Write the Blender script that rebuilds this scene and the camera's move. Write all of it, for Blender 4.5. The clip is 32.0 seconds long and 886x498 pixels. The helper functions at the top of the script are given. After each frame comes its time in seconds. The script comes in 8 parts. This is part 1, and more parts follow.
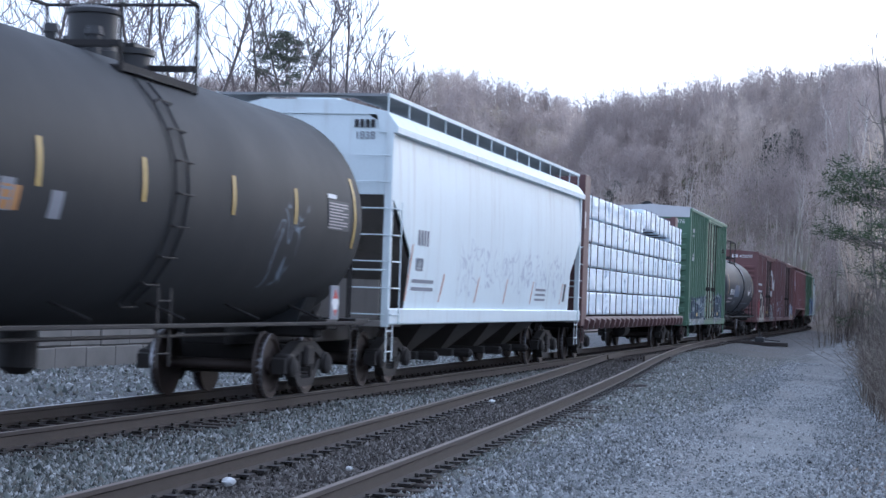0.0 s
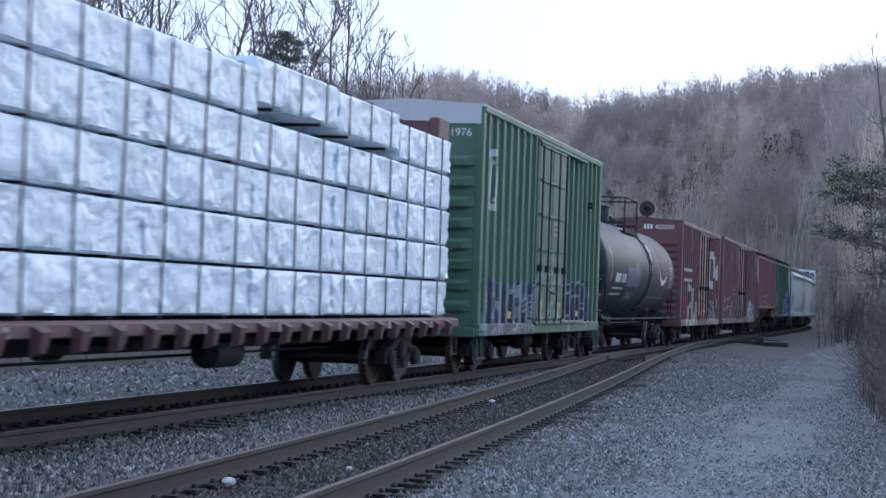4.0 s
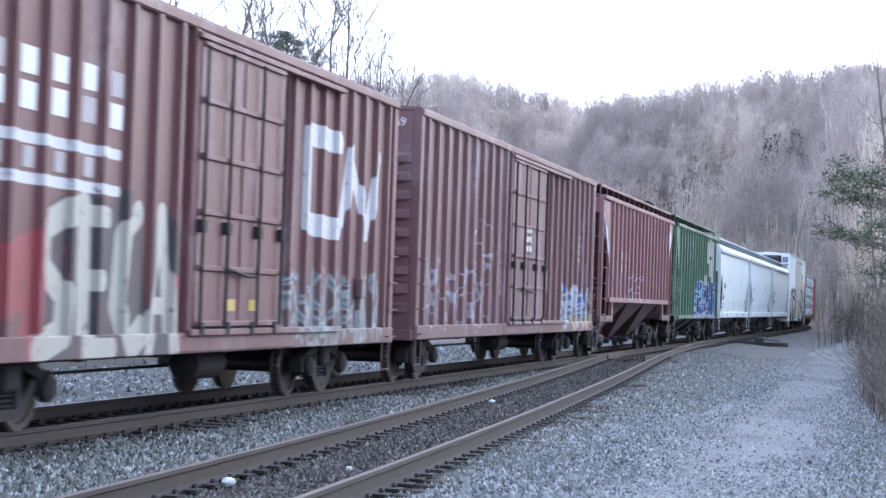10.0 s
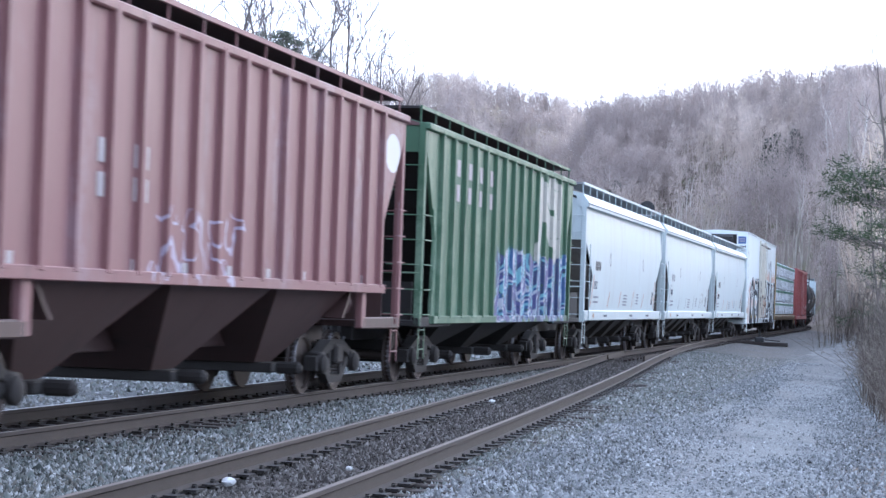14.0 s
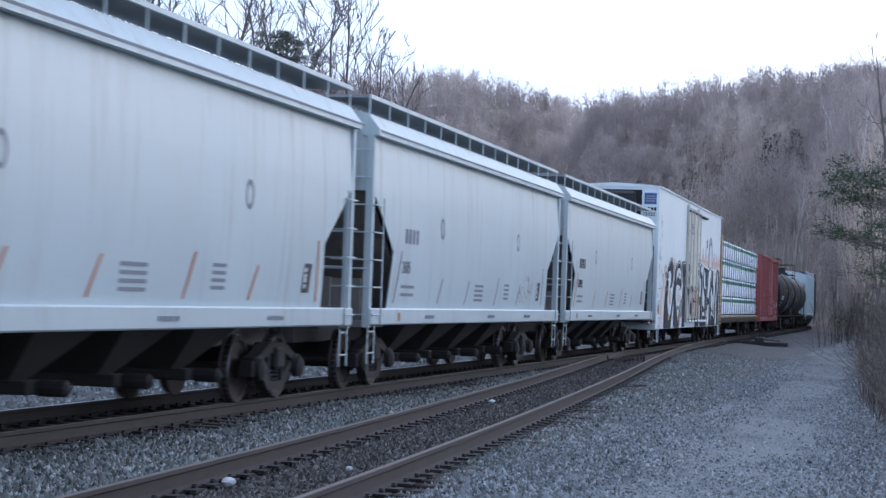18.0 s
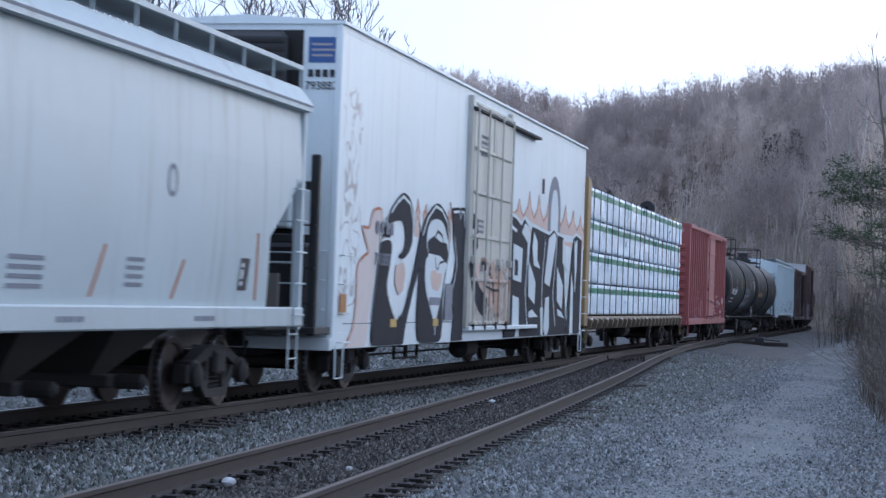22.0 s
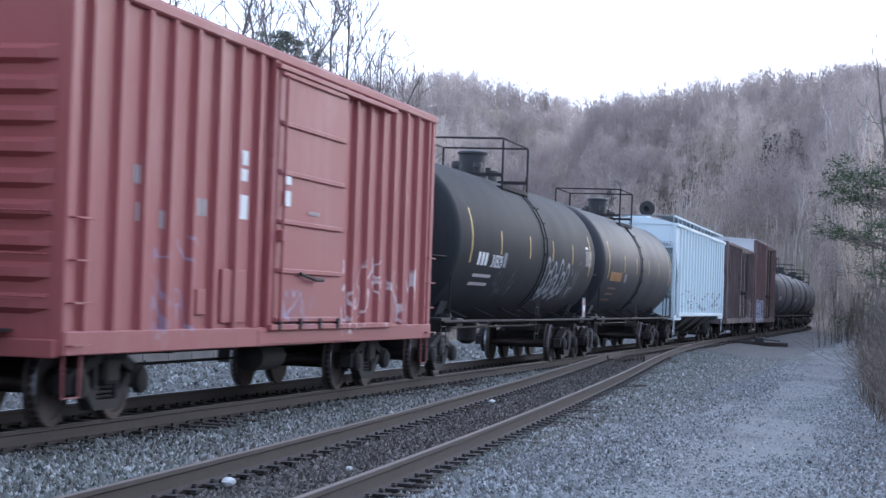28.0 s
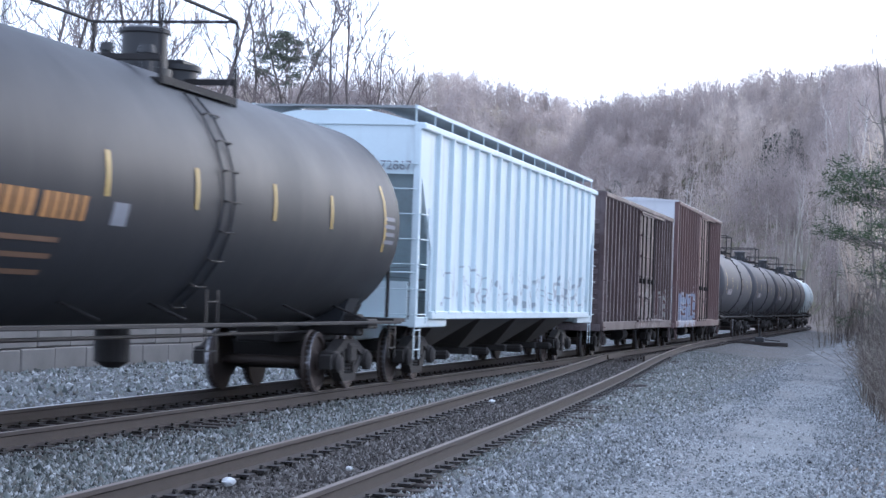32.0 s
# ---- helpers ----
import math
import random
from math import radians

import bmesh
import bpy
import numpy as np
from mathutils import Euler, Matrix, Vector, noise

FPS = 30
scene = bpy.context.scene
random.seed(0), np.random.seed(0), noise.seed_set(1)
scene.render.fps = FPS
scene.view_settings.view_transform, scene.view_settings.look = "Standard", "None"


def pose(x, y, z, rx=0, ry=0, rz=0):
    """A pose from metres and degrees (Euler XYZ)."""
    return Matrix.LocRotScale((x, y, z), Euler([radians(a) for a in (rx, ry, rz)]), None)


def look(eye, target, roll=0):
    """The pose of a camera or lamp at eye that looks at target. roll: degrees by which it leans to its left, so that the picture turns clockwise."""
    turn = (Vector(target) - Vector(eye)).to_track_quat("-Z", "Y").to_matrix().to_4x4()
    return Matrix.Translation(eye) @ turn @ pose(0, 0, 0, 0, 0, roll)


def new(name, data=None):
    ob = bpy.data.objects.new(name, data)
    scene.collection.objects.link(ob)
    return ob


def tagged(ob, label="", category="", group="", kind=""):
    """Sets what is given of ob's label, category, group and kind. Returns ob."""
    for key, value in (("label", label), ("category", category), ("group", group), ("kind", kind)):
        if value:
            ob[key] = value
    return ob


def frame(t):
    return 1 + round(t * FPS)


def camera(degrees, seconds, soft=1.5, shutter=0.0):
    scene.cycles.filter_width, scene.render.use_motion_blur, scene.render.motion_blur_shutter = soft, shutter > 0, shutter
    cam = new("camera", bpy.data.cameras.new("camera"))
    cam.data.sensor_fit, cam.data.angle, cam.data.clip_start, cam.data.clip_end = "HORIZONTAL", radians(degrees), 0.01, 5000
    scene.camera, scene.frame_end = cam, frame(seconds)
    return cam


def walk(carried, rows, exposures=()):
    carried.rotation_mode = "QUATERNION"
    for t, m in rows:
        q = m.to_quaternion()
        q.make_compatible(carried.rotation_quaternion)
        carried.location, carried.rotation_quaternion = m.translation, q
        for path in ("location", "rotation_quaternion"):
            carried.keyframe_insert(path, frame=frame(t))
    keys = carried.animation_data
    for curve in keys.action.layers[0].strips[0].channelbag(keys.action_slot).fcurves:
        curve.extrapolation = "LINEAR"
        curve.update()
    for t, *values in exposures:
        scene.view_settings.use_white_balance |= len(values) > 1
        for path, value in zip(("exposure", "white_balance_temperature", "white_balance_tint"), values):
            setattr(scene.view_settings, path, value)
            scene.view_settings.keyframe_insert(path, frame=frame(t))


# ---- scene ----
# One straight main track runs along +y (x = 0, rail tops at z = 0) and bends left far off;
# a turnout branches from it. The camera stands on a tripod beside the gravel road.
cam = camera(24.56, 32.0, 1.45, 0.45)
STAND = pose(9.4944, -41.6282, 1.492, 91.3806, -1.9631, 12.7985)
# the clip's camera darkens its picture while white cars fill it
STOPS = ((0, -0.25), (1, -0.5), (2, -0.85), (3, -0.87), (3.5, -0.8), (5.5, -0.1), (6, 0.1), (7, 0.55), (8, 0.55), (9, 0.5), (10, 0.5), (11, 0.5), (12, 0.45), (13, 0.45), (14, 0.45), (15, 0.25), (16, 0.0), (17, -0.25), (18, -0.55), (19, -0.6),
         (20, -0.72), (21, -0.68), (22, -0.68), (23, -0.6), (24, -0.58), (25, -0.52), (26, -0.4), (27, -0.2), (28, -0.05), (29, 0.25), (30, 0.35), (31, 0.3), (32, 0.2))
walk(cam, [(0.0, STAND), (32.0, STAND)], exposures=[(float(t), e + 0.40, 5080.0 - 210.0 * min(1.0, max(0.0, 0.2 - e)), 13.0 - 1.0 * min(1.0, max(0.0, 0.2 - e))) for t, e in STOPS])

# ---- light: a pale evening overcast ----
SUN_EL, SUN_AZ = radians(18), radians(26)
world = bpy.data.worlds.new("evening_sky")
world.use_nodes = True
scene.world = world
wn = world.node_tree.nodes
sky = wn.new("ShaderNodeTexSky")
sky.sky_type = "NISHITA"
sky.sun_disc = False
sky.sun_elevation, sky.sun_rotation = SUN_EL, SUN_AZ
sky.air_density, sky.dust_density, sky.ozone_density = 1.0, 4.0, 1.0
veil = wn.new("ShaderNodeMix")
veil.data_type = "RGBA"
veil.inputs["Factor"].default_value = 0.66
veil.inputs["B"].default_value = (10.0, 10.1, 10.6, 1.0)
world.node_tree.links.new(sky.outputs[0], veil.inputs["A"])
world.node_tree.links.new(veil.outputs["Result"], wn["Background"].inputs["Color"])
wn["Background"].inputs["Strength"].default_value = 0.15
sun = new("sun", bpy.data.lights.new("sun", "SUN"))
sun.data.energy, sun.data.angle, sun.data.color = 0.28, radians(45), (1.0, 0.98, 0.95)
sun.matrix_world = look((0, 0, 60), (60 * math.sin(SUN_AZ + math.pi) * math.cos(SUN_EL), 60 * math.cos(SUN_AZ + math.pi) * math.cos(SUN_EL), 60 - 60 * math.sin(SUN_EL)))


# ---- materials ----
class Nodes:
    """A small hand for wiring one material."""

    def __init__(self, name):
        self.m = bpy.data.materials.new(name)
        self.m.use_nodes = True
        self.t = self.m.node_tree
        self.b = self.t.nodes["Principled BSDF"]
        self.tc = self.t.nodes.new("ShaderNodeTexCoord")

    def n(self, kind, **sets):
        node = self.t.nodes.new("ShaderNode" + kind)
        for k, v in sets.items():
            node.inputs[k.replace("_", " ")].default_value = v
        return node

    def link(self, a, b):
        self.t.links.new(a, b)

    def coord(self, scale=(1, 1, 1), shift=(0, 0, 0)):
        mp = self.n("Mapping")
        mp.inputs["Scale"].default_value = scale
        mp.inputs["Location"].default_value = shift
        self.link(self.tc.outputs["Object"], mp.inputs["Vector"])
        return mp.outputs[0]

    def noise(self, scale, detail=4.0, rough=0.6, stretch=(1, 1, 1), shift=(0, 0, 0)):
        nz = self.n("TexNoise", Scale=scale, Detail=detail, Roughness=rough)
        self.link(self.coord(stretch, shift), nz.inputs["Vector"])
        return nz.outputs["Fac"]

    def math(self, op, a, b=None, clamp=False):
        nd = self.n("Math")
        nd.operation, nd.use_clamp = op, clamp
        for i, x in enumerate((a, b)):
            if x is None:
                continue
            if isinstance(x, (int, float)):
                nd.inputs[i].default_value = x
            else:
                self.link(x, nd.inputs[i])
        return nd.outputs[0]

    def step(self, x, lo, hi):
        nd = self.n("MapRange")
        nd.interpolation_type = "SMOOTHSTEP"
        nd.inputs["From Min"].default_value, nd.inputs["From Max"].default_value = lo, hi
        self.link(x, nd.inputs["Value"])
        return nd.outputs[0]

    def mix(self, fac, a, b, mode="MIX"):
        nd = self.n("Mix")
        nd.data_type, nd.blend_type = "RGBA", mode
        for key, x in (("Factor", fac), ("A", a), ("B", b)):
            if isinstance(x, (int, float)):
                nd.inputs[key].default_value = x
            elif isinstance(x, tuple):
                nd.inputs[key].default_value = (*x[:3], 1.0)
            else:
                self.link(x, nd.inputs[key])
        return nd.outputs["Result"]

    def xyz(self):
        sp = self.n("SeparateXYZ")
        self.link(self.tc.outputs["Object"], sp.inputs[0])
        return sp.outputs

    def done(self, col, rough=0.7, metal=0.0, bump=None, strength=0.2, dist=0.01, spec=0.5):
        self.b.inputs["Specular IOR Level"].default_value = spec
        if isinstance(col, tuple):
            self.b.inputs["Base Color"].default_value = (*col, 1.0)
        else:
            self.link(col, self.b.inputs["Base Color"])
        if isinstance(rough, (int, float)):
            self.b.inputs["Roughness"].default_value = rough
        else:
            self.link(rough, self.b.inputs["Roughness"])
        self.b.inputs["Metallic"].default_value = metal
        if bump is not None:
            bp = self.n("Bump", Strength=strength, Distance=dist)
            self.link(bump, bp.inputs["Height"])
            self.link(bp.outputs[0], self.b.inputs["Normal"])
        return self.m


def scaled(c, k):
    return tuple(min(1.0, x * k) for x in c)


def plain(name, col, rough=0.75, metal=0.0, spread=0.25, grain=6.0, bump=0.15, spec=0.5):
    """A surface with stains at a large scale and grain at a small one."""
    k = Nodes(name)
    big = k.noise(grain * 0.25, 3)
    fine = k.noise(grain * 6, 3)
    c = k.mix(big, scaled(col, 1 - spread), scaled(col, 1 + spread))
    c = k.mix(k.math("MULTIPLY", fine, 0.35), c, scaled(col, 0.6))
    return k.done(c, rough, metal, fine, bump, spec=spec)


def paint(name, col, dirt=(0.09, 0.075, 0.065), wear=0.5, rust=0.25, tags=(), rough=0.55, low=1.9, fade=1.15, strokes=(), rings=(), bleach=None, spec=0.5):
    """Weathered car paint: faded patches, vertical streaks, road dirt, rust and sprayed tags (y0, y1, z0, z1, colours, seed)."""
    k = Nodes(name)
    patch = k.noise(0.5, 4)
    streak = k.noise(1.0, 4, 0.7, (3.0, 3.0, 0.22))
    fine = k.noise(22, 3)
    c = k.mix(patch, scaled(col, 0.9), scaled(col, fade))
    c = k.mix(k.math("MULTIPLY", k.step(streak, 0.5, 0.78), wear), c, dirt)
    spots = k.step(k.noise(5.5, 6, 0.75), 0.62, 0.72)
    c = k.mix(k.math("MULTIPLY", spots, rust), c, (0.12, 0.05, 0.028))
    if bleach:
        # paint bleached by weather in tall pale patches
        pale = k.math("MULTIPLY", k.step(k.noise(1.15, 4, 0.6, (0.3, 1.0, 0.33), (0, col[0] * 90, 0)), 0.5, 0.72), bleach[1])
        c = k.mix(k.math("MULTIPLY", pale, k.step(k.noise(6, 5, 0.7), 0.3, 0.55)), c, bleach[0])
    x, y, z = k.xyz()
    for y0, y1, z0, z1, cols, seed in tags:
        wob = k.math("MULTIPLY", k.math("SUBTRACT", k.noise(1.6, 2, 0.5, (1, 1, 1), (seed, seed, 0)), 0.5), 0.9)
        zz, yy = k.math("ADD", z, wob), k.math("ADD", y, wob)
        inside = k.math("MULTIPLY", k.math("MULTIPLY", k.step(yy, y0, y0 + 0.12), k.step(yy, y1 + 0.12, y1)), k.math("MULTIPLY", k.step(zz, z0, z0 + 0.08), k.step(zz, z1 + 0.08, z1)))
        if len(cols) == 1:
            # a thin sprayed scrawl: the level lines of a soft noise
            ln = k.n("TexNoise", Scale=1.9, Detail=0.6, Roughness=0.4, Distortion=1.1)
            k.link(k.coord((0.3, 1.2, 1.0), (seed * 1.7, seed, seed)), ln.inputs["Vector"])
            thin = k.step(k.math("ABSOLUTE", k.math("SUBTRACT", ln.outputs["Fac"], 0.5)), 0.036, 0.02)
            c = k.mix(k.math("MULTIPLY", k.math("MULTIPLY", inside, thin), 0.75), c, cols[0])
            continue
        wv = k.n("TexNoise", Scale=1.0, Detail=0.8, Roughness=0.4, Distortion=1.0)
        k.link(k.coord((0.3, 1.5, 0.8), (seed * 3.1, seed, seed)), wv.inputs["Vector"])
        ramp = k.n("ValToRGB")
        ramp.color_ramp.interpolation = "CONSTANT"
        el = ramp.color_ramp.elements
        el[0].position, el[0].color = 0.0, (*cols[0], 1)
        el[1].position, el[1].color = 0.42, (*cols[1 % len(cols)], 1)
        for j in range(2, len(cols) * 2):
            e = el.new(0.42 + 0.026 * (j - 1))
            e.color = (*cols[j % len(cols)], 1)
        k.link(wv.outputs["Fac"], ramp.inputs["Fac"])
        worn = k.step(k.noise(9, 3), 0.3, 0.42)
        c = k.mix(k.math("MULTIPLY", k.math("MULTIPLY", inside, worn), 0.9), c, ramp.outputs["Color"])
    for pts, width, colour in strokes:
        # painted strokes: nearness to the segments of a line in the side's plane
        near = None
        for (ya, za), (yb, zb) in zip(pts, pts[1:]):
            dy, dz = yb - ya, zb - za
            ll = dy * dy + dz * dz
            py, pz = k.math("SUBTRACT", y, ya), k.math("SUBTRACT", z, za)
            h = k.math("ADD", k.math("MULTIPLY", py, dy / ll), k.math("MULTIPLY", pz, dz / ll), True)
            ey, ez = k.math("SUBTRACT", py, k.math("MULTIPLY", h, dy)), k.math("SUBTRACT", pz, k.math("MULTIPLY", h, dz))
            d = k.math("SQRT", k.math("ADD", k.math("MULTIPLY", ey, ey), k.math("MULTIPLY", ez, ez)))
            near = d if near is None else k.math("MINIMUM", near, d)
        on = k.math("MULTIPLY", k.step(near, width / 2 + 0.02, width / 2), k.step(k.noise(7, 4), 0.25, 0.42))
        c = k.mix(k.math("MULTIPLY", on, 0.92), c, colour)
    for cy, cz, ry, rz, inner, colour in rings:
        ey, ez = k.math("MULTIPLY", k.math("SUBTRACT", y, cy), 1 / ry), k.math("MULTIPLY", k.math("SUBTRACT", z, cz), 1 / rz)
        d = k.math("SQRT", k.math("ADD", k.math("MULTIPLY", ey, ey), k.math("MULTIPLY", ez, ez)))
        on = k.math("MULTIPLY", k.step(d, 1.03, 1.0), k.step(d, inner - 0.03, inner))
        c = k.mix(k.math("MULTIPLY", on, 0.9), c, colour)
    low_dirt = k.math("MULTIPLY", k.step(k.math("ADD", z, k.math("MULTIPLY", streak, 1.2)), low + 0.4, low - 0.6), 0.35 * wear)
    c = k.mix(low_dirt, c, dirt)
    c = k.mix(k.math("MULTIPLY", fine, 0.16), c, scaled(col, 0.5))
    r = k.math("ADD", k.math("MULTIPLY", patch, 0.25), rough - 0.12)
    return k.done(c, r, 0.0, k.math("ADD", k.math("MULTIPLY", fine, 0.4), patch), 0.12, 0.02, spec)


def ground_mix(name, cols, scale, rough=0.95, bump=0.5, dist=0.03, extra=None):
    k = Nodes(name)
    vor = k.n("TexVoronoi", Scale=scale)
    k.link(k.coord(), vor.inputs["Vector"])
    big, mid = k.noise(0.35, 5), k.noise(scale * 0.4, 5, 0.7)
    sp = k.n("SeparateColor")
    k.link(vor.outputs["Color"], sp.inputs[0])
    c = k.mix(sp.outputs[0], cols[0], cols[1])
    c = k.mix(k.math("MULTIPLY", k.step(mid, 0.45, 0.7), 0.6), c, cols[2])
    c = k.mix(k.step(big, 0.42, 0.66), c, k.mix(0.45, c, cols[2]))
    c = k.mix(k.math("MULTIPLY", k.step(vor.outputs["Distance"], 0.25, 0.75), 0.5), c, scaled(cols[2], 0.4))
    if extra:
        c = extra(k, c)
    h = k.math("ADD", k.math("MULTIPLY", vor.outputs["Distance"], -0.8), mid)
    return k.done(c, rough, 0.0, h, bump, dist)


def island(name, cols, rough=0.85, grain=40.0, damp=0.0):
    """Pieces joined into one mesh, each with a shade of its own."""
    k = Nodes(name)
    geo = k.n("NewGeometry")
    ramp = k.n("ValToRGB")
    el = ramp.color_ramp.elements
    el[0].color, el[1].color = (*cols[0], 1), (*cols[-1], 1)
    for i, cc in enumerate(cols[1:-1]):
        e = el.new((i + 1) / (len(cols) - 1))
        e.color = (*cc, 1)
    k.link(geo.outputs["Random Per Island"], ramp.inputs["Fac"])
    fine = k.noise(grain, 3)
    c = k.mix(k.math("MULTIPLY", fine, 0.5), ramp.outputs["Color"], scaled(cols[0], 0.5))
    if damp:
        c = k.mix(k.math("MULTIPLY", k.step(k.noise(0.55, 4, 0.6, (1, 0.6, 1)), 0.46, 0.66), damp), c, scaled(cols[1], 0.8))
    return k.done(c, rough, 0.0, fine, 0.2, 0.005)


def stand(name, cols, scale):
    """Leafless woods: stands of different kinds in broad patches, a slight shade for each twig; thin twigs pass some light on."""
    k = Nodes(name)
    geo = k.n("NewGeometry")
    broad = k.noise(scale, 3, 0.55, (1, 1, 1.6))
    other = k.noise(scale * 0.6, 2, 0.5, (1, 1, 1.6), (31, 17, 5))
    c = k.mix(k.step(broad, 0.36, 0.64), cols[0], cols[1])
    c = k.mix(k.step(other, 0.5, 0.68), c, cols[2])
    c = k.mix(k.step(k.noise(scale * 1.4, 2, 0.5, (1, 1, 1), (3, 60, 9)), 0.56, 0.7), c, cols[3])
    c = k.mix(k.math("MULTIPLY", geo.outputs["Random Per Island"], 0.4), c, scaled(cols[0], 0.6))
    m = k.done(c, 0.95, 0.0, None, spec=0.1)
    thin = k.n("BsdfTranslucent")
    k.link(c, thin.inputs["Color"])
    both = k.n("MixShader")
    both.inputs[0].default_value = 0.5
    k.link(k.b.outputs[0], both.inputs[1])
    k.link(thin.outputs[0], both.inputs[2])
    k.link(both.outputs[0], k.t.nodes["Material Output"].inputs["Surface"])
    return m


GREY_TREAD = plain("worn_steel_tread", (0.5, 0.5, 0.52), 0.3, 1.0, 0.1, 8, 0.05)
# near polished head, browner and duller: its weaker reflection is put into the material
DIM_HEAD = plain("dim_rail_head", (0.2, 0.175, 0.155), 0.55, 0.5, 0.2, 6, 0.05)
RAIL_RUST = plain("rail_rust", (0.054, 0.043, 0.037), 0.8, 0.2, 0.25, 10)
RAIL_DULL = plain("dull_rail_head", (0.15, 0.125, 0.11), 0.8, 0.0, 0.2, 6, 0.05)
TIE = plain("creosoted_timber", (0.040, 0.032, 0.029), 0.92, 0, 0.35, 7, 0.5)
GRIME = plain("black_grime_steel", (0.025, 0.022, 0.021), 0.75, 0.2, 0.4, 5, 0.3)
# cast steel darkened so that its colour carries the shade under the cars
TRUCK = plain("shaded_cast_steel", (0.030, 0.026, 0.024), 0.85, 0.1, 0.4, 6, 0.3)
WHEEL = plain("wheel_steel", (0.06, 0.045, 0.038), 0.6, 0.4, 0.3, 7, 0.2)
BLACK = plain("black_painted_steel", (0.022, 0.022, 0.024), 0.5, 0.0, 0.3, 6, 0.1)
WHITE_INK = plain("white_stencil", (0.75, 0.75, 0.74), 0.7, 0, 0.08, 9, 0.02)
BLACK_INK = plain("black_stencil", (0.03, 0.03, 0.035), 0.7, 0, 0.1, 9, 0.02)
YELLOW_INK = plain("yellow_reflector", (0.52, 0.36, 0.09), 0.5, 0, 0.1, 9, 0.02)
ORANGE_INK = plain("orange_stencil", (0.40, 0.19, 0.05), 0.6, 0, 0.15, 9, 0.02)
CONCRETE = plain("stained_concrete", (0.23, 0.21, 0.19), 0.9, 0, 0.3, 3, 0.4)


# ---- mesh building ----
class Mb:
    """Collects vertices and faces for one mesh."""

    def __init__(self):
        self.v, self.f = [], []

    def add(self, vs, fs):
        o = len(self.v)
        self.v.extend(vs)
        self.f.extend([tuple(i + o for i in q) for q in fs])
        return self

    def box(self, x0, x1, y0, y1, z0, z1, c=0.0):
        if c <= 0:
            vs = [(x, y, z) for x in (x0, x1) for y in (y0, y1) for z in (z0, z1)]
            return self.add(vs, [(0, 1, 3, 2), (4, 6, 7, 5), (0, 4, 5, 1), (2, 3, 7, 6), (0, 2, 6, 4), (1, 5, 7, 3)])
        # chamfered along every edge: three offset faces meeting at small corners
        vs, idx = [], {}
        for i, x in enumerate((x0, x1)):
            for j, y in enumerate((y0, y1)):
                for k, z in enumerate((z0, z1)):
                    sx, sy, sz = c * (1 - 2 * i), c * (1 - 2 * j), c * (1 - 2 * k)
                    for a, p in enumerate(((x, y + sy, z + sz), (x + sx, y, z + sz), (x + sx, y + sy, z))):
                        idx[i, j, k, a] = len(vs)
                        vs.append(p)
        fs = []
        for a in range(3):
            b, d = (a + 1) % 3, (a + 2) % 3
            for s in (0, 1):
                def cor(p, q):
                    key = [0, 0, 0]
                    key[a], key[b], key[d] = s, p, q
                    return idx[(*key, a)]
                q = [cor(0, 0), cor(1, 0), cor(1, 1), cor(0, 1)]
                fs.append(tuple(q if s else q[::-1]))
            for p in (0, 1):
                for q in (0, 1):
                    k0, k1 = [0, 0, 0], [0, 0, 0]
                    k0[a], k1[a] = 0, 1
                    k0[b] = k1[b] = p
                    k0[d] = k1[d] = q
                    q4 = [idx[(*k0, b)], idx[(*k1, b)], idx[(*k1, d)], idx[(*k0, d)]]
                    fs.append(tuple(q4 if p == q else q4[::-1]))
        for i in (0, 1):
            for j in (0, 1):
                for k in (0, 1):
                    t3 = [idx[i, j, k, 0], idx[i, j, k, 1], idx[i, j, k, 2]]
                    fs.append(tuple(t3 if (i + j + k) % 2 else t3[::-1]))
        return self.add(vs, fs)

    def cyl(self, p, q, r0, r1=None, n=8, caps=True):
        r1 = r0 if r1 is None else r1
        p, q = Vector(p), Vector(q)
        d = (q - p).normalized()
        u = d.orthogonal().normalized()
        w = d.cross(u)
        vs = []
        for c, r in ((p, r0), (q, r1)):
            for i in range(n):
                a = 2 * math.pi * i / n
                vs.append(tuple(c + (u * math.cos(a) + w * math.sin(a)) * r))
        fs = [(i, (i + 1) % n, n + (i + 1) % n, n + i) for i in range(n)]
        if caps:
            fs += [tuple(range(n))[::-1], tuple(range(n, 2 * n))]
        return self.add(vs, fs)

    def tube(self, pts, r, n=6):
        pts = [Vector(p) for p in pts]
        vs, fs, u = [], [], None
        for i, p in enumerate(pts):
            d = ((pts[i] - pts[i - 1]).normalized() if i else Vector()) + ((pts[i + 1] - pts[i]).normalized() if i + 1 < len(pts) else Vector())
            d.normalize()
            u = d.orthogonal().normalized() if u is None else (u - d * u.dot(d)).normalized()
            w = d.cross(u)
            vs += [tuple(p + (u * math.cos(2 * math.pi * k / n) + w * math.sin(2 * math.pi * k / n)) * r) for k in range(n)]
        for i in range(len(pts) - 1):
            fs += [(i * n + k, i * n + (k + 1) % n, i * n + n + (k + 1) % n, i * n + n + k) for k in range(n)]
        m = len(vs)
        return self.add(vs, fs + [tuple(range(n))[::-1], tuple(range(m - n, m))])

    def ext(self, prof, y0, y1, caps=True):
        """A profile of (x, z), run from y0 to y1."""
        n = len(prof)
        vs = [(x, y0, z) for x, z in prof] + [(x, y1, z) for x, z in prof]
        fs = [(i, (i + 1) % n, n + (i + 1) % n, n + i) for i in range(n)]
        if caps:
            fs += [tuple(range(n))[::-1], tuple(range(n, 2 * n))]
        return self.add(vs, fs)

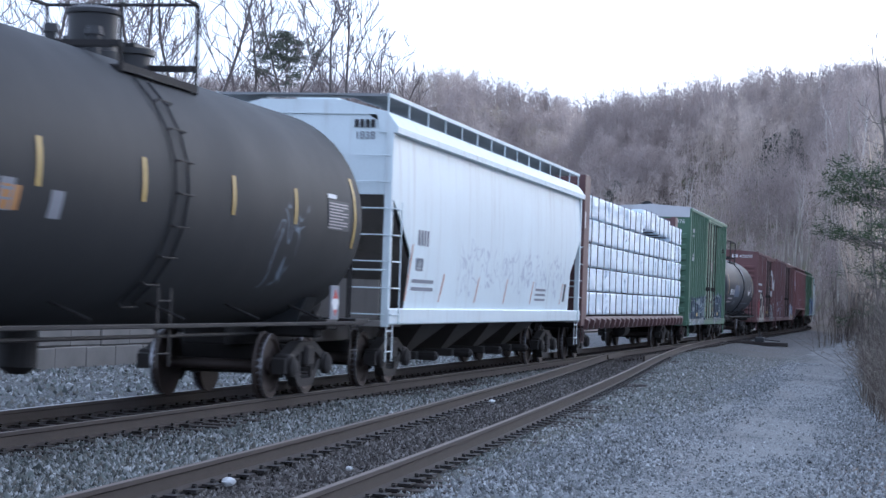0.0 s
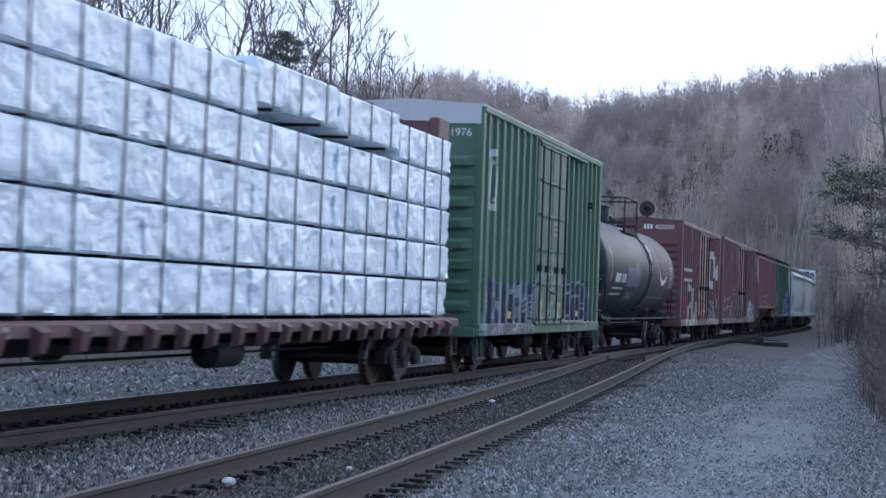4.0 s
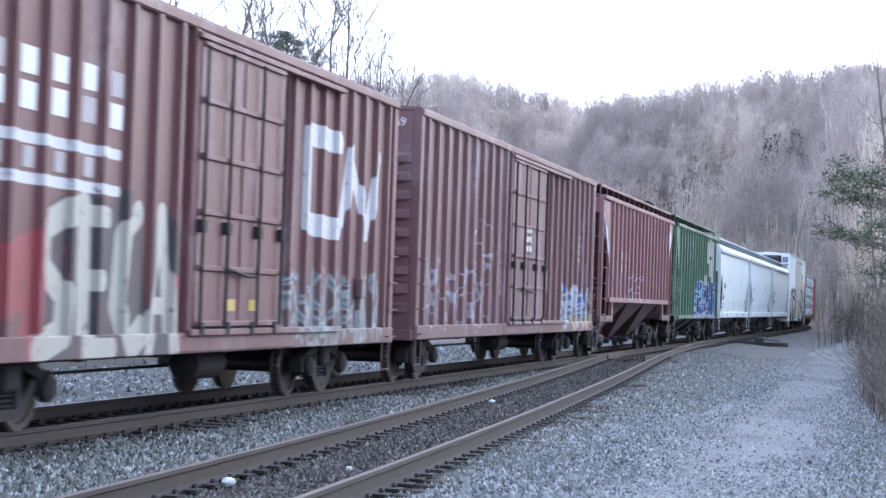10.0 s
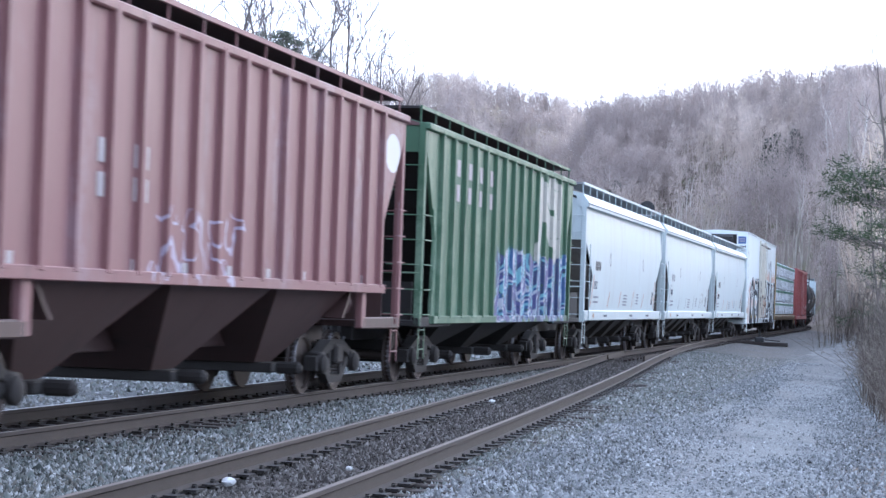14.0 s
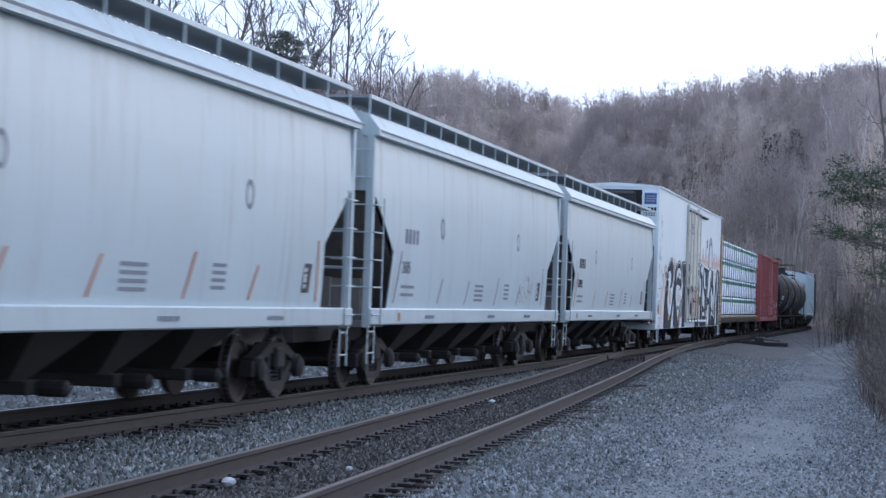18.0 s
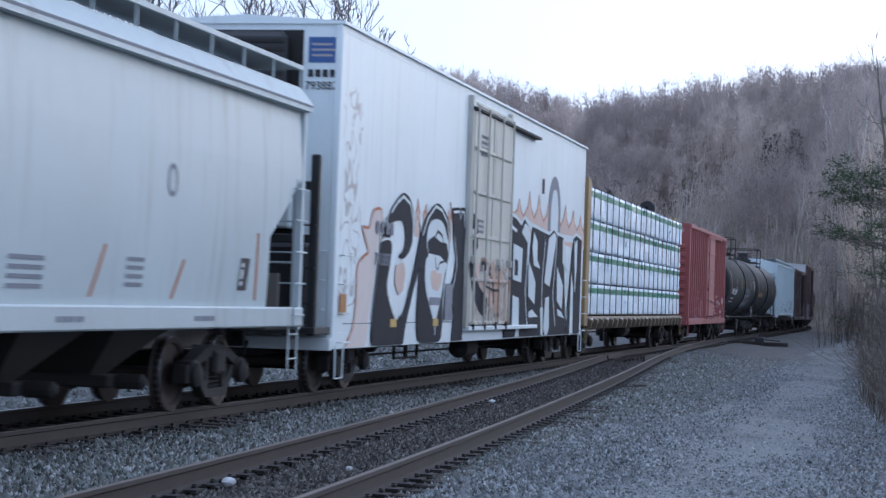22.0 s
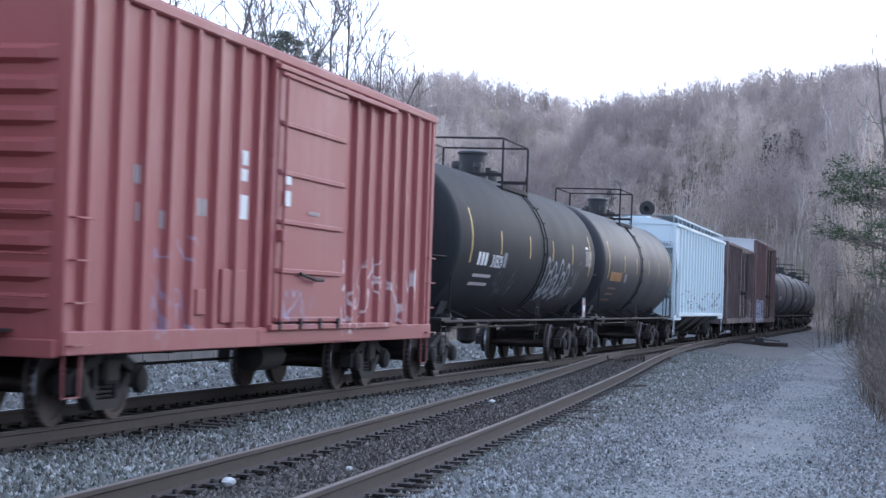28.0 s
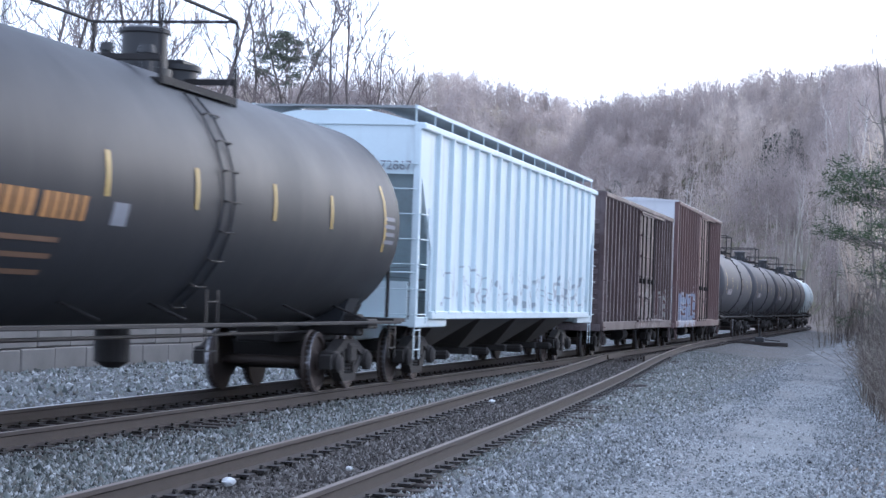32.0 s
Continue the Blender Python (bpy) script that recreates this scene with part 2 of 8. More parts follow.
    def side(self, prof, x0, x1):
        """A profile of (y, z), run from x0 to x1."""
        n = len(prof)
        vs = [(x0, y, z) for y, z in prof] + [(x1, y, z) for y, z in prof]
        fs = [(i, (i + 1) % n, n + (i + 1) % n, n + i) for i in range(n)]
        return self.add(vs, fs + [tuple(range(n))[::-1], tuple(range(n, 2 * n))])

    def lathe(self, prof, axis, c=(0, 0, 0), n=24):
        """Rings of (position along the axis, radius) round 'x', 'y' or 'z'."""
        vs, fs = [], []
        for a, r in prof:
            for i in range(n):
                t = 2 * math.pi * i / n
                u, w = r * math.cos(t), r * math.sin(t)
                vs.append({"x": (c[0] + a, c[1] + u, c[2] + w), "y": (c[0] + u, c[1] + a, c[2] + w), "z": (c[0] + u, c[1] + w, c[2] + a)}[axis])
        for k in range(len(prof) - 1):
            fs += [(k * n + i, k * n + (i + 1) % n, (k + 1) * n + (i + 1) % n, (k + 1) * n + i) for i in range(n)]
        fs += [tuple(range(n))[::-1], tuple(range((len(prof) - 1) * n, len(prof) * n))]
        return self.add(vs, fs)

    def mesh(self, name, material, smooth=False):
        me = bpy.data.meshes.new(name)
        me.from_pydata(self.v, [], self.f)
        bm = bmesh.new()
        bm.from_mesh(me)
        bmesh.ops.recalc_face_normals(bm, faces=bm.faces)
        bm.to_mesh(me)
        bm.free()
        me.materials.append(material)
        if smooth:
            me.polygons.foreach_set("use_smooth", [True] * len(me.polygons))
            me.set_sharp_from_angle(angle=radians(38))
        return me


def part(name, mb, material, parent=None, label="", smooth=False, loc=None, kind=""):
    """One mesh object under a thing or under a part. mb: an Mb or a mesh to share."""
    me = mb.mesh(name, material, smooth) if isinstance(mb, Mb) else mb
    ob = new(name, me)
    if parent is not None:
        ob.parent = parent
    if loc is not None:
        ob.location = loc
    return tagged(ob, label, kind=kind)


def thing(name, label, category, group="", kind=""):
    return tagged(new(name), label, category, group, kind)


def fast_mesh(name, verts, faces, material, smooth=False):
    """A large joined mesh from arrays: verts (n, 3), faces (m, 3 or 4)."""
    me = bpy.data.meshes.new(name)
    verts, faces = np.asarray(verts, dtype=np.float32), np.asarray(faces, dtype=np.int32)
    m, k = faces.shape
    me.vertices.add(len(verts))
    me.vertices.foreach_set("co", verts.ravel())
    me.loops.add(m * k)
    me.loops.foreach_set("vertex_index", faces.ravel())
    me.polygons.add(m)
    me.polygons.foreach_set("loop_start", np.arange(0, m * k, k, dtype=np.int32))
    me.update(calc_edges=True)
    me.validate()
    me.materials.append(material)
    if smooth:
        me.polygons.foreach_set("use_smooth", [True] * len(me.polygons))
    return me


# ---- the lie of the land ----
BEND_AT, BEND_R, TIGHT_AT, TIGHT_R = 125.0, 893.0, 205.0, 170.0
EYE = (9.49, -41.63)
LENS = 784 / math.tan(radians(24.56 / 2))


def on_track(s):
    """x, y and heading (radians to the left) of the main track, s metres along it."""
    if s <= BEND_AT:
        return 0.0, s, 0.0
    a = (min(s, TIGHT_AT) - BEND_AT) / BEND_R
    x, y = -BEND_R * (1 - math.cos(a)), BEND_AT + BEND_R * math.sin(a)
    if s > TIGHT_AT:
        b = a + (s - TIGHT_AT) / TIGHT_R
        x, y = x - TIGHT_R * (math.cos(a) - math.cos(b)), y + TIGHT_R * (math.sin(b) - math.sin(a))
        a = b
    return x, y, a


FAR_LINE = np.array([on_track(s)[:2] for s in range(120, 500, 5)])
FAR_AZ = np.degrees(np.arctan2(FAR_LINE[:, 0] - EYE[0], FAR_LINE[:, 1] - EYE[1]))
FAR_D = np.hypot(FAR_LINE[:, 0] - EYE[0], FAR_LINE[:, 1] - EYE[1])


def track_dist(x, y):
    """Distance from the main track's middle."""
    x, y = np.asarray(x, dtype=float), np.asarray(y, dtype=float)
    out = np.where(y < BEND_AT, np.abs(x), 1e6)
    for a, b in zip(FAR_LINE[:-1], FAR_LINE[1:]):
        ab = b - a
        t = np.clip(((x - a[0]) * ab[0] + (y - a[1]) * ab[1]) / (ab @ ab), 0, 1)
        out = np.minimum(out, np.hypot(x - a[0] - t * ab[0], y - a[1] - t * ab[1]))
    return out


SIDE_Y = (-75, -55, -40, -27, -20, -10, 2, 11.5, 22, 33, 45, 58, 68)
SIDE_X = (5.6, 5.25, 4.92, 4.46, 4.14, 3.57, 2.82, 2.14, 1.40, 0.75, 0.28, 0.05, 0.0)


def siding(y):
    return np.interp(y, SIDE_Y, SIDE_X)


def siding_smooth(y):
    return float(np.mean([siding(y + d) for d in (-6, -4, -2, 0, 2, 4, 6)]))


def smooth(a, b, x):
    t = np.clip((np.asarray(x, dtype=float) - a) / (b - a), 0, 1)
    return t * t * (3 - 2 * t)


def wavy(x, y, k=1.0):
    return np.sin(x * 0.31 * k + 1.3) * np.sin(y * 0.23 * k + 0.4) + 0.6 * np.sin(x * 0.83 * k - y * 0.61 * k) + 0.3 * np.sin(x * 1.9 * k + y * 1.3 * k + 2)


RIDGE_AZ = (-60, -30, -16, -13, -10.4, -9.2, -8.9, -7.5, -4.5, -1.5, 3, 12, 40)
RIDGE_EL = (3.0, 5.2, 5.9, 6.0, 5.5, 5.05, 5.05, 5.4, 6.1, 6.6, 6.9, 6.2, 4.2)


def land(x, y):
    """Height of the ground: track beds, road, and the wooded hills that close the valley."""
    x, y = np.asarray(x, dtype=float), np.asarray(y, dtype=float)
    dm = track_dist(x, y)
    ds = np.where(y < 68, np.abs(x - siding(y)), 99)
    bed = -0.25 - 0.16 * smooth(1.35, 3.6, np.minimum(dm, ds))
    z = bed + 0.012 * wavy(x, y, 2.0)
    z = z - 0.05 * smooth(6.6, 7.2, x) * smooth(9.6, 8.8, x) * smooth(120, 60, y)
    z = z + 0.25 * smooth(8.8, 11.0, x) * (1 + 0.4 * wavy(x, y)) + 0.018 * np.clip(x - 12, 0, 60)
    left = np.clip(-x - 10.5, 0, None)
    z = z + 0.9 * smooth(0, 6, left) + 0.03 * left * (1 + 0.15 * wavy(x, y, 0.3)) * smooth(150, 90, left)
    dx, dy = x - EYE[0], y - EYE[1]
    d = np.hypot(dx, dy)
    az = np.degrees(np.arctan2(dx, dy))
    el = np.interp(az, RIDGE_AZ, RIDGE_EL)
    behind = np.interp(az, FAR_AZ[::-1][:60], FAR_D[::-1][:60])
    foot = 185 + np.clip(behind + 22 - 185, 0, 400) * smooth(-1.0, -3.0, az)
    far = 430 + 190 * smooth(-8.7, -9.7, az)
    top = np.tan(np.radians(el)) * far + 1.5 - 8.0
    rise = np.clip((d - foot) / (far - foot), 0, 1)
    lump = 1 + 0.10 * np.sin(az * 1.9 + d * 0.012) * np.sin(rise * math.pi)
    hill = top * rise ** 1.1 * lump - 0.03 * np.clip(d - far - 60, 0, 500)
    hill = np.where(dy > 0, hill, 0) * smooth(95, 60, np.abs(az))
    hill = np.maximum(hill, -0.6) * smooth(5, 20, dm)
    return z + np.where(d > foot, hill, 0)


def spaced(lo, hi, fine_lo, fine_hi, step, grow=1.12):
    xs = list(np.arange(fine_lo, fine_hi + 1e-6, step))
    s = step
    while xs[-1] < hi:
        s *= grow
        xs.append(xs[-1] + s)
    s = step
    while xs[0] > lo:
        s *= grow
        xs.insert(0, xs[0] - s)
    return np.array(xs)


def zone(k, c):
    """Gravel beside the tracks, brown litter and dead grass away from them."""
    x, y, z = k.xyz()
    n1 = k.math("MULTIPLY", k.math("SUBTRACT", k.noise(0.8, 5, 0.65), 0.5), 3.2)
    xx = k.math("ADD", x, n1)
    off = k.math("MAXIMUM", k.step(xx, 8.5, 9.4), k.step(xx, -9.4, -10.6))
    off = k.math("MAXIMUM", off, k.step(y, 130, 150))
    litter = k.mix(k.noise(1.7, 6, 0.7), (0.10, 0.08, 0.065), (0.21, 0.17, 0.14))
    litter = k.mix(k.step(k.noise(0.22, 4), 0.5, 0.7), litter, (0.105, 0.10, 0.05))
    brown = k.math("MULTIPLY", k.step(k.math("ABSOLUTE", k.math("SUBTRACT", xx, 3.2)), 2.6, 0.6), k.step(k.noise(0.5, 4), 0.38, 0.6))
    c = k.mix(k.math("MULTIPLY", brown, 0.55), c, (0.085, 0.068, 0.055))
    return k.mix(off, c, litter)


GROUND = ground_mix("trackside_gravel", ((0.040, 0.042, 0.044), (0.216, 0.224, 0.228), (0.040, 0.040, 0.038)), 22, extra=zone)
gx = spaced(-900, 900, -14, 14, 0.5, 1.13)
gy = spaced(-260, 1900, -58, 130, 0.9, 1.10)
GX, GY = np.meshgrid(gx, gy)
GZ = land(GX, GY)
nx, ny = len(gx), len(gy)
gi = np.arange(nx * ny).reshape(ny, nx)
quads = np.stack([gi[:-1, :-1], gi[:-1, 1:], gi[1:, 1:], gi[1:, :-1]], -1).reshape(-1, 4)
part("ground", fast_mesh("ground", np.stack([GX, GY, GZ], -1).reshape(-1, 3), quads, GROUND, True), None, None,
     "pale bluish gravel beside rail tracks, brown leaf litter beyond", kind="structure")


def ruts(k, c):
    x, y, z = k.xyz()
    n = k.math("MULTIPLY", k.math("SUBTRACT", k.noise(0.25, 3), 0.5), 1.1)
    xx = k.math("ADD", x, n)
    damp = k.math("MULTIPLY", k.step(k.math("ABSOLUTE", k.math("SUBTRACT", xx, 6.9)), 0.5, 0.15), k.step(k.noise(0.35, 4), 0.4, 0.55))
    damp2 = k.math("MULTIPLY", k.step(k.math("ABSOLUTE", k.math("SUBTRACT", xx, 8.4)), 0.45, 0.1), k.step(k.noise(0.3, 4, 0.6, (1, 1, 1), (7, 3, 0)), 0.4, 0.55))
    c = k.mix(k.math("MULTIPLY", damp, 0.5), c, (0.17, 0.165, 0.16))
    c = k.mix(k.math("MULTIPLY", damp2, 0.45), c, (0.13, 0.128, 0.125))
    # dark bare mud further along, with a wet band where it begins
    yy = k.math("ADD", y, k.math("MULTIPLY", n, 6.0))
    mud = k.math("MULTIPLY", k.step(yy, 11.0, 19.0), k.math("ADD", k.math("MULTIPLY", k.noise(0.6, 4), 0.5), 0.45))
    c = k.mix(mud, c, (0.09, 0.092, 0.095))
    patch = k.math("MULTIPLY", k.step(k.noise(0.45, 3, 0.5, (1, 0.55, 1), (4, 9, 0)), 0.5, 0.6), 0.5)
    return k.mix(patch, c, (0.2, 0.205, 0.2))


ROAD = ground_mix("fine_road_gravel", ((0.055, 0.06, 0.062), (0.37, 0.39, 0.40), (0.075, 0.078, 0.078)), 30, bump=0.5, dist=0.015, extra=ruts)
ry_ = np.arange(-58, 118, 0.9)
rows = []
for yy in ry_:
    e0 = 6.05 + 0.35 * math.sin(yy * 0.21) + 0.15 * math.sin(yy * 0.9) - 0.012 * max(yy, 0) + 0.5 * smooth(-22, -40, yy)
    e1 = 9.0 - 0.55 * float(smooth(-14, 4, yy)) + 0.16 * math.sin(yy * 0.17 + 1) + 0.12 * math.sin(yy * 1.3) - 0.009 * max(yy, 0)
    rows.append([(e0 + (e1 - e0) * u, yy) for u in np.linspace(0, 1, 9)])
rows = np.array(rows)
RZ = land(rows[..., 0], rows[..., 1]) + 0.012 + 0.02 * np.sin(np.linspace(0, math.pi, 9))[None, :]
RZ[:, 0] -= 0.05
RZ[:, -1] -= 0.05
ri = np.arange(rows.shape[0] * 9).reshape(-1, 9)
rq = np.stack([ri[:-1, :-1], ri[:-1, 1:], ri[1:, 1:], ri[1:, :-1]], -1).reshape(-1, 4)
part("road", fast_mesh("road", np.concatenate([rows, RZ[..., None]], -1).reshape(-1, 3), rq, ROAD, True), None, None,
     "narrow service road of fine pale gravel with damp ruts", kind="structure")


# ---- tracks ----
RAIL_SIDE = ((-0.036, -0.035), (-0.036, 0.0), (0.036, 0.0), (0.036, -0.035), (0.012, -0.05), (0.009, -0.15), (0.07, -0.166), (0.07, -0.18), (-0.07, -0.18), (-0.07, -0.166), (-0.009, -0.15), (-0.012, -0.05))


def sweep(prof, line):
    """A profile of (across, up) along a ground line of (x, y)."""
    mb, n = Mb(), len(prof)
    pts = [Vector((*p, 0)) for p in line]
    for i, p in enumerate(pts):
        d = (pts[min(i + 1, len(pts) - 1)] - pts[max(i - 1, 0)]).normalized()
        nrm = Vector((d.y, -d.x, 0))
        mb.v.extend([tuple(p + nrm * a + Vector((0, 0, b))) for a, b in prof])
    for i in range(len(pts) - 1):
        mb.f.extend([(i * n + j, i * n + (j + 1) % n, (i + 1) * n + (j + 1) % n, (i + 1) * n + j) for j in range(n)])
    mb.f.extend([tuple(range(n))[::-1], tuple(range((len(pts) - 1) * n, len(pts) * n))])
    return mb


HEAD = ((-0.024, 0.0), (-0.018, 0.004), (0.018, 0.004), (0.024, 0.0))


def offset_line(fn, off, ys):
    out = []
    for s in ys:
        x, y, a = fn(s)
        out.append((x + off * math.cos(a), y + off * math.sin(a)))
    return out


def siding_at(s):
    x0, x1 = siding_smooth(s - 0.5), siding_smooth(s + 0.5)
    return siding_smooth(s), s, -(x1 - x0)


main_track = thing("main_track", "main railway track with shiny rails on timber ties", "railway track", kind="structure")
side_track = thing("siding_track", "rusty siding track branching off at a turnout", "railway track", kind="structure")
long_s = list(np.arange(-75, 125, 5.0)) + list(np.arange(125, 490, 6.0))
for off in (-0.7525, 0.7525):
    rail = part("rail", sweep(RAIL_SIDE, offset_line(on_track, off, long_s)), RAIL_RUST, main_track)
    part("rail_head", sweep(HEAD, offset_line(on_track, off, long_s)), GREY_TREAD if off < 0 else DIM_HEAD, rail, "polished steel running surface")
for off, end in ((-0.7525, 19.0), (0.7525, 66.0)):
    ys = list(np.arange(-75, end, 2.0)) + [end]
    rail = part("rail", sweep(RAIL_SIDE, offset_line(siding_at, off, ys)), RAIL_RUST, side_track)
    part("rail_head", sweep(HEAD, offset_line(siding_at, off, ys)), RAIL_DULL, rail, "dull worn running surface")
# frog casting and guard rails of the turnout
frog = Mb().ext([(-0.1, -0.16), (0.1, -0.16), (0.07, -0.004), (-0.07, -0.004)], -2.2, 2.4)
fr = part("frog", frog, RAIL_RUST, side_track, "rusty cast frog of the turnout", loc=(0.80, 20.5, 0))
fr.rotation_euler = (0, 0, 0.035)
for gx_, gy_ in ((-0.66, 20.0), (2.05, 20.0)):
    part("guard_rail", Mb().ext([(-0.035, -0.17), (0.035, -0.17), (0.03, -0.01), (-0.03, -0.01)], -2.0, 2.0), RAIL_RUST, side_track, loc=(gx_, gy_, 0))
TIE_ME = Mb().box(-1.3, 1.3, -0.115, 0.115, -0.36, -0.183, 0.012).mesh("tie", TIE)
PLATE_ME = Mb().box(-0.19, 0.19, -0.1, 0.1, -0.184, -0.168).box(-0.125, -0.095, -0.08, -0.05, -0.17, -0.145).box(0.095, 0.125, 0.05, 0.08, -0.17, -0.145).box(-0.1, -0.07, 0.13, 0.16, -0.2, -0.14).box(0.07, 0.1, 0.13, 0.17, -0.2, -0.14).mesh("tie_plate", GRIME)
rng = random.Random(4)
for i in range(170):
    s = -31 + i * 0.53
    t = part("tie", TIE_ME, None, main_track, loc=(rng.uniform(-0.05, 0.05), s, rng.uniform(-0.01, 0.004)))
    t.rotation_euler = (0, 0, rng.uniform(-0.02, 0.02))
    for off in (-0.7525, 0.7525):
        part("tie_plate", PLATE_ME, None, main_track, loc=(off, s, 0))
for i in range(130):
    s = -31 + i * 0.53 + 0.2
    x, y, a = siding_at(s)
    if x < 1.3:
        break
    t = part("tie", TIE_ME, None, side_track, loc=(x, s, rng.uniform(-0.075, -0.045)))
    t.rotation_euler = (0, 0, a + rng.uniform(-0.03, 0.03))
    for off in (-0.7525, 0.7525):
        part("tie_plate", PLATE_ME, None, side_track, loc=(x + off, s, 0))
# ties too far off to be picked out
far_t = Mb()
for i in range(660):
    x, y, a = on_track(60 + i * 0.65)
    c, sn = math.cos(a), math.sin(a)
    vs = [(x + u * c - v * sn, y + u * sn + v * c, w) for u in (-1.3, 1.3) for v in (-0.12, 0.12) for w in (-0.34, -0.19)]
    far_t.add(vs, [(0, 1, 3, 2), (4, 6, 7, 5), (0, 4, 5, 1), (2, 3, 7, 6), (1, 5, 7, 3)])
part("far_ties", far_t, TIE, main_track, kind="stuff")


# ---- ballast stones ----
def rocks(n, xs, zs, ys, size, seed):
    """Angular stones bedded in the ground: jittered pyramids, as one set of arrays."""
    r = np.random.RandomState(seed)
    base = np.array([(1, 0, -0.55), (-1, 0, -0.5), (0, 1, -0.6), (0, -1, -0.5), (0.1, 0, 0.85)], float)
    tri = np.array([(0, 2, 4), (2, 1, 4), (1, 3, 4), (3, 0, 4)])
    sz = size * r.lognormal(0, 0.35, (n, 1, 1))
    v = base[None] * r.uniform(0.55, 1.25, (n, 5, 1)) * sz * r.uniform(0.6, 1.2, (n, 1, 3)) + r.normal(0, 0.16, (n, 5, 3)) * sz
    q = r.uniform(0, 2 * math.pi, n)
    c, s = np.cos(q)[:, None], np.sin(q)[:, None]
    tl = r.uniform(-0.45, 0.45, n)
    ct, st = np.cos(tl)[:, None], np.sin(tl)[:, None]
    v = np.stack([v[..., 0] * ct - v[..., 2] * st, v[..., 1], v[..., 0] * st + v[..., 2] * ct], -1)
    v = np.stack([v[..., 0] * c - v[..., 1] * s, v[..., 0] * s + v[..., 1] * c, v[..., 2]], -1)
    v += np.stack([xs, ys, zs], -1)[:, None, :]
    f = tri[None] + (np.arange(n) * 5)[:, None, None]
    return v.reshape(-1, 3), f.reshape(-1, 3)


PALE_STONE = plain("pale_limestone", (0.62, 0.63, 0.63), 0.9, 0, 0.25, 14, 0.4)
STONE = island("crushed_stone", ((0.018, 0.018, 0.017), (0.07, 0.082, 0.073), (0.16, 0.145, 0.118), (0.17, 0.195, 0.182), (0.25, 0.25, 0.235), (0.30, 0.32, 0.31), (0.56, 0.57, 0.56)), 0.9, 40.0, 0.3)
ROAD_STONE = island("fine_crushed_stone", ((0.05, 0.053, 0.053), (0.15, 0.158, 0.16), (0.235, 0.245, 0.25), (0.31, 0.325, 0.33), (0.50, 0.515, 0.515)), 0.9, 40.0, 0.4)
STONE_BROWN = island("rusty_crushed_stone", ((0.02, 0.017, 0.015), (0.05, 0.043, 0.037), (0.10, 0.088, 0.078), (0.24, 0.23, 0.215)), 0.92)


WORN = ((5.85, -3.0, 0.55, 6.5), (7.7, -10.0, 0.5, 5.5), (7.2, 9.0, 0.8, 6.0), (7.6, 24.0, 1.6, 7.0))


def strew(name, n, x_of, y0, y1, size, seed, material, label, lift=0.0, skew=1.6, bare=()):
    r = np.random.RandomState(seed)
    ys = y0 + (y1 - y0) * r.rand(n) ** skew
    xs = x_of(r, ys)
    # worn patches keep few stones
    for cx, cy, rx, ry in bare:
        e = ((xs - cx) / rx) ** 2 + ((ys - cy) / ry) ** 2 + 0.25 * np.sin(xs * 5 + ys * 2.1)
        keep = (e > 1) | (r.rand(len(xs)) < 0.15)
        xs, ys = xs[keep], ys[keep]
    n = len(xs)
    zs = land(xs, ys) + lift + r.uniform(-0.4, 0.6, n) * size
    v, f = rocks(n, xs, zs, ys, size, seed)
    part(name, fast_mesh(name, v, f, material), None, None, label, kind="stuff")


strew("ballast", 62000, lambda r, y: r.uniform(0.86, siding(y) - 0.85), -31, 16, 0.026, 1, STONE, "loose grey crushed stone ballast between the two tracks", 0.045)
strew("ballast", 30000, lambda r, y: siding(y) + r.uniform(-0.72, 0.72, len(y)), -31, 18, 0.022, 2, STONE_BROWN, "brown rust-stained ballast inside the siding rails", 0.03)
strew("ballast", 12000, lambda r, y: r.uniform(-0.7, 0.7, len(y)), -31, 20, 0.036, 3, STONE_BROWN, "rust-stained ballast inside the main track", 0.0)
strew("ballast", 74000, lambda r, y: siding(y) + 0.85 + np.abs(r.normal(0, 1.7, len(y))), -32, 38, 0.022, 5, STONE, "pale crushed stone shoulder sloping down to the road", 0.0, 1.8)
strew("ballast", 90000, lambda r, y: r.uniform(5.4, 9.7, len(y)), -33, 32, 0.019, 6, ROAD_STONE, "small loose stones on the gravel road", 0.03, 2.0, WORN)
strew("ballast", 26000, lambda r, y: -0.9 - 8.2 * r.rand(len(y)) ** 1.2, -28, 40, 0.045, 7, STONE, "crushed stone lot behind the main track", 0.0, 1.2)

# a few pale stones that lie loose between the rails
for sx, sy, sz, rad in ((3.82, -24.8, -0.19, 0.058), (2.92, -8.8, -0.2, 0.05), (4.3, -22.6, -0.2, 0.033), (3.0, -19.0, -0.2, 0.036)):
    bm = bmesh.new()
    bmesh.ops.create_icosphere(bm, subdivisions=2, radius=rad)
    for q in bm.verts:
        q.co = Vector((q.co.x * rng.uniform(0.9, 1.25), q.co.y * rng.uniform(0.85, 1.2), q.co.z * rng.uniform(0.65, 0.8)))
    me = bpy.data.meshes.new("stone")
    bm.to_mesh(me)
    bm.free()
    me.materials.append(PALE_STONE)
    st = tagged(new("stone", me), "pale loose stone lying between the siding rails", "stone", "pale loose stones")
    st.location = (sx, sy, sz + 0.5 * rad)


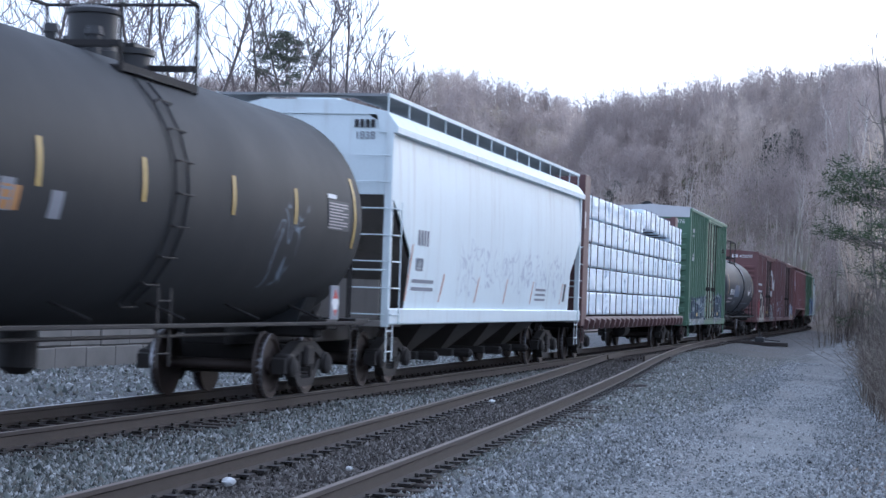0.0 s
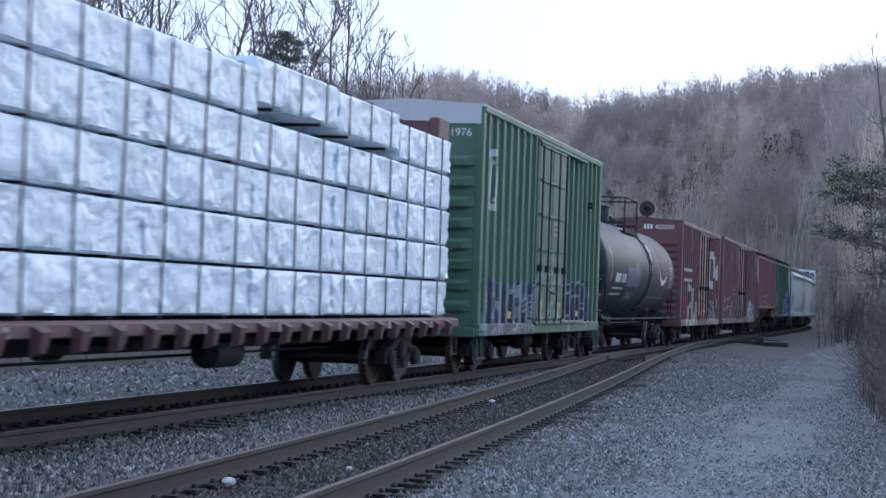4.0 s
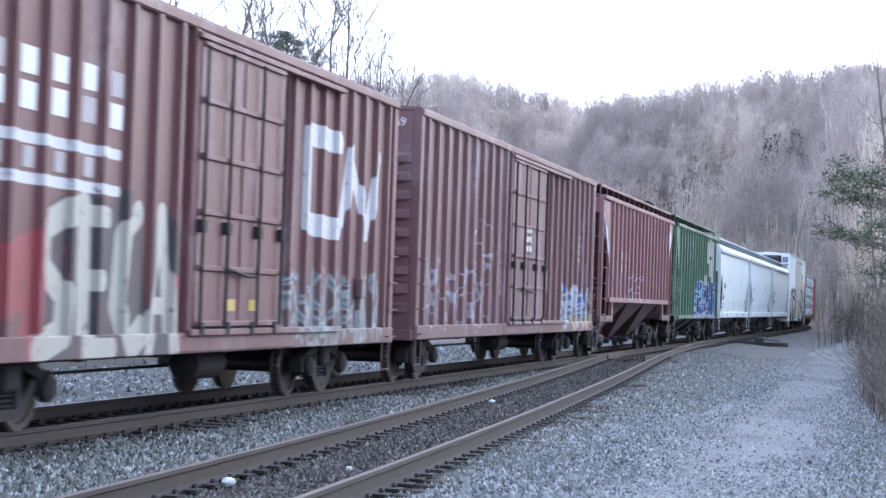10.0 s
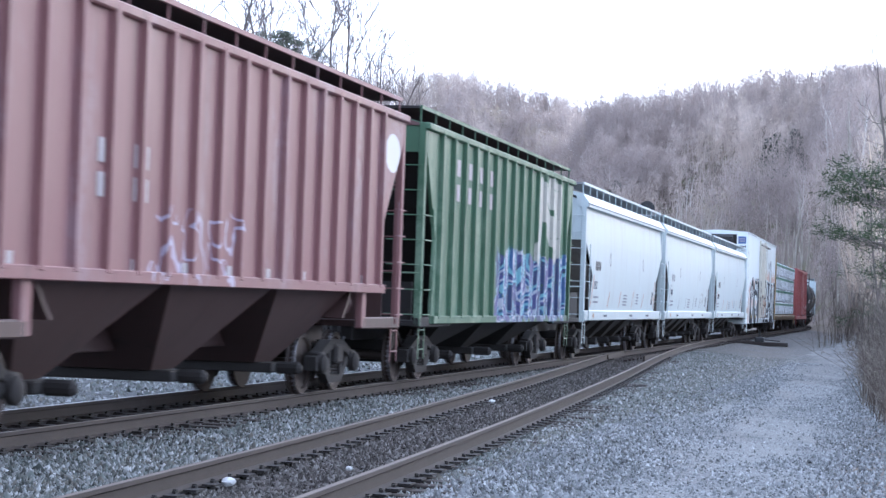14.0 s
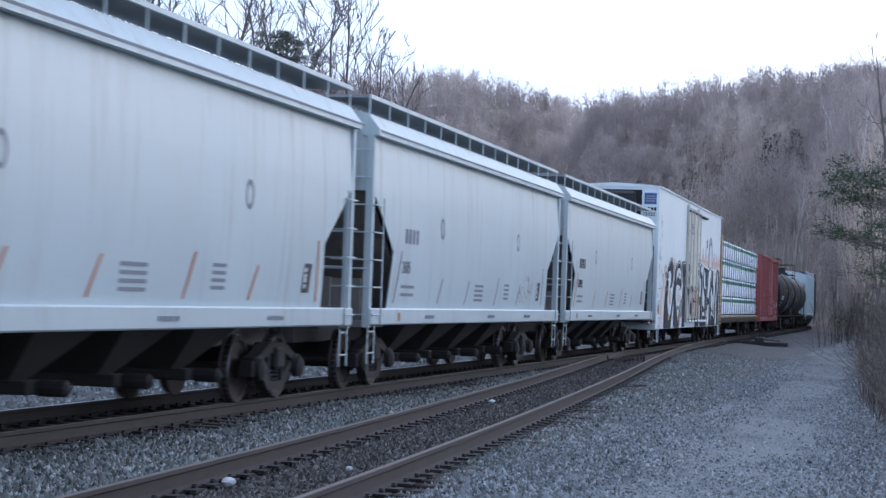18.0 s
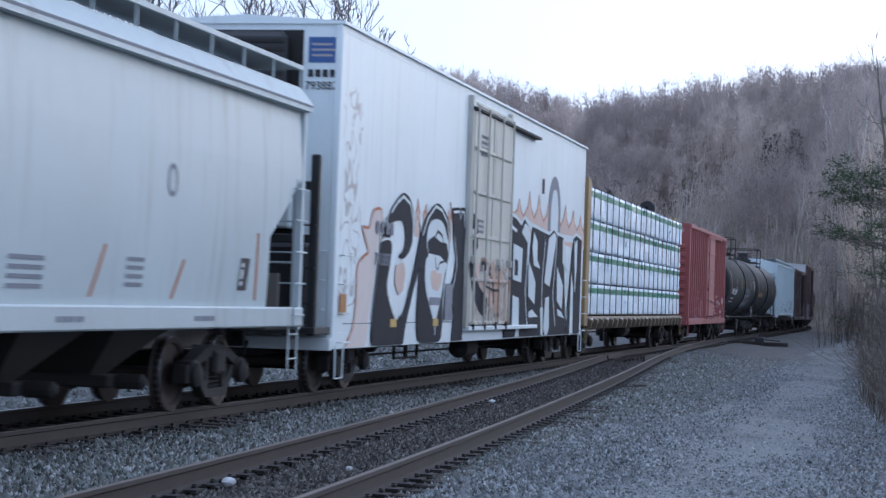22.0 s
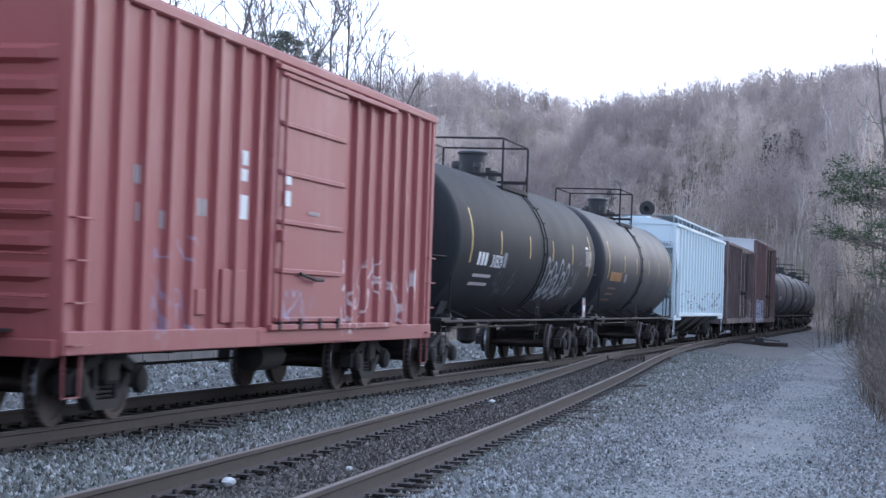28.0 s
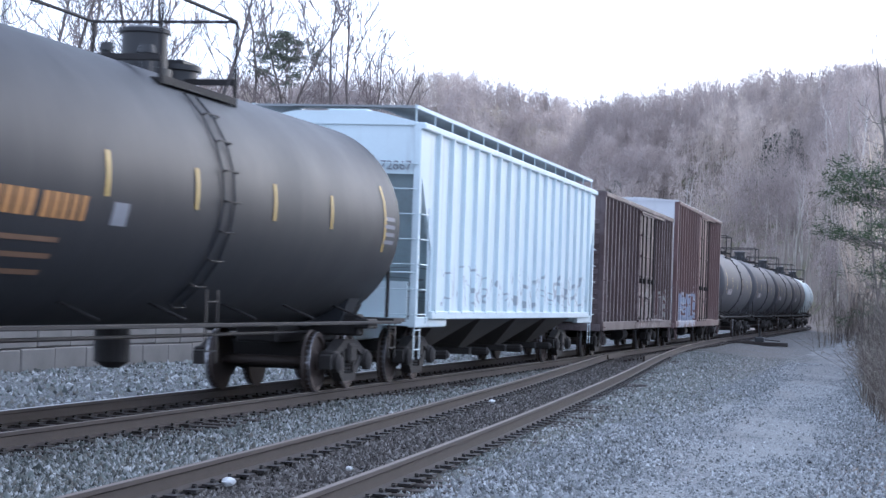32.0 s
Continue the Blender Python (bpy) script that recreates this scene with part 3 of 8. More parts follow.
# ---- trees ----
def sticks(segs, sides=3):
    """Tapered twigs as arrays. segs: rows of p (3), q (3), r0, r1."""
    segs = np.asarray(segs, float)
    p, q, r0, r1 = segs[:, :3], segs[:, 3:6], segs[:, 6], segs[:, 7]
    d = q - p
    d /= np.linalg.norm(d, axis=1, keepdims=True) + 1e-9
    ref = np.where(np.abs(d[:, 2:3]) > 0.9, [[1.0, 0, 0]], [[0, 0, 1.0]])
    u = np.cross(d, ref)
    u /= np.linalg.norm(u, axis=1, keepdims=True) + 1e-9
    w = np.cross(d, u)
    a = 2 * math.pi * np.arange(sides) / sides
    ring = u[:, None] * np.cos(a)[None, :, None] + w[:, None] * np.sin(a)[None, :, None]
    v = np.concatenate([p[:, None] + ring * r0[:, None, None], q[:, None] + ring * r1[:, None, None]], 1)
    f = np.array([(i, (i + 1) % sides, sides + (i + 1) % sides, sides + i) for i in range(sides)])
    f = f[None] + (np.arange(len(segs)) * 2 * sides)[:, None, None]
    return v.reshape(-1, 3), f.reshape(-1, 4)


def ribbons(segs, seed=0):
    """Twigs too far off to show their roundness: one thin blade each."""
    segs = np.asarray(segs, float)
    r = np.random.RandomState(seed)
    p, q, r0, r1 = segs[:, :3], segs[:, 3:6], segs[:, 6:7], segs[:, 7:8]
    u = np.cross(q - p, r.normal(0, 1, p.shape))
    u /= np.linalg.norm(u, axis=1, keepdims=True) + 1e-9
    v = np.stack([p - u * r0, p + u * r0, q], 1)
    return v.reshape(-1, 3), np.arange(len(segs) * 3).reshape(-1, 3)


def bare_tree(seed, height=12.0, limbs=16, twigs=6, fine=3, girth=0.011, spread=0.30, low=0.3, lean=0.0, thin=0.012, wander=0.06):
    """Trunk and branch segments of a leafless tree, rooted at the origin."""
    r = np.random.RandomState(seed)
    trunk, crown = [], []
    p, d = np.zeros(3), np.array([lean, 0, 1.0])
    n = 7
    pts, rad = [p], [height * girth]
    for i in range(n):
        d = d + r.normal(0, wander, 3) * (1, 1, 0.2)
        p = p + d / np.linalg.norm(d) * height / n
        pts.append(p)
        rad.append(height * girth * (1 - (i + 1) / n) ** 0.6 + thin)
    for i in range(n):
        trunk.append([*pts[i], *pts[i + 1], rad[i], rad[i + 1]])

    def grow(o, d, length, rr, depth):
        d = d / np.linalg.norm(d)
        m = o + d * length * 0.5 + r.normal(0, 0.04, 3) * length
        e = m + (d + np.array([0, 0, 0.28]) + r.normal(0, 0.12, 3)) * length * 0.5
        crown.append([*o, *m, rr, rr * 0.7])
        crown.append([*m, *e, rr * 0.7, max(rr * 0.3, thin * 0.5)])
        if depth:
            for k in range(twigs if depth == 2 else fine):
                u = r.uniform(0.25, 1.0)
                at = o + (m - o) * min(u * 2, 1) + (e - m) * max(u * 2 - 1, 0)
                dd = d + r.normal(0, 0.55, 3) + np.array([0, 0, 0.35])
                grow(at, dd, length * r.uniform(0.35, 0.6) * (1.15 - 0.5 * u), max(rr * 0.5, thin), depth - 1)

    for k in range(limbs):
        u = low + (0.98 - low) * (k + r.rand()) / limbs
        i = min(int(u * n), n - 1)
        at = pts[i] + (pts[i + 1] - pts[i]) * (u * n - i)
        a = k * 2.4 + r.uniform(-0.5, 0.5)
        up = 0.55 + 0.9 * u
        grow(at, np.array([math.cos(a), math.sin(a), up]), height * spread * (1.15 - 0.65 * u) * r.uniform(0.7, 1.2), max(rad[i] * 0.42, thin), 2 if fine else 1)
    return np.array(trunk), np.array(crown)


BARK = plain("grey_bark", (0.17, 0.145, 0.13), 0.95, 0, 0.35, 4, 0.6)
TWIG = plain("grey_brown_twigs", (0.24, 0.20, 0.185), 0.95, 0, 0.3, 3, 0.2)
# paler than real bark: the hill's haze is put into the woods' colours
WOODS = stand("hazed_woods_bark", ((0.40, 0.345, 0.325), (0.60, 0.52, 0.475), (0.72, 0.63, 0.56), (0.56, 0.49, 0.39)), 0.03)
WARM_WOODS = stand("hazed_tan_woods", ((0.50, 0.41, 0.34), (0.68, 0.58, 0.48), (0.80, 0.70, 0.58), (0.70, 0.57, 0.45)), 0.06)
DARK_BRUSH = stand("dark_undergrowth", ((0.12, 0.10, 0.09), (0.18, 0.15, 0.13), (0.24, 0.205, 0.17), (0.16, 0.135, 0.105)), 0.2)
PALE_WOODS = island("pale_bark", ((0.36, 0.33, 0.28), (0.46, 0.42, 0.36), (0.56, 0.52, 0.46)), 0.9, 3)
BIRCH = plain("white_birch_bark", (0.60, 0.56, 0.52), 0.85, 0, 0.2, 3, 0.2)
NEEDLE = island("pine_needles", ((0.03, 0.055, 0.022), (0.05, 0.085, 0.03), (0.085, 0.115, 0.045)), 0.8, 6)
DARK_NEEDLE = island("spruce_needles", ((0.085, 0.095, 0.08), (0.11, 0.125, 0.1), (0.14, 0.155, 0.125)), 0.85, 6)
STRAW = island("dead_stalks", ((0.07, 0.056, 0.046), (0.13, 0.105, 0.085), (0.20, 0.17, 0.14), (0.32, 0.29, 0.25)), 0.95, 5)
# needles lightened to grey: the sky's glare round this pine is in their colour
BANK_NEEDLE = island("glare_greyed_needles", ((0.13, 0.145, 0.11), (0.17, 0.185, 0.14), (0.22, 0.235, 0.18)), 0.85, 6)
OAK_LEAF = island("withered_oak_leaves", ((0.16, 0.085, 0.045), (0.24, 0.135, 0.075), (0.30, 0.18, 0.10)), 0.9, 5)


def at_view(px, dist):
    """A ground point in the direction of the picture column px, dist metres away."""
    a = math.atan((px - 784) / LENS) - radians(12.8)
    return EYE[0] + dist * math.sin(a), EYE[1] + dist * math.cos(a)


def plant(seed, x, y, height, label, name="tree", bark=None, group="bare trees beside the line", **kw):
    tr, cr = bare_tree(seed, height, **kw)
    t = thing(name, label, "tree", group)
    t.location = (x, y, float(land(x, y)) - 0.1)
    v, f = sticks(tr, 8)
    part("trunk", fast_mesh("trunk", v, f, bark or BARK, True), None, t)
    v, f = sticks(cr, 3)
    part("crown", fast_mesh("crown", v, f, TWIG if bark is None else bark), None, t)
    return t


# bare trees on the bank behind the train
BANK = ((-10, 84, 15.5, 11, 0.05), (90, 80, 14, 12, 0.08), (118, 92, 16.5, 13, -0.03), (225, 88, 14, 14, 0.02), (300, 78, 13.5, 15, -0.04), (318, 95, 15.5, 16, 0.05), (385, 90, 13, 17, 0.1),
        (430, 86, 12.5, 18, 0.06), (520, 92, 12.5, 19, -0.05), (560, 84, 12, 20, 0.12), (612, 95, 11, 21, 0.22), (655, 105, 11.0, 22, 0.16), (20, 100, 15, 23, -0.05), (170, 104, 14, 24, 0.0), (345, 84, 14, 25, 0.09), (585, 88, 13, 28, 0.05))
for px, d, hh, seed, lean in BANK:
    x, y = at_view(px, d)
    plant(seed, x, y, hh * 1.12, "slender leafless tree with thin upright branches on the bank", lean=lean, limbs=20, twigs=5, fine=2, girth=0.0052, spread=0.29, low=0.36, thin=0.021, wander=0.11)


def tufts(n, centre, radius, length, seed, squash=0.5):
    """Sprays of needles round a centre: flat little blades as arrays."""
    r = np.random.RandomState(seed)
    c = np.asarray(centre, float) + r.normal(0, 1, (n, 3)) * np.asarray(radius)
    d = r.normal(0, 1, (n, 3)) * (1, 1, squash)
    d /= np.linalg.norm(d, axis=1, keepdims=True)
    u = np.cross(d, r.normal(0, 1, (n, 3)))
    u /= np.linalg.norm(u, axis=1, keepdims=True)
    ln = length * r.uniform(0.6, 1.3, (n, 1))
    w = 0.12 * ln
    v = np.stack([c - u * w, c + u * w, c + d * ln + u * w * 0.3, c + d * ln - u * w * 0.3], 1)
    f = np.arange(n * 4).reshape(n, 4)
    return v.reshape(-1, 3), f


def merge(sets):
    vs, fs, o = [], [], 0
    for v, f in sets:
        vs.append(v)
        fs.append(f + o)
        o += len(v)
    return np.concatenate(vs), np.concatenate(fs)


def pine(seed, x, y, height, label, low=0.25, reach=0.26, needle=None, per=60, whorls=11, name="pine_tree", blade=0.16, group=""):
    """A conifer: straight trunk, whorls of boughs, sprays of needles along them."""
    r = np.random.RandomState(seed)
    t = thing(name, label, "tree", group)
    t.location = (x, y, float(land(x, y)) - 0.1)
    v, f = sticks([[0, 0, height * i / 6, r.normal(0, 0.03), 0, height * (i + 1) / 6, height * 0.013 * (1 - i / 6.3), height * 0.013 * (1 - (i + 1) / 6.3)] for i in range(6)], 8)
    part("trunk", fast_mesh("trunk", v, f, BARK, True), None, t)
    segs, sets = [], []
    for w in range(whorls):
        u = low + (0.97 - low) * w / (whorls - 1)
        for k in range(5):
            a = k * 1.257 + w * 0.7 + r.uniform(-0.3, 0.3)
            ln = height * reach * (1.08 - u) * r.uniform(0.6, 1.25) + 0.3
            o = np.array([0, 0, height * (u + r.uniform(-0.04, 0.04))])
            e = o + np.array([math.cos(a) * ln, math.sin(a) * ln, ln * r.uniform(-0.12, 0.22)])
            segs.append([*o, *e, 0.028, 0.008])
            for j in range(4):
                c = o + (e - o) * r.uniform(0.35, 1.05)
                sets.append(tufts(per // 4, c, (0.12 * ln + 0.08, 0.12 * ln + 0.08, 0.05 * ln + 0.03), blade, r.randint(1 << 30), 0.35))
    v, f = sticks(segs, 4)
    part("branchwork", fast_mesh("branchwork", v, f, BARK), None, t, kind="stuff")
    v, f = merge(sets)
    part("crown", fast_mesh("crown", v, f, needle or NEEDLE), None, t)
    return t


def ragged_pine(seed, x, y, height, crowns, label, needle, blade=0.16):
    """A thin trunk with a few loose clumps of needles. crowns: (x, y, z, radius, sprays) of each clump."""
    t = thing("pine_tree", label, "tree")
    t.location = (x, y, float(land(x, y)) - 0.1)
    segs = [[0, 0, height * i / 5, 0.02, 0, height * (i + 1) / 5, 0.09 * (1 - i / 5.5), 0.09 * (1 - (i + 1) / 5.5)] for i in range(5)]
    v, f = sticks(segs, 8)
    part("trunk", fast_mesh("trunk", v, f, BARK, True), None, t)
    r = np.random.RandomState(seed)
    boughs, sets = [], []
    for cx, cy, cz, rad, n in crowns:
        o = np.array([0, 0, min(max(cz - 0.35 * math.hypot(cx, cy), 0.5), height)])
        e = np.array([cx, cy, cz])
        boughs.append([*o, *(o + (e - o) * 0.55 + (0, 0, 0.12)), 0.035, 0.022])
        boughs.append([*(o + (e - o) * 0.55 + (0, 0, 0.12)), *e, 0.022, 0.008])
        for k in range(9):
            q = e + r.normal(0, 1, 3) * rad * (1, 1, 0.35)
            boughs.append([*(o + (e - o) * r.uniform(0.45, 0.95)), *q, 0.012, 0.004])
            sets.append(tufts(n // 9, q, (rad * 0.34, rad * 0.34, rad * 0.16), blade, r.randint(1 << 30), 0.55))
    v, f = sticks(boughs, 4)
    part("branchwork", fast_mesh("branchwork", v, f, BARK), None, t, kind="stuff")
    v, f = merge(sets)
    part("crown", fast_mesh("crown", v, f, needle), None, t)
    return t


px_, py_ = at_view(492, 88)
ragged_pine(31, px_, py_, 11.6, [(0.1, 0, 12.0, 0.36, 900), (-0.45, 0.2, 11.75, 0.38, 900), (0.5, 0, 11.6, 0.36, 800), (-0.1, -0.4, 11.4, 0.4, 800), (-0.8, 0, 11.2, 0.36, 700), (0.75, 0.2, 11.1, 0.36, 600), (0.2, 0.3, 10.9, 0.4, 700), (-0.5, -0.2, 10.7, 0.4, 600), (-1.3, 0.1, 10.4, 0.32, 420), (0.6, 0.1, 10.3, 0.34, 360), (-0.2, 0, 9.9, 0.36, 300)],
            "small ragged pine on the bank, its loose crown greyed as by sky glare", BANK_NEEDLE, 0.13)
# a pine that leans out over the road's edge, and its neighbours
r_ = random.Random(5)
over = [(-1.9, 0.3, 4.55, 0.55, 900), (-1.2, -0.4, 4.75, 0.6, 900), (-2.3, 0.5, 4.2, 0.4, 520), (-1.4, 0.6, 4.1, 0.5, 700), (-0.6, -0.3, 4.4, 0.6, 700), (-2.2, -0.4, 3.05, 0.42, 420), (-1.3, 0.2, 3.0, 0.5, 480), (-2.7, 0.1, 3.2, 0.3, 200), (-0.7, 0.3, 3.2, 0.5, 400),
        (-0.9, 0, 5.5, 0.45, 380), (-0.4, 0.3, 6.2, 0.5, 360), (0.8, 0.4, 4.8, 0.7, 500), (0.9, -0.4, 3.4, 0.7, 500), (0.2, 0.8, 5.6, 0.6, 420), (-0.6, 0.2, 2.3, 0.5, 380), (-1.1, -0.2, 2.2, 0.4, 240)]
ragged_pine(32, 10.1, 13.5, 8.0, [(a, b, c + 0.78, q, n) for a, b, c, q, n in over], "young white pine with green boughs reaching over the gravel road", NEEDLE, 0.11)
ragged_pine(33, 10.0, 42.0, 11.0, [(r_.uniform(-1.9, 1.5), r_.uniform(-1.2, 1.2), 2.4 + 4.6 * i / 12, 0.6, 230) for i in range(13)], "pine with loose green boughs at the edge of the gravel road", NEEDLE, 0.16)
ragged_pine(34, 9.2, 66.0, 10.0, [(r_.uniform(-1.6, 1.6), r_.uniform(-1.2, 1.2), 1.8 + 5.0 * i / 10, 0.65, 240) for i in range(11)], "pine beside the far end of the road", NEEDLE, 0.18)
for i, (x, y, hh, lean) in enumerate(((10.2, 9.5, 8.3, -0.14), (9.6, 27.0, 8.6, -0.04), (10.3, 20.0, 9.0, -0.06), (8.6, 52.0, 9.0, 0.02), (7.8, 62.0, 9.5, 0.0), (8.9, 74.0, 10.5, 0.03), (7.6, 84.0, 10.5, -0.03))):
    plant(60 + i, x, y, hh, "bare roadside sapling with many fine twigs", limbs=14, twigs=5, fine=2, girth=0.006, spread=0.24, low=0.25, thin=0.008, lean=lean)


def woods(name, spots, templates, material, label, seed):
    r = np.random.RandomState(seed)
    sets = []
    heights = land(np.array([p[0] for p in spots]), np.array([p[1] for p in spots]))
    for (x, y, sc), hz in zip(spots, heights):
        v, f = templates[r.randint(len(templates))]
        a, k = r.uniform(0, 6.283), sc * r.uniform(0.8, 1.2)
        c, s = math.cos(a) * k, math.sin(a) * k
        w = np.stack([v[:, 0] * c - v[:, 1] * s + x, v[:, 0] * s + v[:, 1] * c + y, v[:, 2] * k + hz - 0.2], -1)
        sets.append((w, f))
    v, f = merge(sets)
    part(name, fast_mesh(name, v, f, material), None, None, label, kind="stuff")


def template(seed, haze=0, **kw):
    tr, cr = bare_tree(seed, 12.0, **kw)
    v, f = sticks(tr, 3)
    f = np.concatenate([f[:, (0, 1, 2)], f[:, (0, 2, 3)]])
    w, g = ribbons(cr, seed)
    sets = [(v, f), (w, g)]
    if haze:
        # a haze of fine twigs round the crown's branches
        r = np.random.RandomState(seed)
        pick = cr[r.randint(0, len(cr), haze)]
        p = pick[:, 3:6] + r.normal(0, 0.55, (haze, 3))
        d = r.normal(0, 0.55, (haze, 3)) + np.array([0, 0, 0.6])
        q = p + d * r.uniform(0.7, 1.5, (haze, 1))
        sets.append(ribbons(np.concatenate([p, q, np.full((haze, 1), 0.075), np.full((haze, 1), 0.03)], 1), seed + 1))
    return merge(sets)


def wood_spots(n, az0, az1, d0, d1, seed, keep, scale=1.0):
    """n random places between two bearings and two distances, where keep(x, y, distance, bearing) holds."""
    r = np.random.RandomState(seed)
    az = r.uniform(az0, az1, n * 6)
    d = np.sqrt(r.uniform(d0 * d0, d1 * d1, n * 6))
    x, y = EYE[0] + d * np.sin(np.radians(az)), EYE[1] + d * np.cos(np.radians(az))
    ok = np.nonzero(keep(x, y, d, az))[0][:n]
    return [(x[i], y[i], scale) for i in ok]


FAR = [template(100 + i, 230, limbs=10, twigs=2, fine=0, girth=0.006, spread=0.27, low=0.06, thin=0.05) for i in range(8)]
NEAR = [template(120 + i, limbs=16, twigs=4, fine=2, girth=0.008, spread=0.22, low=0.25, thin=0.016) for i in range(5)]
THIN = [template(140 + i, limbs=8, twigs=3, fine=0, girth=0.0085, spread=0.14, low=0.45, thin=0.02) for i in range(5)]
BUSH = [template(160 + i, limbs=22, twigs=5, fine=0, girth=0.006, spread=0.3, low=0.05, thin=0.03) for i in range(4)]
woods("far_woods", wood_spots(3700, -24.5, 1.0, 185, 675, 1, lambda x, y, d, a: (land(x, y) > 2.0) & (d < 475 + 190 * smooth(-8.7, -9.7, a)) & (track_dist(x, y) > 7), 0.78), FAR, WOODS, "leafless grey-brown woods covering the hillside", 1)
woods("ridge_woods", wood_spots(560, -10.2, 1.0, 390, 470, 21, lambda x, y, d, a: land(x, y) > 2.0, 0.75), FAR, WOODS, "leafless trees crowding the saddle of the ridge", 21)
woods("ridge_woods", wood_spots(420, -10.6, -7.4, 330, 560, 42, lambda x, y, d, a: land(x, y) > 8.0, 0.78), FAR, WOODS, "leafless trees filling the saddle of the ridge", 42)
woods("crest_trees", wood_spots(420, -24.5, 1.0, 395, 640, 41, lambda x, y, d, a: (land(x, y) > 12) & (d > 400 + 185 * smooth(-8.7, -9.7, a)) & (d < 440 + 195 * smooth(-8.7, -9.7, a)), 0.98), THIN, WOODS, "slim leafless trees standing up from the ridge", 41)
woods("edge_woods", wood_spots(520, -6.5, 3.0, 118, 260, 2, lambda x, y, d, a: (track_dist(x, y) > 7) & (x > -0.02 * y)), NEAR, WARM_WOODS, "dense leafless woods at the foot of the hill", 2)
woods("pale_saplings", wood_spots(230, -8.5, 1.5, 125, 330, 3, lambda x, y, d, a: (track_dist(x, y) > 8) & ((x > 2) | (y > 190))), THIN, PALE_WOODS, "slim pale-barked saplings standing before the woods", 3)
woods("pale_saplings", wood_spots(170, -5.0, 0.8, 125, 230, 13, lambda x, y, d, a: (track_dist(x, y) > 8) & (x > 2), 1.15), THIN, PALE_WOODS, "tall pale-barked saplings at the edge of the woods", 13)
woods("bank_woods", wood_spots(70, -26.0, -14, 105, 190, 4, lambda x, y, d, a: x < -14, 0.45), NEAR, WOODS, "leafless woods on the bank behind the train", 4)
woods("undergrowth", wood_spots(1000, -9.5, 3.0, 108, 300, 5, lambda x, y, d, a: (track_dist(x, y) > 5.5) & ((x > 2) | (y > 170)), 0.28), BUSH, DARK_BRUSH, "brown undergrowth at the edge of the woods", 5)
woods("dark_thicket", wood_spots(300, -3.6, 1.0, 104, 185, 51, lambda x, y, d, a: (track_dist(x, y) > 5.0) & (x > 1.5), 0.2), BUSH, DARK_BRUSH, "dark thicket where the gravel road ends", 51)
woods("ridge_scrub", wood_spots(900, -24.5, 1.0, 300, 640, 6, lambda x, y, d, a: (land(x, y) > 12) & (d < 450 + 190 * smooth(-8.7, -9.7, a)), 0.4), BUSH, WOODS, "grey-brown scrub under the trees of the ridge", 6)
# white birches and dark spruces that stand out on the hillside
for i, (px, d, hh) in enumerate(((1062, 385, 12), (1072, 392, 11), (1212, 370, 12), (1218, 376, 10), (1458, 400, 13), (1442, 405, 12), (1462, 330, 15), (1480, 335, 13), (1235, 365, 9), (1190, 372, 10), (1515, 300, 13), (1405, 320, 12))):
    x, y = at_view(px, d)
    plant(200 + i, x, y, hh, "white birch standing out against the wooded hillside", "birch_tree", BIRCH, "white birches", limbs=12, twigs=3, fine=0, girth=0.007, spread=0.24, low=0.35, thin=0.03)
for i, (px, d, hh) in enumerate(((1056, 388, 8), (1074, 390, 7.5), (1085, 391, 8.5), (1378, 386, 8), (1388, 384, 9), (1399, 382, 10), (985, 380, 7.5), (1352, 385, 8.5), (1366, 388, 9), (870, 410, 8))):
    x, y = at_view(px, d)
    pine(230 + i, x, y, hh, "dark spruce among the leafless trees on the hill", 0.04, 0.30, DARK_NEEDLE, 128, 24, "spruce_tree", 0.34, "dark spruces")
for i, px in enumerate((1270, 1300, 1325)):
    x, y = at_view(px, 300 + 6 * i)
    t = plant(260 + i, x, y, 9, "oak that still holds withered rusty leaves", "oak_tree", None, "rusty-leaved oaks", limbs=12, twigs=4, fine=0, girth=0.01, spread=0.24, low=0.25, thin=0.02)
    r = np.random.RandomState(i)
    v, f = merge([tufts(60, (r.normal(0, 1.5), r.normal(0, 1.5), r.uniform(3, 8.2)), (0.7, 0.7, 0.5), 0.3, 500 + i * 40 + j, 0.8) for j in range(26)])
    part("crown_leaves", fast_mesh("crown_leaves", v, f, OAK_LEAF), None, t, "withered rusty leaves", kind="stuff")


# ---- dry brush beside the road ----
def stalks(n, x_of, y0, y1, hgt, seed, bend=0.35, rad=0.006):
    r = np.random.RandomState(seed)
    ys = r.uniform(y0, y1, n)
    xs = x_of(r, ys)
    zs = land(xs, ys) - 0.03
    h = hgt * r.uniform(0.35, 1.1, n)
    d = r.normal(0, bend, (n, 2)) * h[:, None]
    p = np.stack([xs, ys, zs], -1)
    m = p + np.stack([d[:, 0] * 0.3, d[:, 1] * 0.3, h * 0.6], -1)
    e = p + np.stack([d[:, 0], d[:, 1], h], -1)
    rr = np.full((n, 1), rad)
    segs = [np.concatenate([p, m, rr, rr * 0.8], 1), np.concatenate([m, e, rr * 0.8, rr * 0.3], 1)]
    for k in range(3):
        u = r.uniform(0.3, 0.95, (n, 1))
        o = m + (e - m) * u
        q = o + r.normal(0, 0.12, (n, 3)) * h[:, None] + np.array([0, 0, 0.1]) * h[:, None]
        segs.append(np.concatenate([o, q, rr * 0.6, rr * 0.3], 1))
    return sticks(np.concatenate(segs), 3)


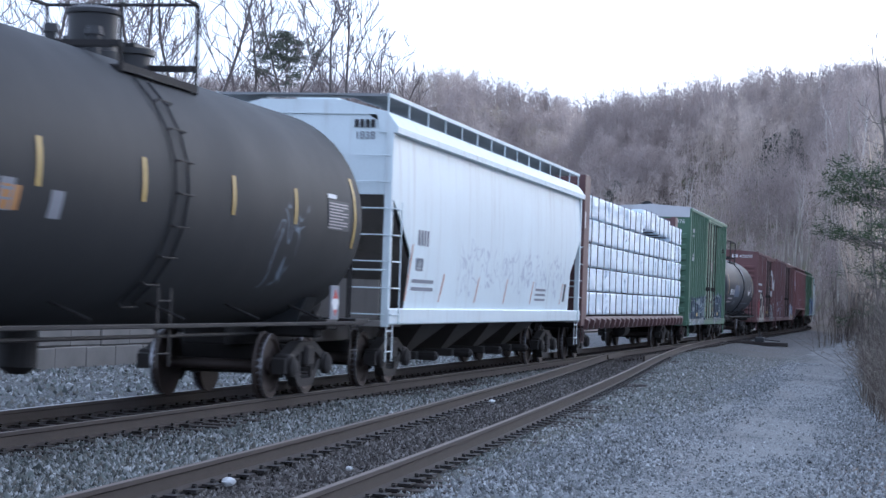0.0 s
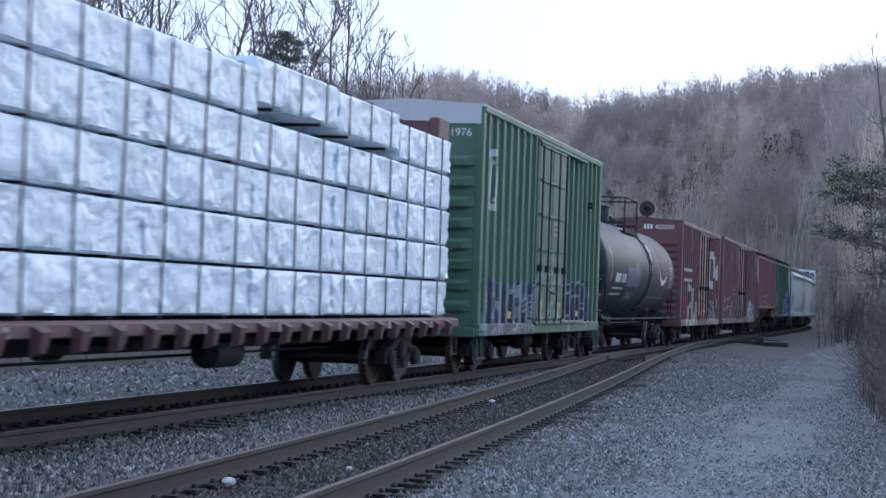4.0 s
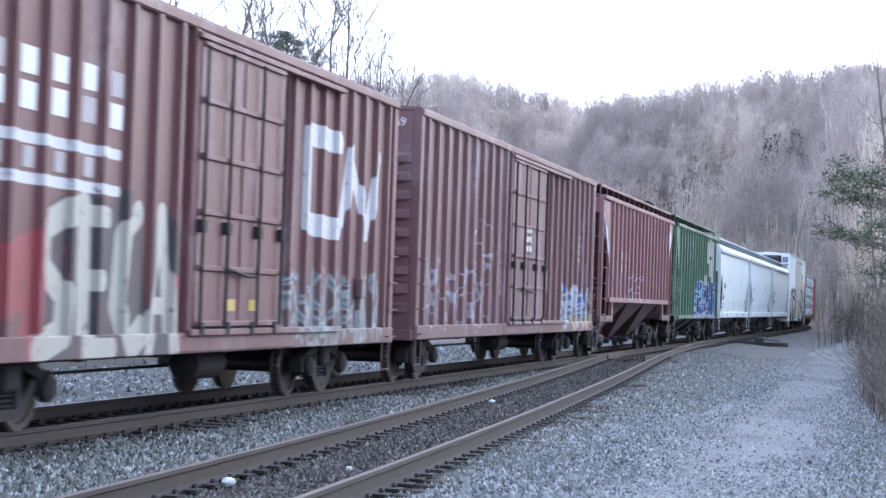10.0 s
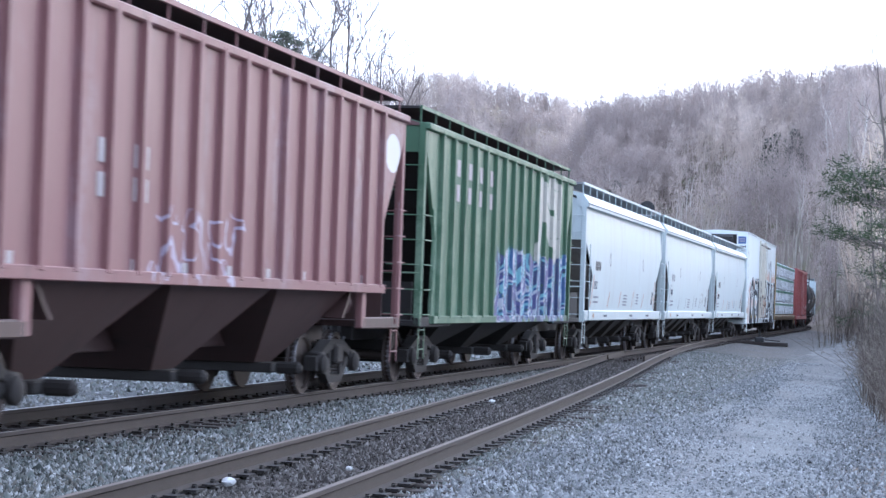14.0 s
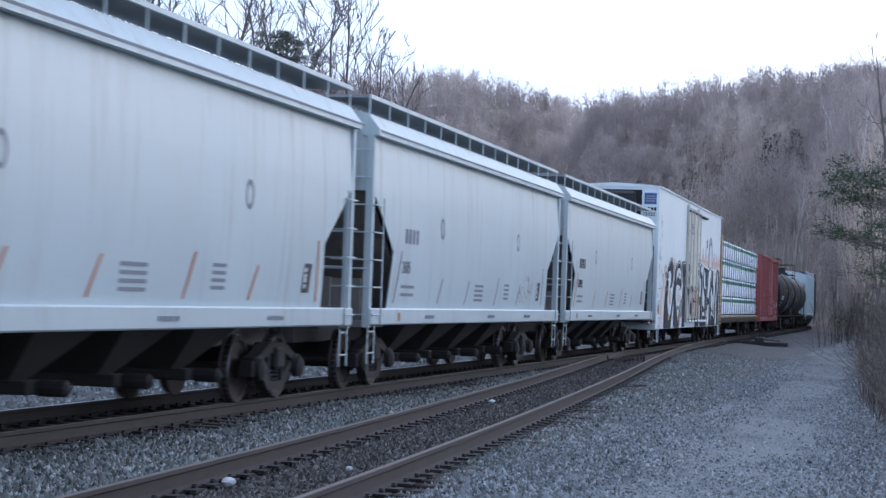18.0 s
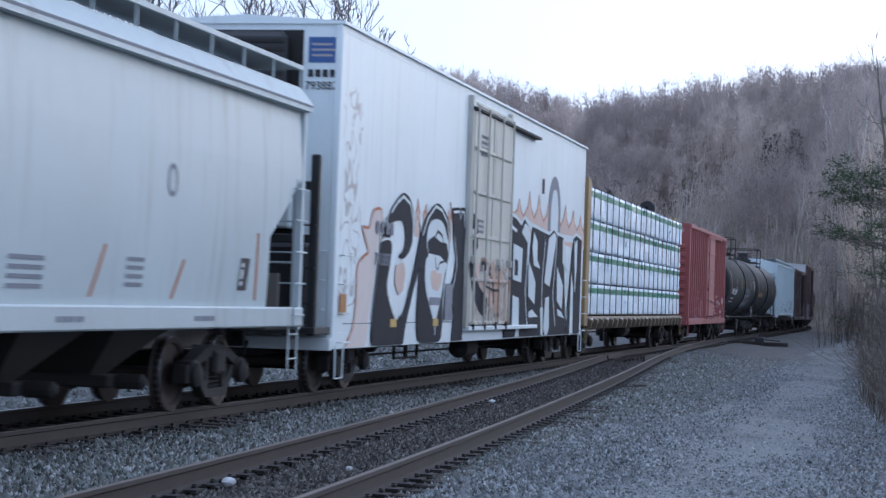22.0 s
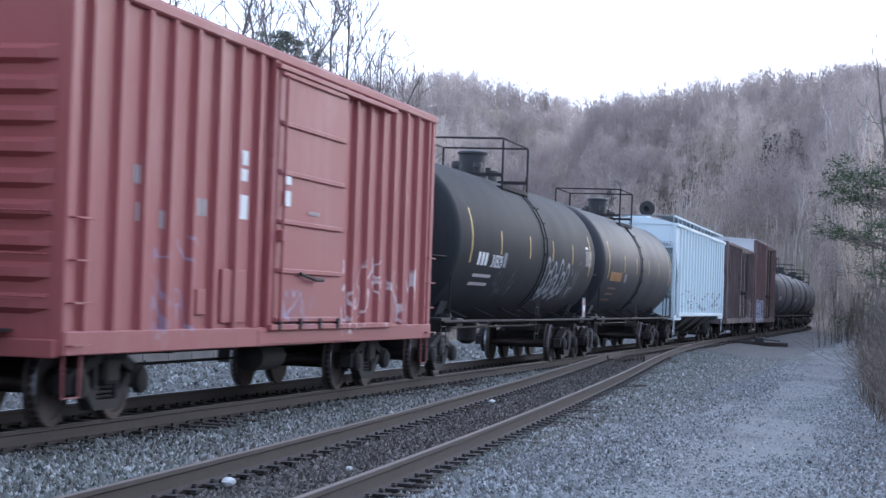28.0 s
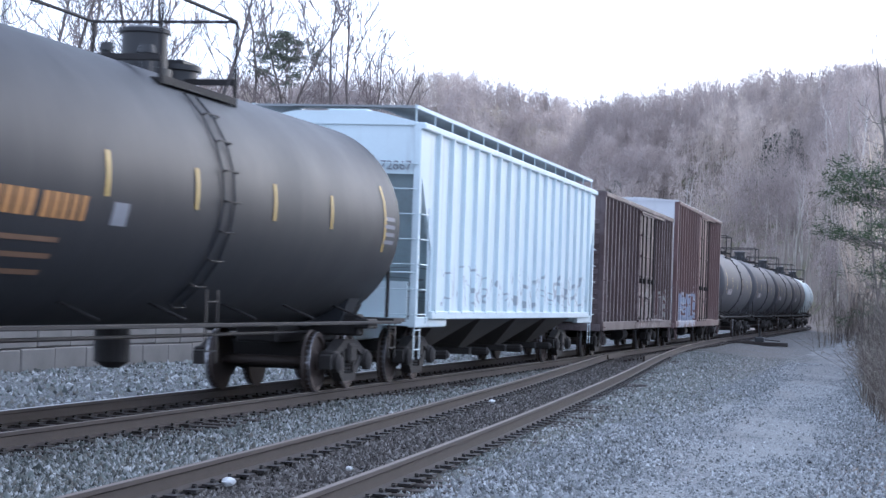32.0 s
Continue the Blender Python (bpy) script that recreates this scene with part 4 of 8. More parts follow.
v, f = merge([stalks(5200, lambda r, y: 9.35 - 0.7 * smooth(-12, 4, y) - 0.012 * np.clip(y, 0, 99) + np.abs(r.normal(0, 0.9, len(y))), -14, 95, 1.3, 1),
              stalks(2200, lambda r, y: 9.3 - 0.012 * np.clip(y, 0, 99) + np.abs(r.normal(0, 1.2, len(y))), 2, 100, 2.6, 2, 0.3, 0.009)])
part("roadside_brush", fast_mesh("roadside_brush", v, f, STRAW), None, None, "dead stalks and brambles along the road", kind="stuff")
v, f = stalks(3000, lambda r, y: -10.2 - np.abs(r.normal(0, 3.0, len(y))), -15, 90, 1.5, 3)
part("bank_brush", fast_mesh("bank_brush", v, f, STRAW), None, None, "dead weeds on the bank behind the lot", kind="stuff")


# ---- trackside things ----
BLOCK = Mb().box(-0.3, 0.3, -0.89, 0.89, 0, 0.6, 0.03).mesh("concrete_block", CONCRETE)
wall = thing("block_wall", "low wall of stained concrete blocks in two courses", "wall")
for c in range(2):
    for i in range(28):
        y = -16 + i * 1.81 + c * 0.9
        part("concrete_block", BLOCK, None, wall, loc=(-9.45 + rng.uniform(-0.03, 0.03), y, float(land(-9.45, y)) - 0.12 + c * 0.61))
sig = thing("railway_signal", "round black signal target on a slim mast", "signal")
sig.location = (-4.5, 70.0, float(land(-4.5, 70.0)))
part("mast", Mb().cyl((0, 0, -0.2), (0, 0, 7.2), 0.09, 0.07, 10), BLACK, sig)
part("base", Mb().box(-0.3, 0.3, -0.3, 0.3, -0.15, 0.35, 0.03), CONCRETE, sig)
part("target", Mb().lathe([(-0.04, 0.4), (-0.03, 0.43), (0.02, 0.43), (0.03, 0.4)], "y", (0, -0.16, 7.2), 28), BLACK, sig)
part("lamp_housing", Mb().cyl((0, -0.1, 7.2), (0, 0.35, 7.2), 0.17, 0.14, 14), BLACK, sig)
part("hood", Mb().cyl((0, -0.5, 7.2), (0, -0.2, 7.2), 0.13, 0.13, 14, False), BLACK, sig)
part("ladder", Mb().tube([(-0.2, 0.3, 0), (-0.2, 0.2, 6.8)], 0.015).tube([(0.2, 0.3, 0), (0.2, 0.2, 6.8)], 0.015), BLACK, sig)
sw = thing("switch_stand", "low black switch stand on long ties", "switch stand")
sw.location = (1.9, 61.5, -0.2)
part("head_tie", Mb().box(-1.3, 1.9, -0.5, -0.28, -0.16, 0.03, 0.01), TIE, sw)
part("head_tie", Mb().box(-1.3, 1.9, 0.28, 0.5, -0.16, 0.03, 0.01), TIE, sw)
part("stand", Mb().box(0.3, 0.75, -0.3, 0.3, 0.02, 0.28, 0.04).cyl((0.5, 0, 0.25), (0.5, 0, 0.55), 0.05, 0.04, 10), BLACK, sw)
part("lever", Mb().tube([(0.6, 0.1, 0.16), (1.5, 0.3, 0.1)], 0.03), BLACK, sw)
part("rod", Mb().tube([(-1.4, 0, 0.02), (0.4, 0, 0.06)], 0.02), RAIL_RUST, sw)


# ---- freight cars: common parts ----
# In a car's own space y runs along the train (-y leads), x to its sides, z up from the rail tops.
WHEEL_R = 0.457


def wheel_mesh():
    mb = Mb().cyl((-0.95, 0, 0), (0.95, 0, 0), 0.08, 0.08, 12)
    for s in (-1, 1):
        prof = [(0.685, 0.36), (0.685, 0.485), (0.705, 0.49), (0.725, 0.462), (0.82, 0.455), (0.82, 0.385), (0.79, 0.36), (0.775, 0.2), (0.80, 0.14), (0.84, 0.13)]
        mb.lathe([(s * a, r) for a, r in prof], "x", (0, 0, 0), 28)
        mb.lathe([(s * 0.70, 0.14), (s * 0.735, 0.2), (s * 0.735, 0.36)], "x", (0, 0, 0), 28)
    return mb.mesh("wheelset", WHEEL, True)


def frame_mesh():
    mb = Mb()
    # truss side frame: outline with two windows left by separate bars
    top = [(-1.12, 0.36), (-1.12, 0.56), (-0.75, 0.66), (-0.35, 0.80), (0.35, 0.80), (0.75, 0.66), (1.12, 0.56), (1.12, 0.36), (0.98, 0.36), (0.86, 0.5), (0.35, 0.66), (-0.35, 0.66), (-0.86, 0.5), (-0.98, 0.36)]
    mb.side(top, -0.09, 0.09)
    mb.side([(-0.78, 0.50), (-0.62, 0.55), (-0.25, 0.27), (0.25, 0.27), (0.62, 0.55), (0.78, 0.50), (0.35, 0.16), (-0.35, 0.16)], -0.07, 0.07)
    for s in (-1, 1):
        mb.box(-0.07, 0.07, s * 0.31 - 0.05, s * 0.31 + 0.05, 0.24, 0.7, 0.01)
        mb.lathe([(0.06, 0.15), (0.15, 0.15), (0.19, 0.1), (0.2, 0.03)], "x", (0, s * 0.865, 0.457), 14)
        mb.box(-0.12, 0.12, s * 0.865 - 0.16, s * 0.865 + 0.16, 0.44, 0.63, 0.03)
    return mb.mesh("side_frame", TRUCK, True)


def spring_mesh():
    mb = Mb()
    for k in (-0.16, 0, 0.16):
        for j in range(5):
            mb.lathe([(-0.014, 0.05), (-0.014, 0.075), (0.014, 0.075), (0.014, 0.05)], "z", (0, k, 0.30 + j * 0.052), 10)
    return mb.mesh("spring", GRIME)


WHEELSET, SIDE_FRAME, SPRING = wheel_mesh(), frame_mesh(), spring_mesh()
BOLSTER = Mb().box(-1.15, 1.15, -0.2, 0.2, 0.44, 0.74, 0.04).cyl((0, 0, 0.7), (0, 0, 0.86), 0.2, 0.2, 14).box(-0.95, -0.8, -0.12, 0.12, 0.7, 0.8).box(0.8, 0.95, -0.12, 0.12, 0.7, 0.8).mesh("truck", TRUCK)
BEAM = Mb().box(-0.95, 0.95, -0.05, 0.05, 0.32, 0.42, 0.01).box(-0.82, -0.72, -0.06, 0.14, 0.27, 0.5, 0.02).box(0.72, 0.82, -0.06, 0.14, 0.27, 0.5, 0.02).mesh("brake_beam", GRIME)
WHEELS = []
TREAD = Mb().lathe([(-0.05, 0.452), (-0.045, 0.4585), (0.043, 0.4565), (0.05, 0.45)], "x", (0, 0, 0), 32)
TREAD.f = [q for q in TREAD.f if len(q) < 5]
TREAD = TREAD.mesh("wheel_tread", plain("rolled_bright_steel", (0.42, 0.42, 0.44), 0.38, 1.0, 0.04, 2, 0.0), True)


def trucks(car, base):
    for s in (-1, 1):
        t = part("truck", BOLSTER, None, car, loc=(0, s * base / 2, 0))
        for k in (-1, 1):
            part("side_frame", SIDE_FRAME, None, t, loc=(k * 1.0, 0, 0))
            part("spring", SPRING, None, t, loc=(k * 0.98, 0, 0), kind="stuff")
            w = part("wheelset", WHEELSET, None, t, loc=(0, k * 0.865, WHEEL_R))
            WHEELS.append((w, k * 0.865))
            for q in (-1, 1):
                part("wheel_tread", TREAD, None, t, loc=(q * 0.773, k * 0.865, WHEEL_R))
            part("brake_beam", BEAM, None, t, loc=(0, k * 0.36, 0))


COUPLER = Mb().box(-0.07, 0.07, -0.45, 0.4, 0.78, 0.92, 0.02).side([(-0.62, 0.74), (-0.62, 0.98), (-0.42, 0.98), (-0.42, 0.74)], -0.16, 0.06).box(0.03, 0.15, -0.74, -0.5, 0.73, 0.99, 0.03).box(-0.2, 0.2, 0.0, 0.12, 0.7, 1.02, 0.02).mesh("coupler", GRIME)
HOSE = Mb().tube([(0.28, 0, 0.78), (0.3, -0.2, 0.6), (0.26, -0.42, 0.42), (0.16, -0.6, 0.4)], 0.025).mesh("air_hose", BLACK)


def couplers(car, half):
    for s in (-1, 1):
        for name, me in (("coupler", COUPLER), ("air_hose", HOSE)):
            o = part(name, me, None, car, loc=(0, s * half, 0))
            if s > 0:
                o.rotation_euler = (0, 0, math.pi)


def rungs(mb, x, y0, y1, zs, out=0.08, r=0.012):
    """Grab irons on a side: bars at the heights zs, standing off from x."""
    sx = 1 if x > 0 else -1
    for z in zs:
        mb.tube([(x, y0, z), (x + sx * out, y0, z), (x + sx * out, y1, z), (x, y1, z)], r, 5)
    return mb


def end_rungs(mb, y, x0, x1, zs, out=0.09, r=0.012):
    sy = 1 if y > 0 else -1
    for z in zs:
        mb.tube([(x0, y, z), (x0, y + sy * out, z), (x1, y + sy * out, z), (x1, y, z)], r, 5)
    return mb


def stirrup(mb, x, y0, y1, z0, z1):
    return mb.tube([(x, y0, z1), (x, y0 + 0.02, z0), (x, y1 - 0.02, z0), (x, y1, z1)], 0.014, 5)


def ladder(mb, x, y0, y1, z0, z1, n):
    for y in (y0, y1):
        mb.box(x - 0.006, x + 0.006, y - 0.022, y + 0.022, z0, z1)
    for i in range(n):
        z = z0 + (z1 - z0) * (i + 0.5) / n
        mb.cyl((x, y0, z), (x, y1, z), 0.012, 0.012, 5)
    return mb


def bars(car, x, y, z, w, h, n, ink, name="stencil", gap=0.3, seed=0):
    """A line of writing that cannot be read: n short bars w wide in all."""
    r = random.Random(seed + int(y * 37) + int(z * 91))
    s, cw = 1 if x > 0 else -1, w / n
    for i in range(n):
        a, k = y + i * cw, cw * (1 - gap)
        part(name, Mb().box(min(x, x + s * 0.006), max(x, x + s * 0.006), a, a + k * r.uniform(0.75, 1.0), z, z + h), ink, car)


def lettering(car, text, x, y, z, size, ink, name="stencil", face="side", squash=1.0):
    """Readable numbers in the built-in font, as a thin mesh on a side (+x) or a leading end (-y)."""
    cu = bpy.data.curves.new(name, "FONT")
    cu.body, cu.size, cu.extrude = text, size, 0.003
    tmp = bpy.data.objects.new(name, cu)
    me = bpy.data.meshes.new_from_object(tmp)
    bpy.data.objects.remove(tmp)
    me.materials.append(ink)
    if face == "side":
        m = Matrix.Translation((x + 0.004, y, z)) @ Matrix(((0, 0, 1, 0), (1, 0, 0, 0), (0, 1, 0, 0), (0, 0, 0, 1)))
    else:
        m = Matrix.Translation((x, y - 0.004, z)) @ Matrix(((1, 0, 0, 0), (0, 0, -1, 0), (0, 1, 0, 0), (0, 0, 0, 1)))
    me.transform(m @ Matrix.Diagonal((squash, 1, 1, 1)))
    return part(name, me, None, car)


def underframe(car, L, z, mat_, deep=0.25):
    mb = Mb().box(-0.3, 0.3, -L / 2 + 0.2, L / 2 - 0.2, z - deep, z, 0.02)
    for i in range(7):
        y = -L / 2 + 1.2 + (L - 2.4) * i / 6
        mb.box(-1.4, 1.4, y - 0.06, y + 0.06, z - 0.16, z)
    part("underframe", mb, mat_, car)
    part("brake_reservoir", Mb().lathe([(-0.6, 0.05), (-0.52, 0.2), (0.52, 0.2), (0.6, 0.05)], "y", (0.75, 0.9, z - 0.32), 14), GRIME, car, smooth=True)
    part("brake_cylinder", Mb().lathe([(-0.35, 0.14), (0.2, 0.14), (0.45, 0.03)], "y", (-0.7, -1.2, z - 0.3), 12), GRIME, car, smooth=True)
    part("brake_rod", Mb().tube([(0.2, -L / 2 + 3, z - 0.38), (0.2, L / 2 - 3, z - 0.38)], 0.02), GRIME, car)


def brake_wheel(car, y, x, z):
    s = 1 if y > 0 else -1
    mb = Mb()
    for i in range(16):
        a, b = i * math.pi / 8, (i + 1) * math.pi / 8
        mb.cyl((x + 0.27 * math.cos(a), y + s * 0.2, z + 0.27 * math.sin(a)), (x + 0.27 * math.cos(b), y + s * 0.2, z + 0.27 * math.sin(b)), 0.016, 0.016, 5)
    for i in range(4):
        a = i * math.pi / 2 + 0.4
        mb.cyl((x, y + s * 0.2, z), (x + 0.27 * math.cos(a), y + s * 0.2, z + 0.27 * math.sin(a)), 0.014, 0.014, 5)
    mb.box(x - 0.13, x + 0.13, min(y, y + s * 0.16), max(y, y + s * 0.16), z - 0.25, z + 0.2, 0.02)
    part("brake_wheel", mb, GRIME, car)


CARS = []
GRATING = plain("galvanised_grating", (0.30, 0.31, 0.32), 0.6, 0.3, 0.25, 9, 0.3)


def car_thing(name, label, category, mid, base, half):
    car = thing(name, label, category, "freight cars of the train")
    CARS.append((car, mid, base))
    trucks(car, base)
    couplers(car, half)
    return car


# ---- boxcars ----
def boxcar(label, mid, L, H, skin, door_y, ribs, zb=0.86, hw=1.48, corr=10, roof=None, door_bars="old", base=None, door_mat=None, end_top=0.55, end_mat=None, proud=0.075):
    car = car_thing("boxcar", label, "boxcar", mid, base or L - 4.6, L / 2 + 0.25)
    h = L / 2
    d0, d1 = door_y
    for s in (-1, 1):
        wall = part("side_wall", Mb().box(min(s * hw, s * (hw - 0.06)), max(s * hw, s * (hw - 0.06)), -h + 0.04, h - 0.04, zb + 0.2, H - 0.05), skin, car)
        part("side_sill", Mb().box(min(s * (hw - 0.05), s * (hw + proud)), max(s * (hw - 0.05), s * (hw + proud)), -h, h, zb, zb + 0.24, 0.012 if proud > 0.01 else 0.003), skin, car)
        part("top_chord", Mb().box(min(s * (hw - 0.05), s * (hw + proud)), max(s * (hw - 0.05), s * (hw + proud)), -h, h, H - 0.13, H, 0.02 if proud > 0.01 else 0.003), skin, car)
        for y in ribs:
            if d0 - 0.05 < y < d1 + 0.05:
                continue
            part("rib", Mb().add([(s * hw, y - 0.062, z) for z in (zb + 0.24, H - 0.13)] + [(s * (hw + 0.075), y - 0.05, z) for z in (zb + 0.24, H - 0.13)] + [(s * (hw + 0.075), y + 0.05, z) for z in (zb + 0.24, H - 0.13)] + [(s * hw, y + 0.062, z) for z in (zb + 0.24, H - 0.13)],
                          [(0, 1, 3, 2), (2, 3, 5, 4), (4, 5, 7, 6), (0, 2, 4, 6), (1, 7, 5, 3)]), skin, wall)
        for y in (-h, h):
            part("corner_post", Mb().box(min(s * (hw - 0.1), s * (hw + min(0.05, proud + 0.002))), max(s * (hw - 0.1), s * (hw + min(0.05, proud + 0.002))), y - 0.02 if y < 0 else y - 0.2, y + 0.2 if y < 0 else y + 0.02, zb, H - 0.01, 0.015), skin, car)
        # sliding door with its tracks and locking bars
        x0, x1 = s * (hw + 0.03), s * (hw + 0.10)
        door = part("door", Mb().box(min(x0, x1), max(x0, x1), d0, d1, zb + 0.3, H - (0.22 if proud > 0.01 else 0.4), 0.01), door_mat or skin, car)
        for i in range(6):
            z = zb + 0.34 + (H - zb - 0.62) * i / 5
            part("door_rib", Mb().box(min(x1, x1 + s * 0.035), max(x1, x1 + s * 0.035), d0 + 0.04, d1 - 0.04, z - 0.035, z + 0.035, 0.012), door_mat or skin, door)
        for y in (d0 - 0.09, d1 + 0.09):
            part("door_post", Mb().box(min(s * hw, s * (hw + 0.09)), max(s * hw, s * (hw + 0.09)), y - 0.075, y + 0.075, zb + 0.24, H - 0.13, 0.012), door_mat or skin, car)
        if proud > 0.01:
            part("door_skirt", Mb().box(min(s * hw, s * (hw + 0.085)), max(s * hw, s * (hw + 0.085)), d0 - 0.5, d1 + 0.9, zb + 0.02, zb + 0.21, 0.01), skin, car)
        for i in range(4):
            y = d0 + 0.2 + (d1 - d0 - 0.4) * i / 3
            part("door_roller", Mb().box(min(x1, x1 + s * 0.06), max(x1, x1 + s * 0.06), y - 0.05, y + 0.05, zb + 0.21, zb + 0.36, 0.01), GRIME, door)
        if door_bars == "old":
            part("door_seam", Mb().box(min(x1, x1 + s * 0.02), max(x1, x1 + s * 0.02), (d0 + d1) / 2 - 0.03, (d0 + d1) / 2 + 0.03, zb + 0.36, H - 0.26), door_mat or skin, door)
        part("door_latch", Mb().tube([(x1 + s * 0.05, d0 + (d1 - d0) * 0.32, 1.75), (x1 + s * 0.09, d0 + (d1 - d0) * 0.5, 1.68), (x1 + s * 0.09, d0 + (d1 - d0) * 0.62, 1.68)], 0.025), GRIME, door)
        part("door_track", Mb().box(min(s * hw, s * (hw + 0.14)), max(s * hw, s * (hw + 0.14)), d0 - 0.15, min(h - 0.3, d1 + (d1 - d0) * 0.95), zb + 0.2, zb + 0.28, 0.01), skin, car)
        part("door_hood", Mb().box(min(s * hw, s * (hw + 0.15)), max(s * hw, s * (hw + 0.15)), d0 - 0.15, min(h - 0.3, d1 + (d1 - d0) * 0.9), H - 0.24 if proud > 0.01 else H - 0.4, H - 0.17 if proud > 0.01 else H - 0.34, 0.01), skin if proud > 0.01 else GRIME, car)
        ys = (d0 + 0.12,) if door_bars == "one" else (d0 + (d1 - d0) * 0.3, d0 + (d1 - d0) * 0.68, d1 - 0.06, d0 + 0.06)
        for y in ys:
            part("lock_bar", Mb().cyl((x1 + s * 0.06, y, zb + 0.32), (x1 + s * 0.06, y, H - 0.3), 0.022, 0.022, 8).box(min(x1, x1 + s * 0.09), max(x1, x1 + s * 0.09), y - 0.07, y + 0.07, 2.15, 2.3, 0.01), GRIME if door_bars == "old" and not door_mat else door_mat or skin, door)
        for i in range(4):
            part("grab_iron", rungs(Mb(), s * (hw + 0.05), -h + 0.06, -h + 0.48, [zb + 0.1 + 0.42 * i]), skin, car)
            part("grab_iron", rungs(Mb(), s * (hw + 0.05), h - 0.48, h - 0.06, [zb + 0.1 + 0.42 * i]), skin, car)
        for a, b in ((-h + 0.06, -h + 0.5), (h - 0.5, h - 0.06)):
            part("stirrup", stirrup(Mb(), s * (hw + 0.03), a, b, zb - 0.42, zb + 0.04), skin, car)
    for s in (-1, 1):
        y = s * h
        end = part("end_wall", Mb().box(-hw + 0.02, hw - 0.02, min(y, y - s * 0.06), max(y, y - s * 0.06), zb + 0.1, H + 0.02), end_mat or skin, car)
        top = H - end_top
        for i in range(corr):
            z = zb + 0.35 + (top - zb - 0.5) * (i + 0.5) / corr
            d = (top - zb - 0.5) / corr * 0.33
            vs = []
            for x in (-hw + 0.08, -hw + 0.3, hw - 0.3, hw - 0.08):
                dep = 0.07 if abs(x) < hw - 0.2 else 0.0
                vs += [(x, y, z - d), (x, y + s * dep, z - d * 0.45), (x, y + s * dep, z + d * 0.45), (x, y, z + d)]
            fs = []
            for k in range(3):
                for j in range(3):
                    fs.append((k * 4 + j, k * 4 + j + 1, k * 4 + j + 5, k * 4 + j + 4))
                fs.append((k * 4 + 3, k * 4, k * 4 + 4, k * 4 + 7))
            part("corrugation", Mb().add(vs, fs), end_mat or skin, end)
        for i in range(4):
            part("grab_iron", end_rungs(Mb(), y + s * 0.02, hw - 0.62, hw - 0.14, [zb + 0.15 + 0.42 * i]), skin, car)
            part("grab_iron", end_rungs(Mb(), y + s * 0.02, -hw + 0.14, -hw + 0.62, [zb + 0.15 + 0.42 * i]), skin, car)
        part("end_sill", Mb().box(-hw, hw, min(y, y + s * 0.12), max(y, y + s * 0.12), zb - 0.02, zb + 0.16, 0.01), skin, car)
        part("cross_walk", Mb().box(-1.0, 1.0, min(y + s * 0.02, y + s * 0.3), max(y + s * 0.02, y + s * 0.3), zb + 0.22, zb + 0.25), GRIME, car)
    brake_wheel(car, -h, -0.75, 2.1)
    rf = part("roof", Mb().ext([(-hw - 0.05, H - 0.03), (-hw - 0.05, H + 0.015), (0, H + 0.11), (hw + 0.05, H + 0.015), (hw + 0.05, H - 0.03)], -h - 0.03, h + 0.03), roof or skin, car)
    for i in range(13):
        y = -h + L * (i + 0.5) / 13
        part("roof_seam", Mb().add([(-hw - 0.02, y - 0.04, H + 0.01), (-hw - 0.02, y + 0.04, H + 0.01), (0, y + 0.04, H + 0.155), (0, y - 0.04, H + 0.155), (hw + 0.02, y - 0.04, H + 0.01), (hw + 0.02, y + 0.04, H + 0.01)],
                                   [(0, 1, 2, 3), (3, 2, 5, 4)]), roof or skin, rf)
    underframe(car, L, zb + 0.12, GRIME)
    return car


def even(a, b, n):
    return [a + (b - a) * i / (n - 1) for i in range(n)]


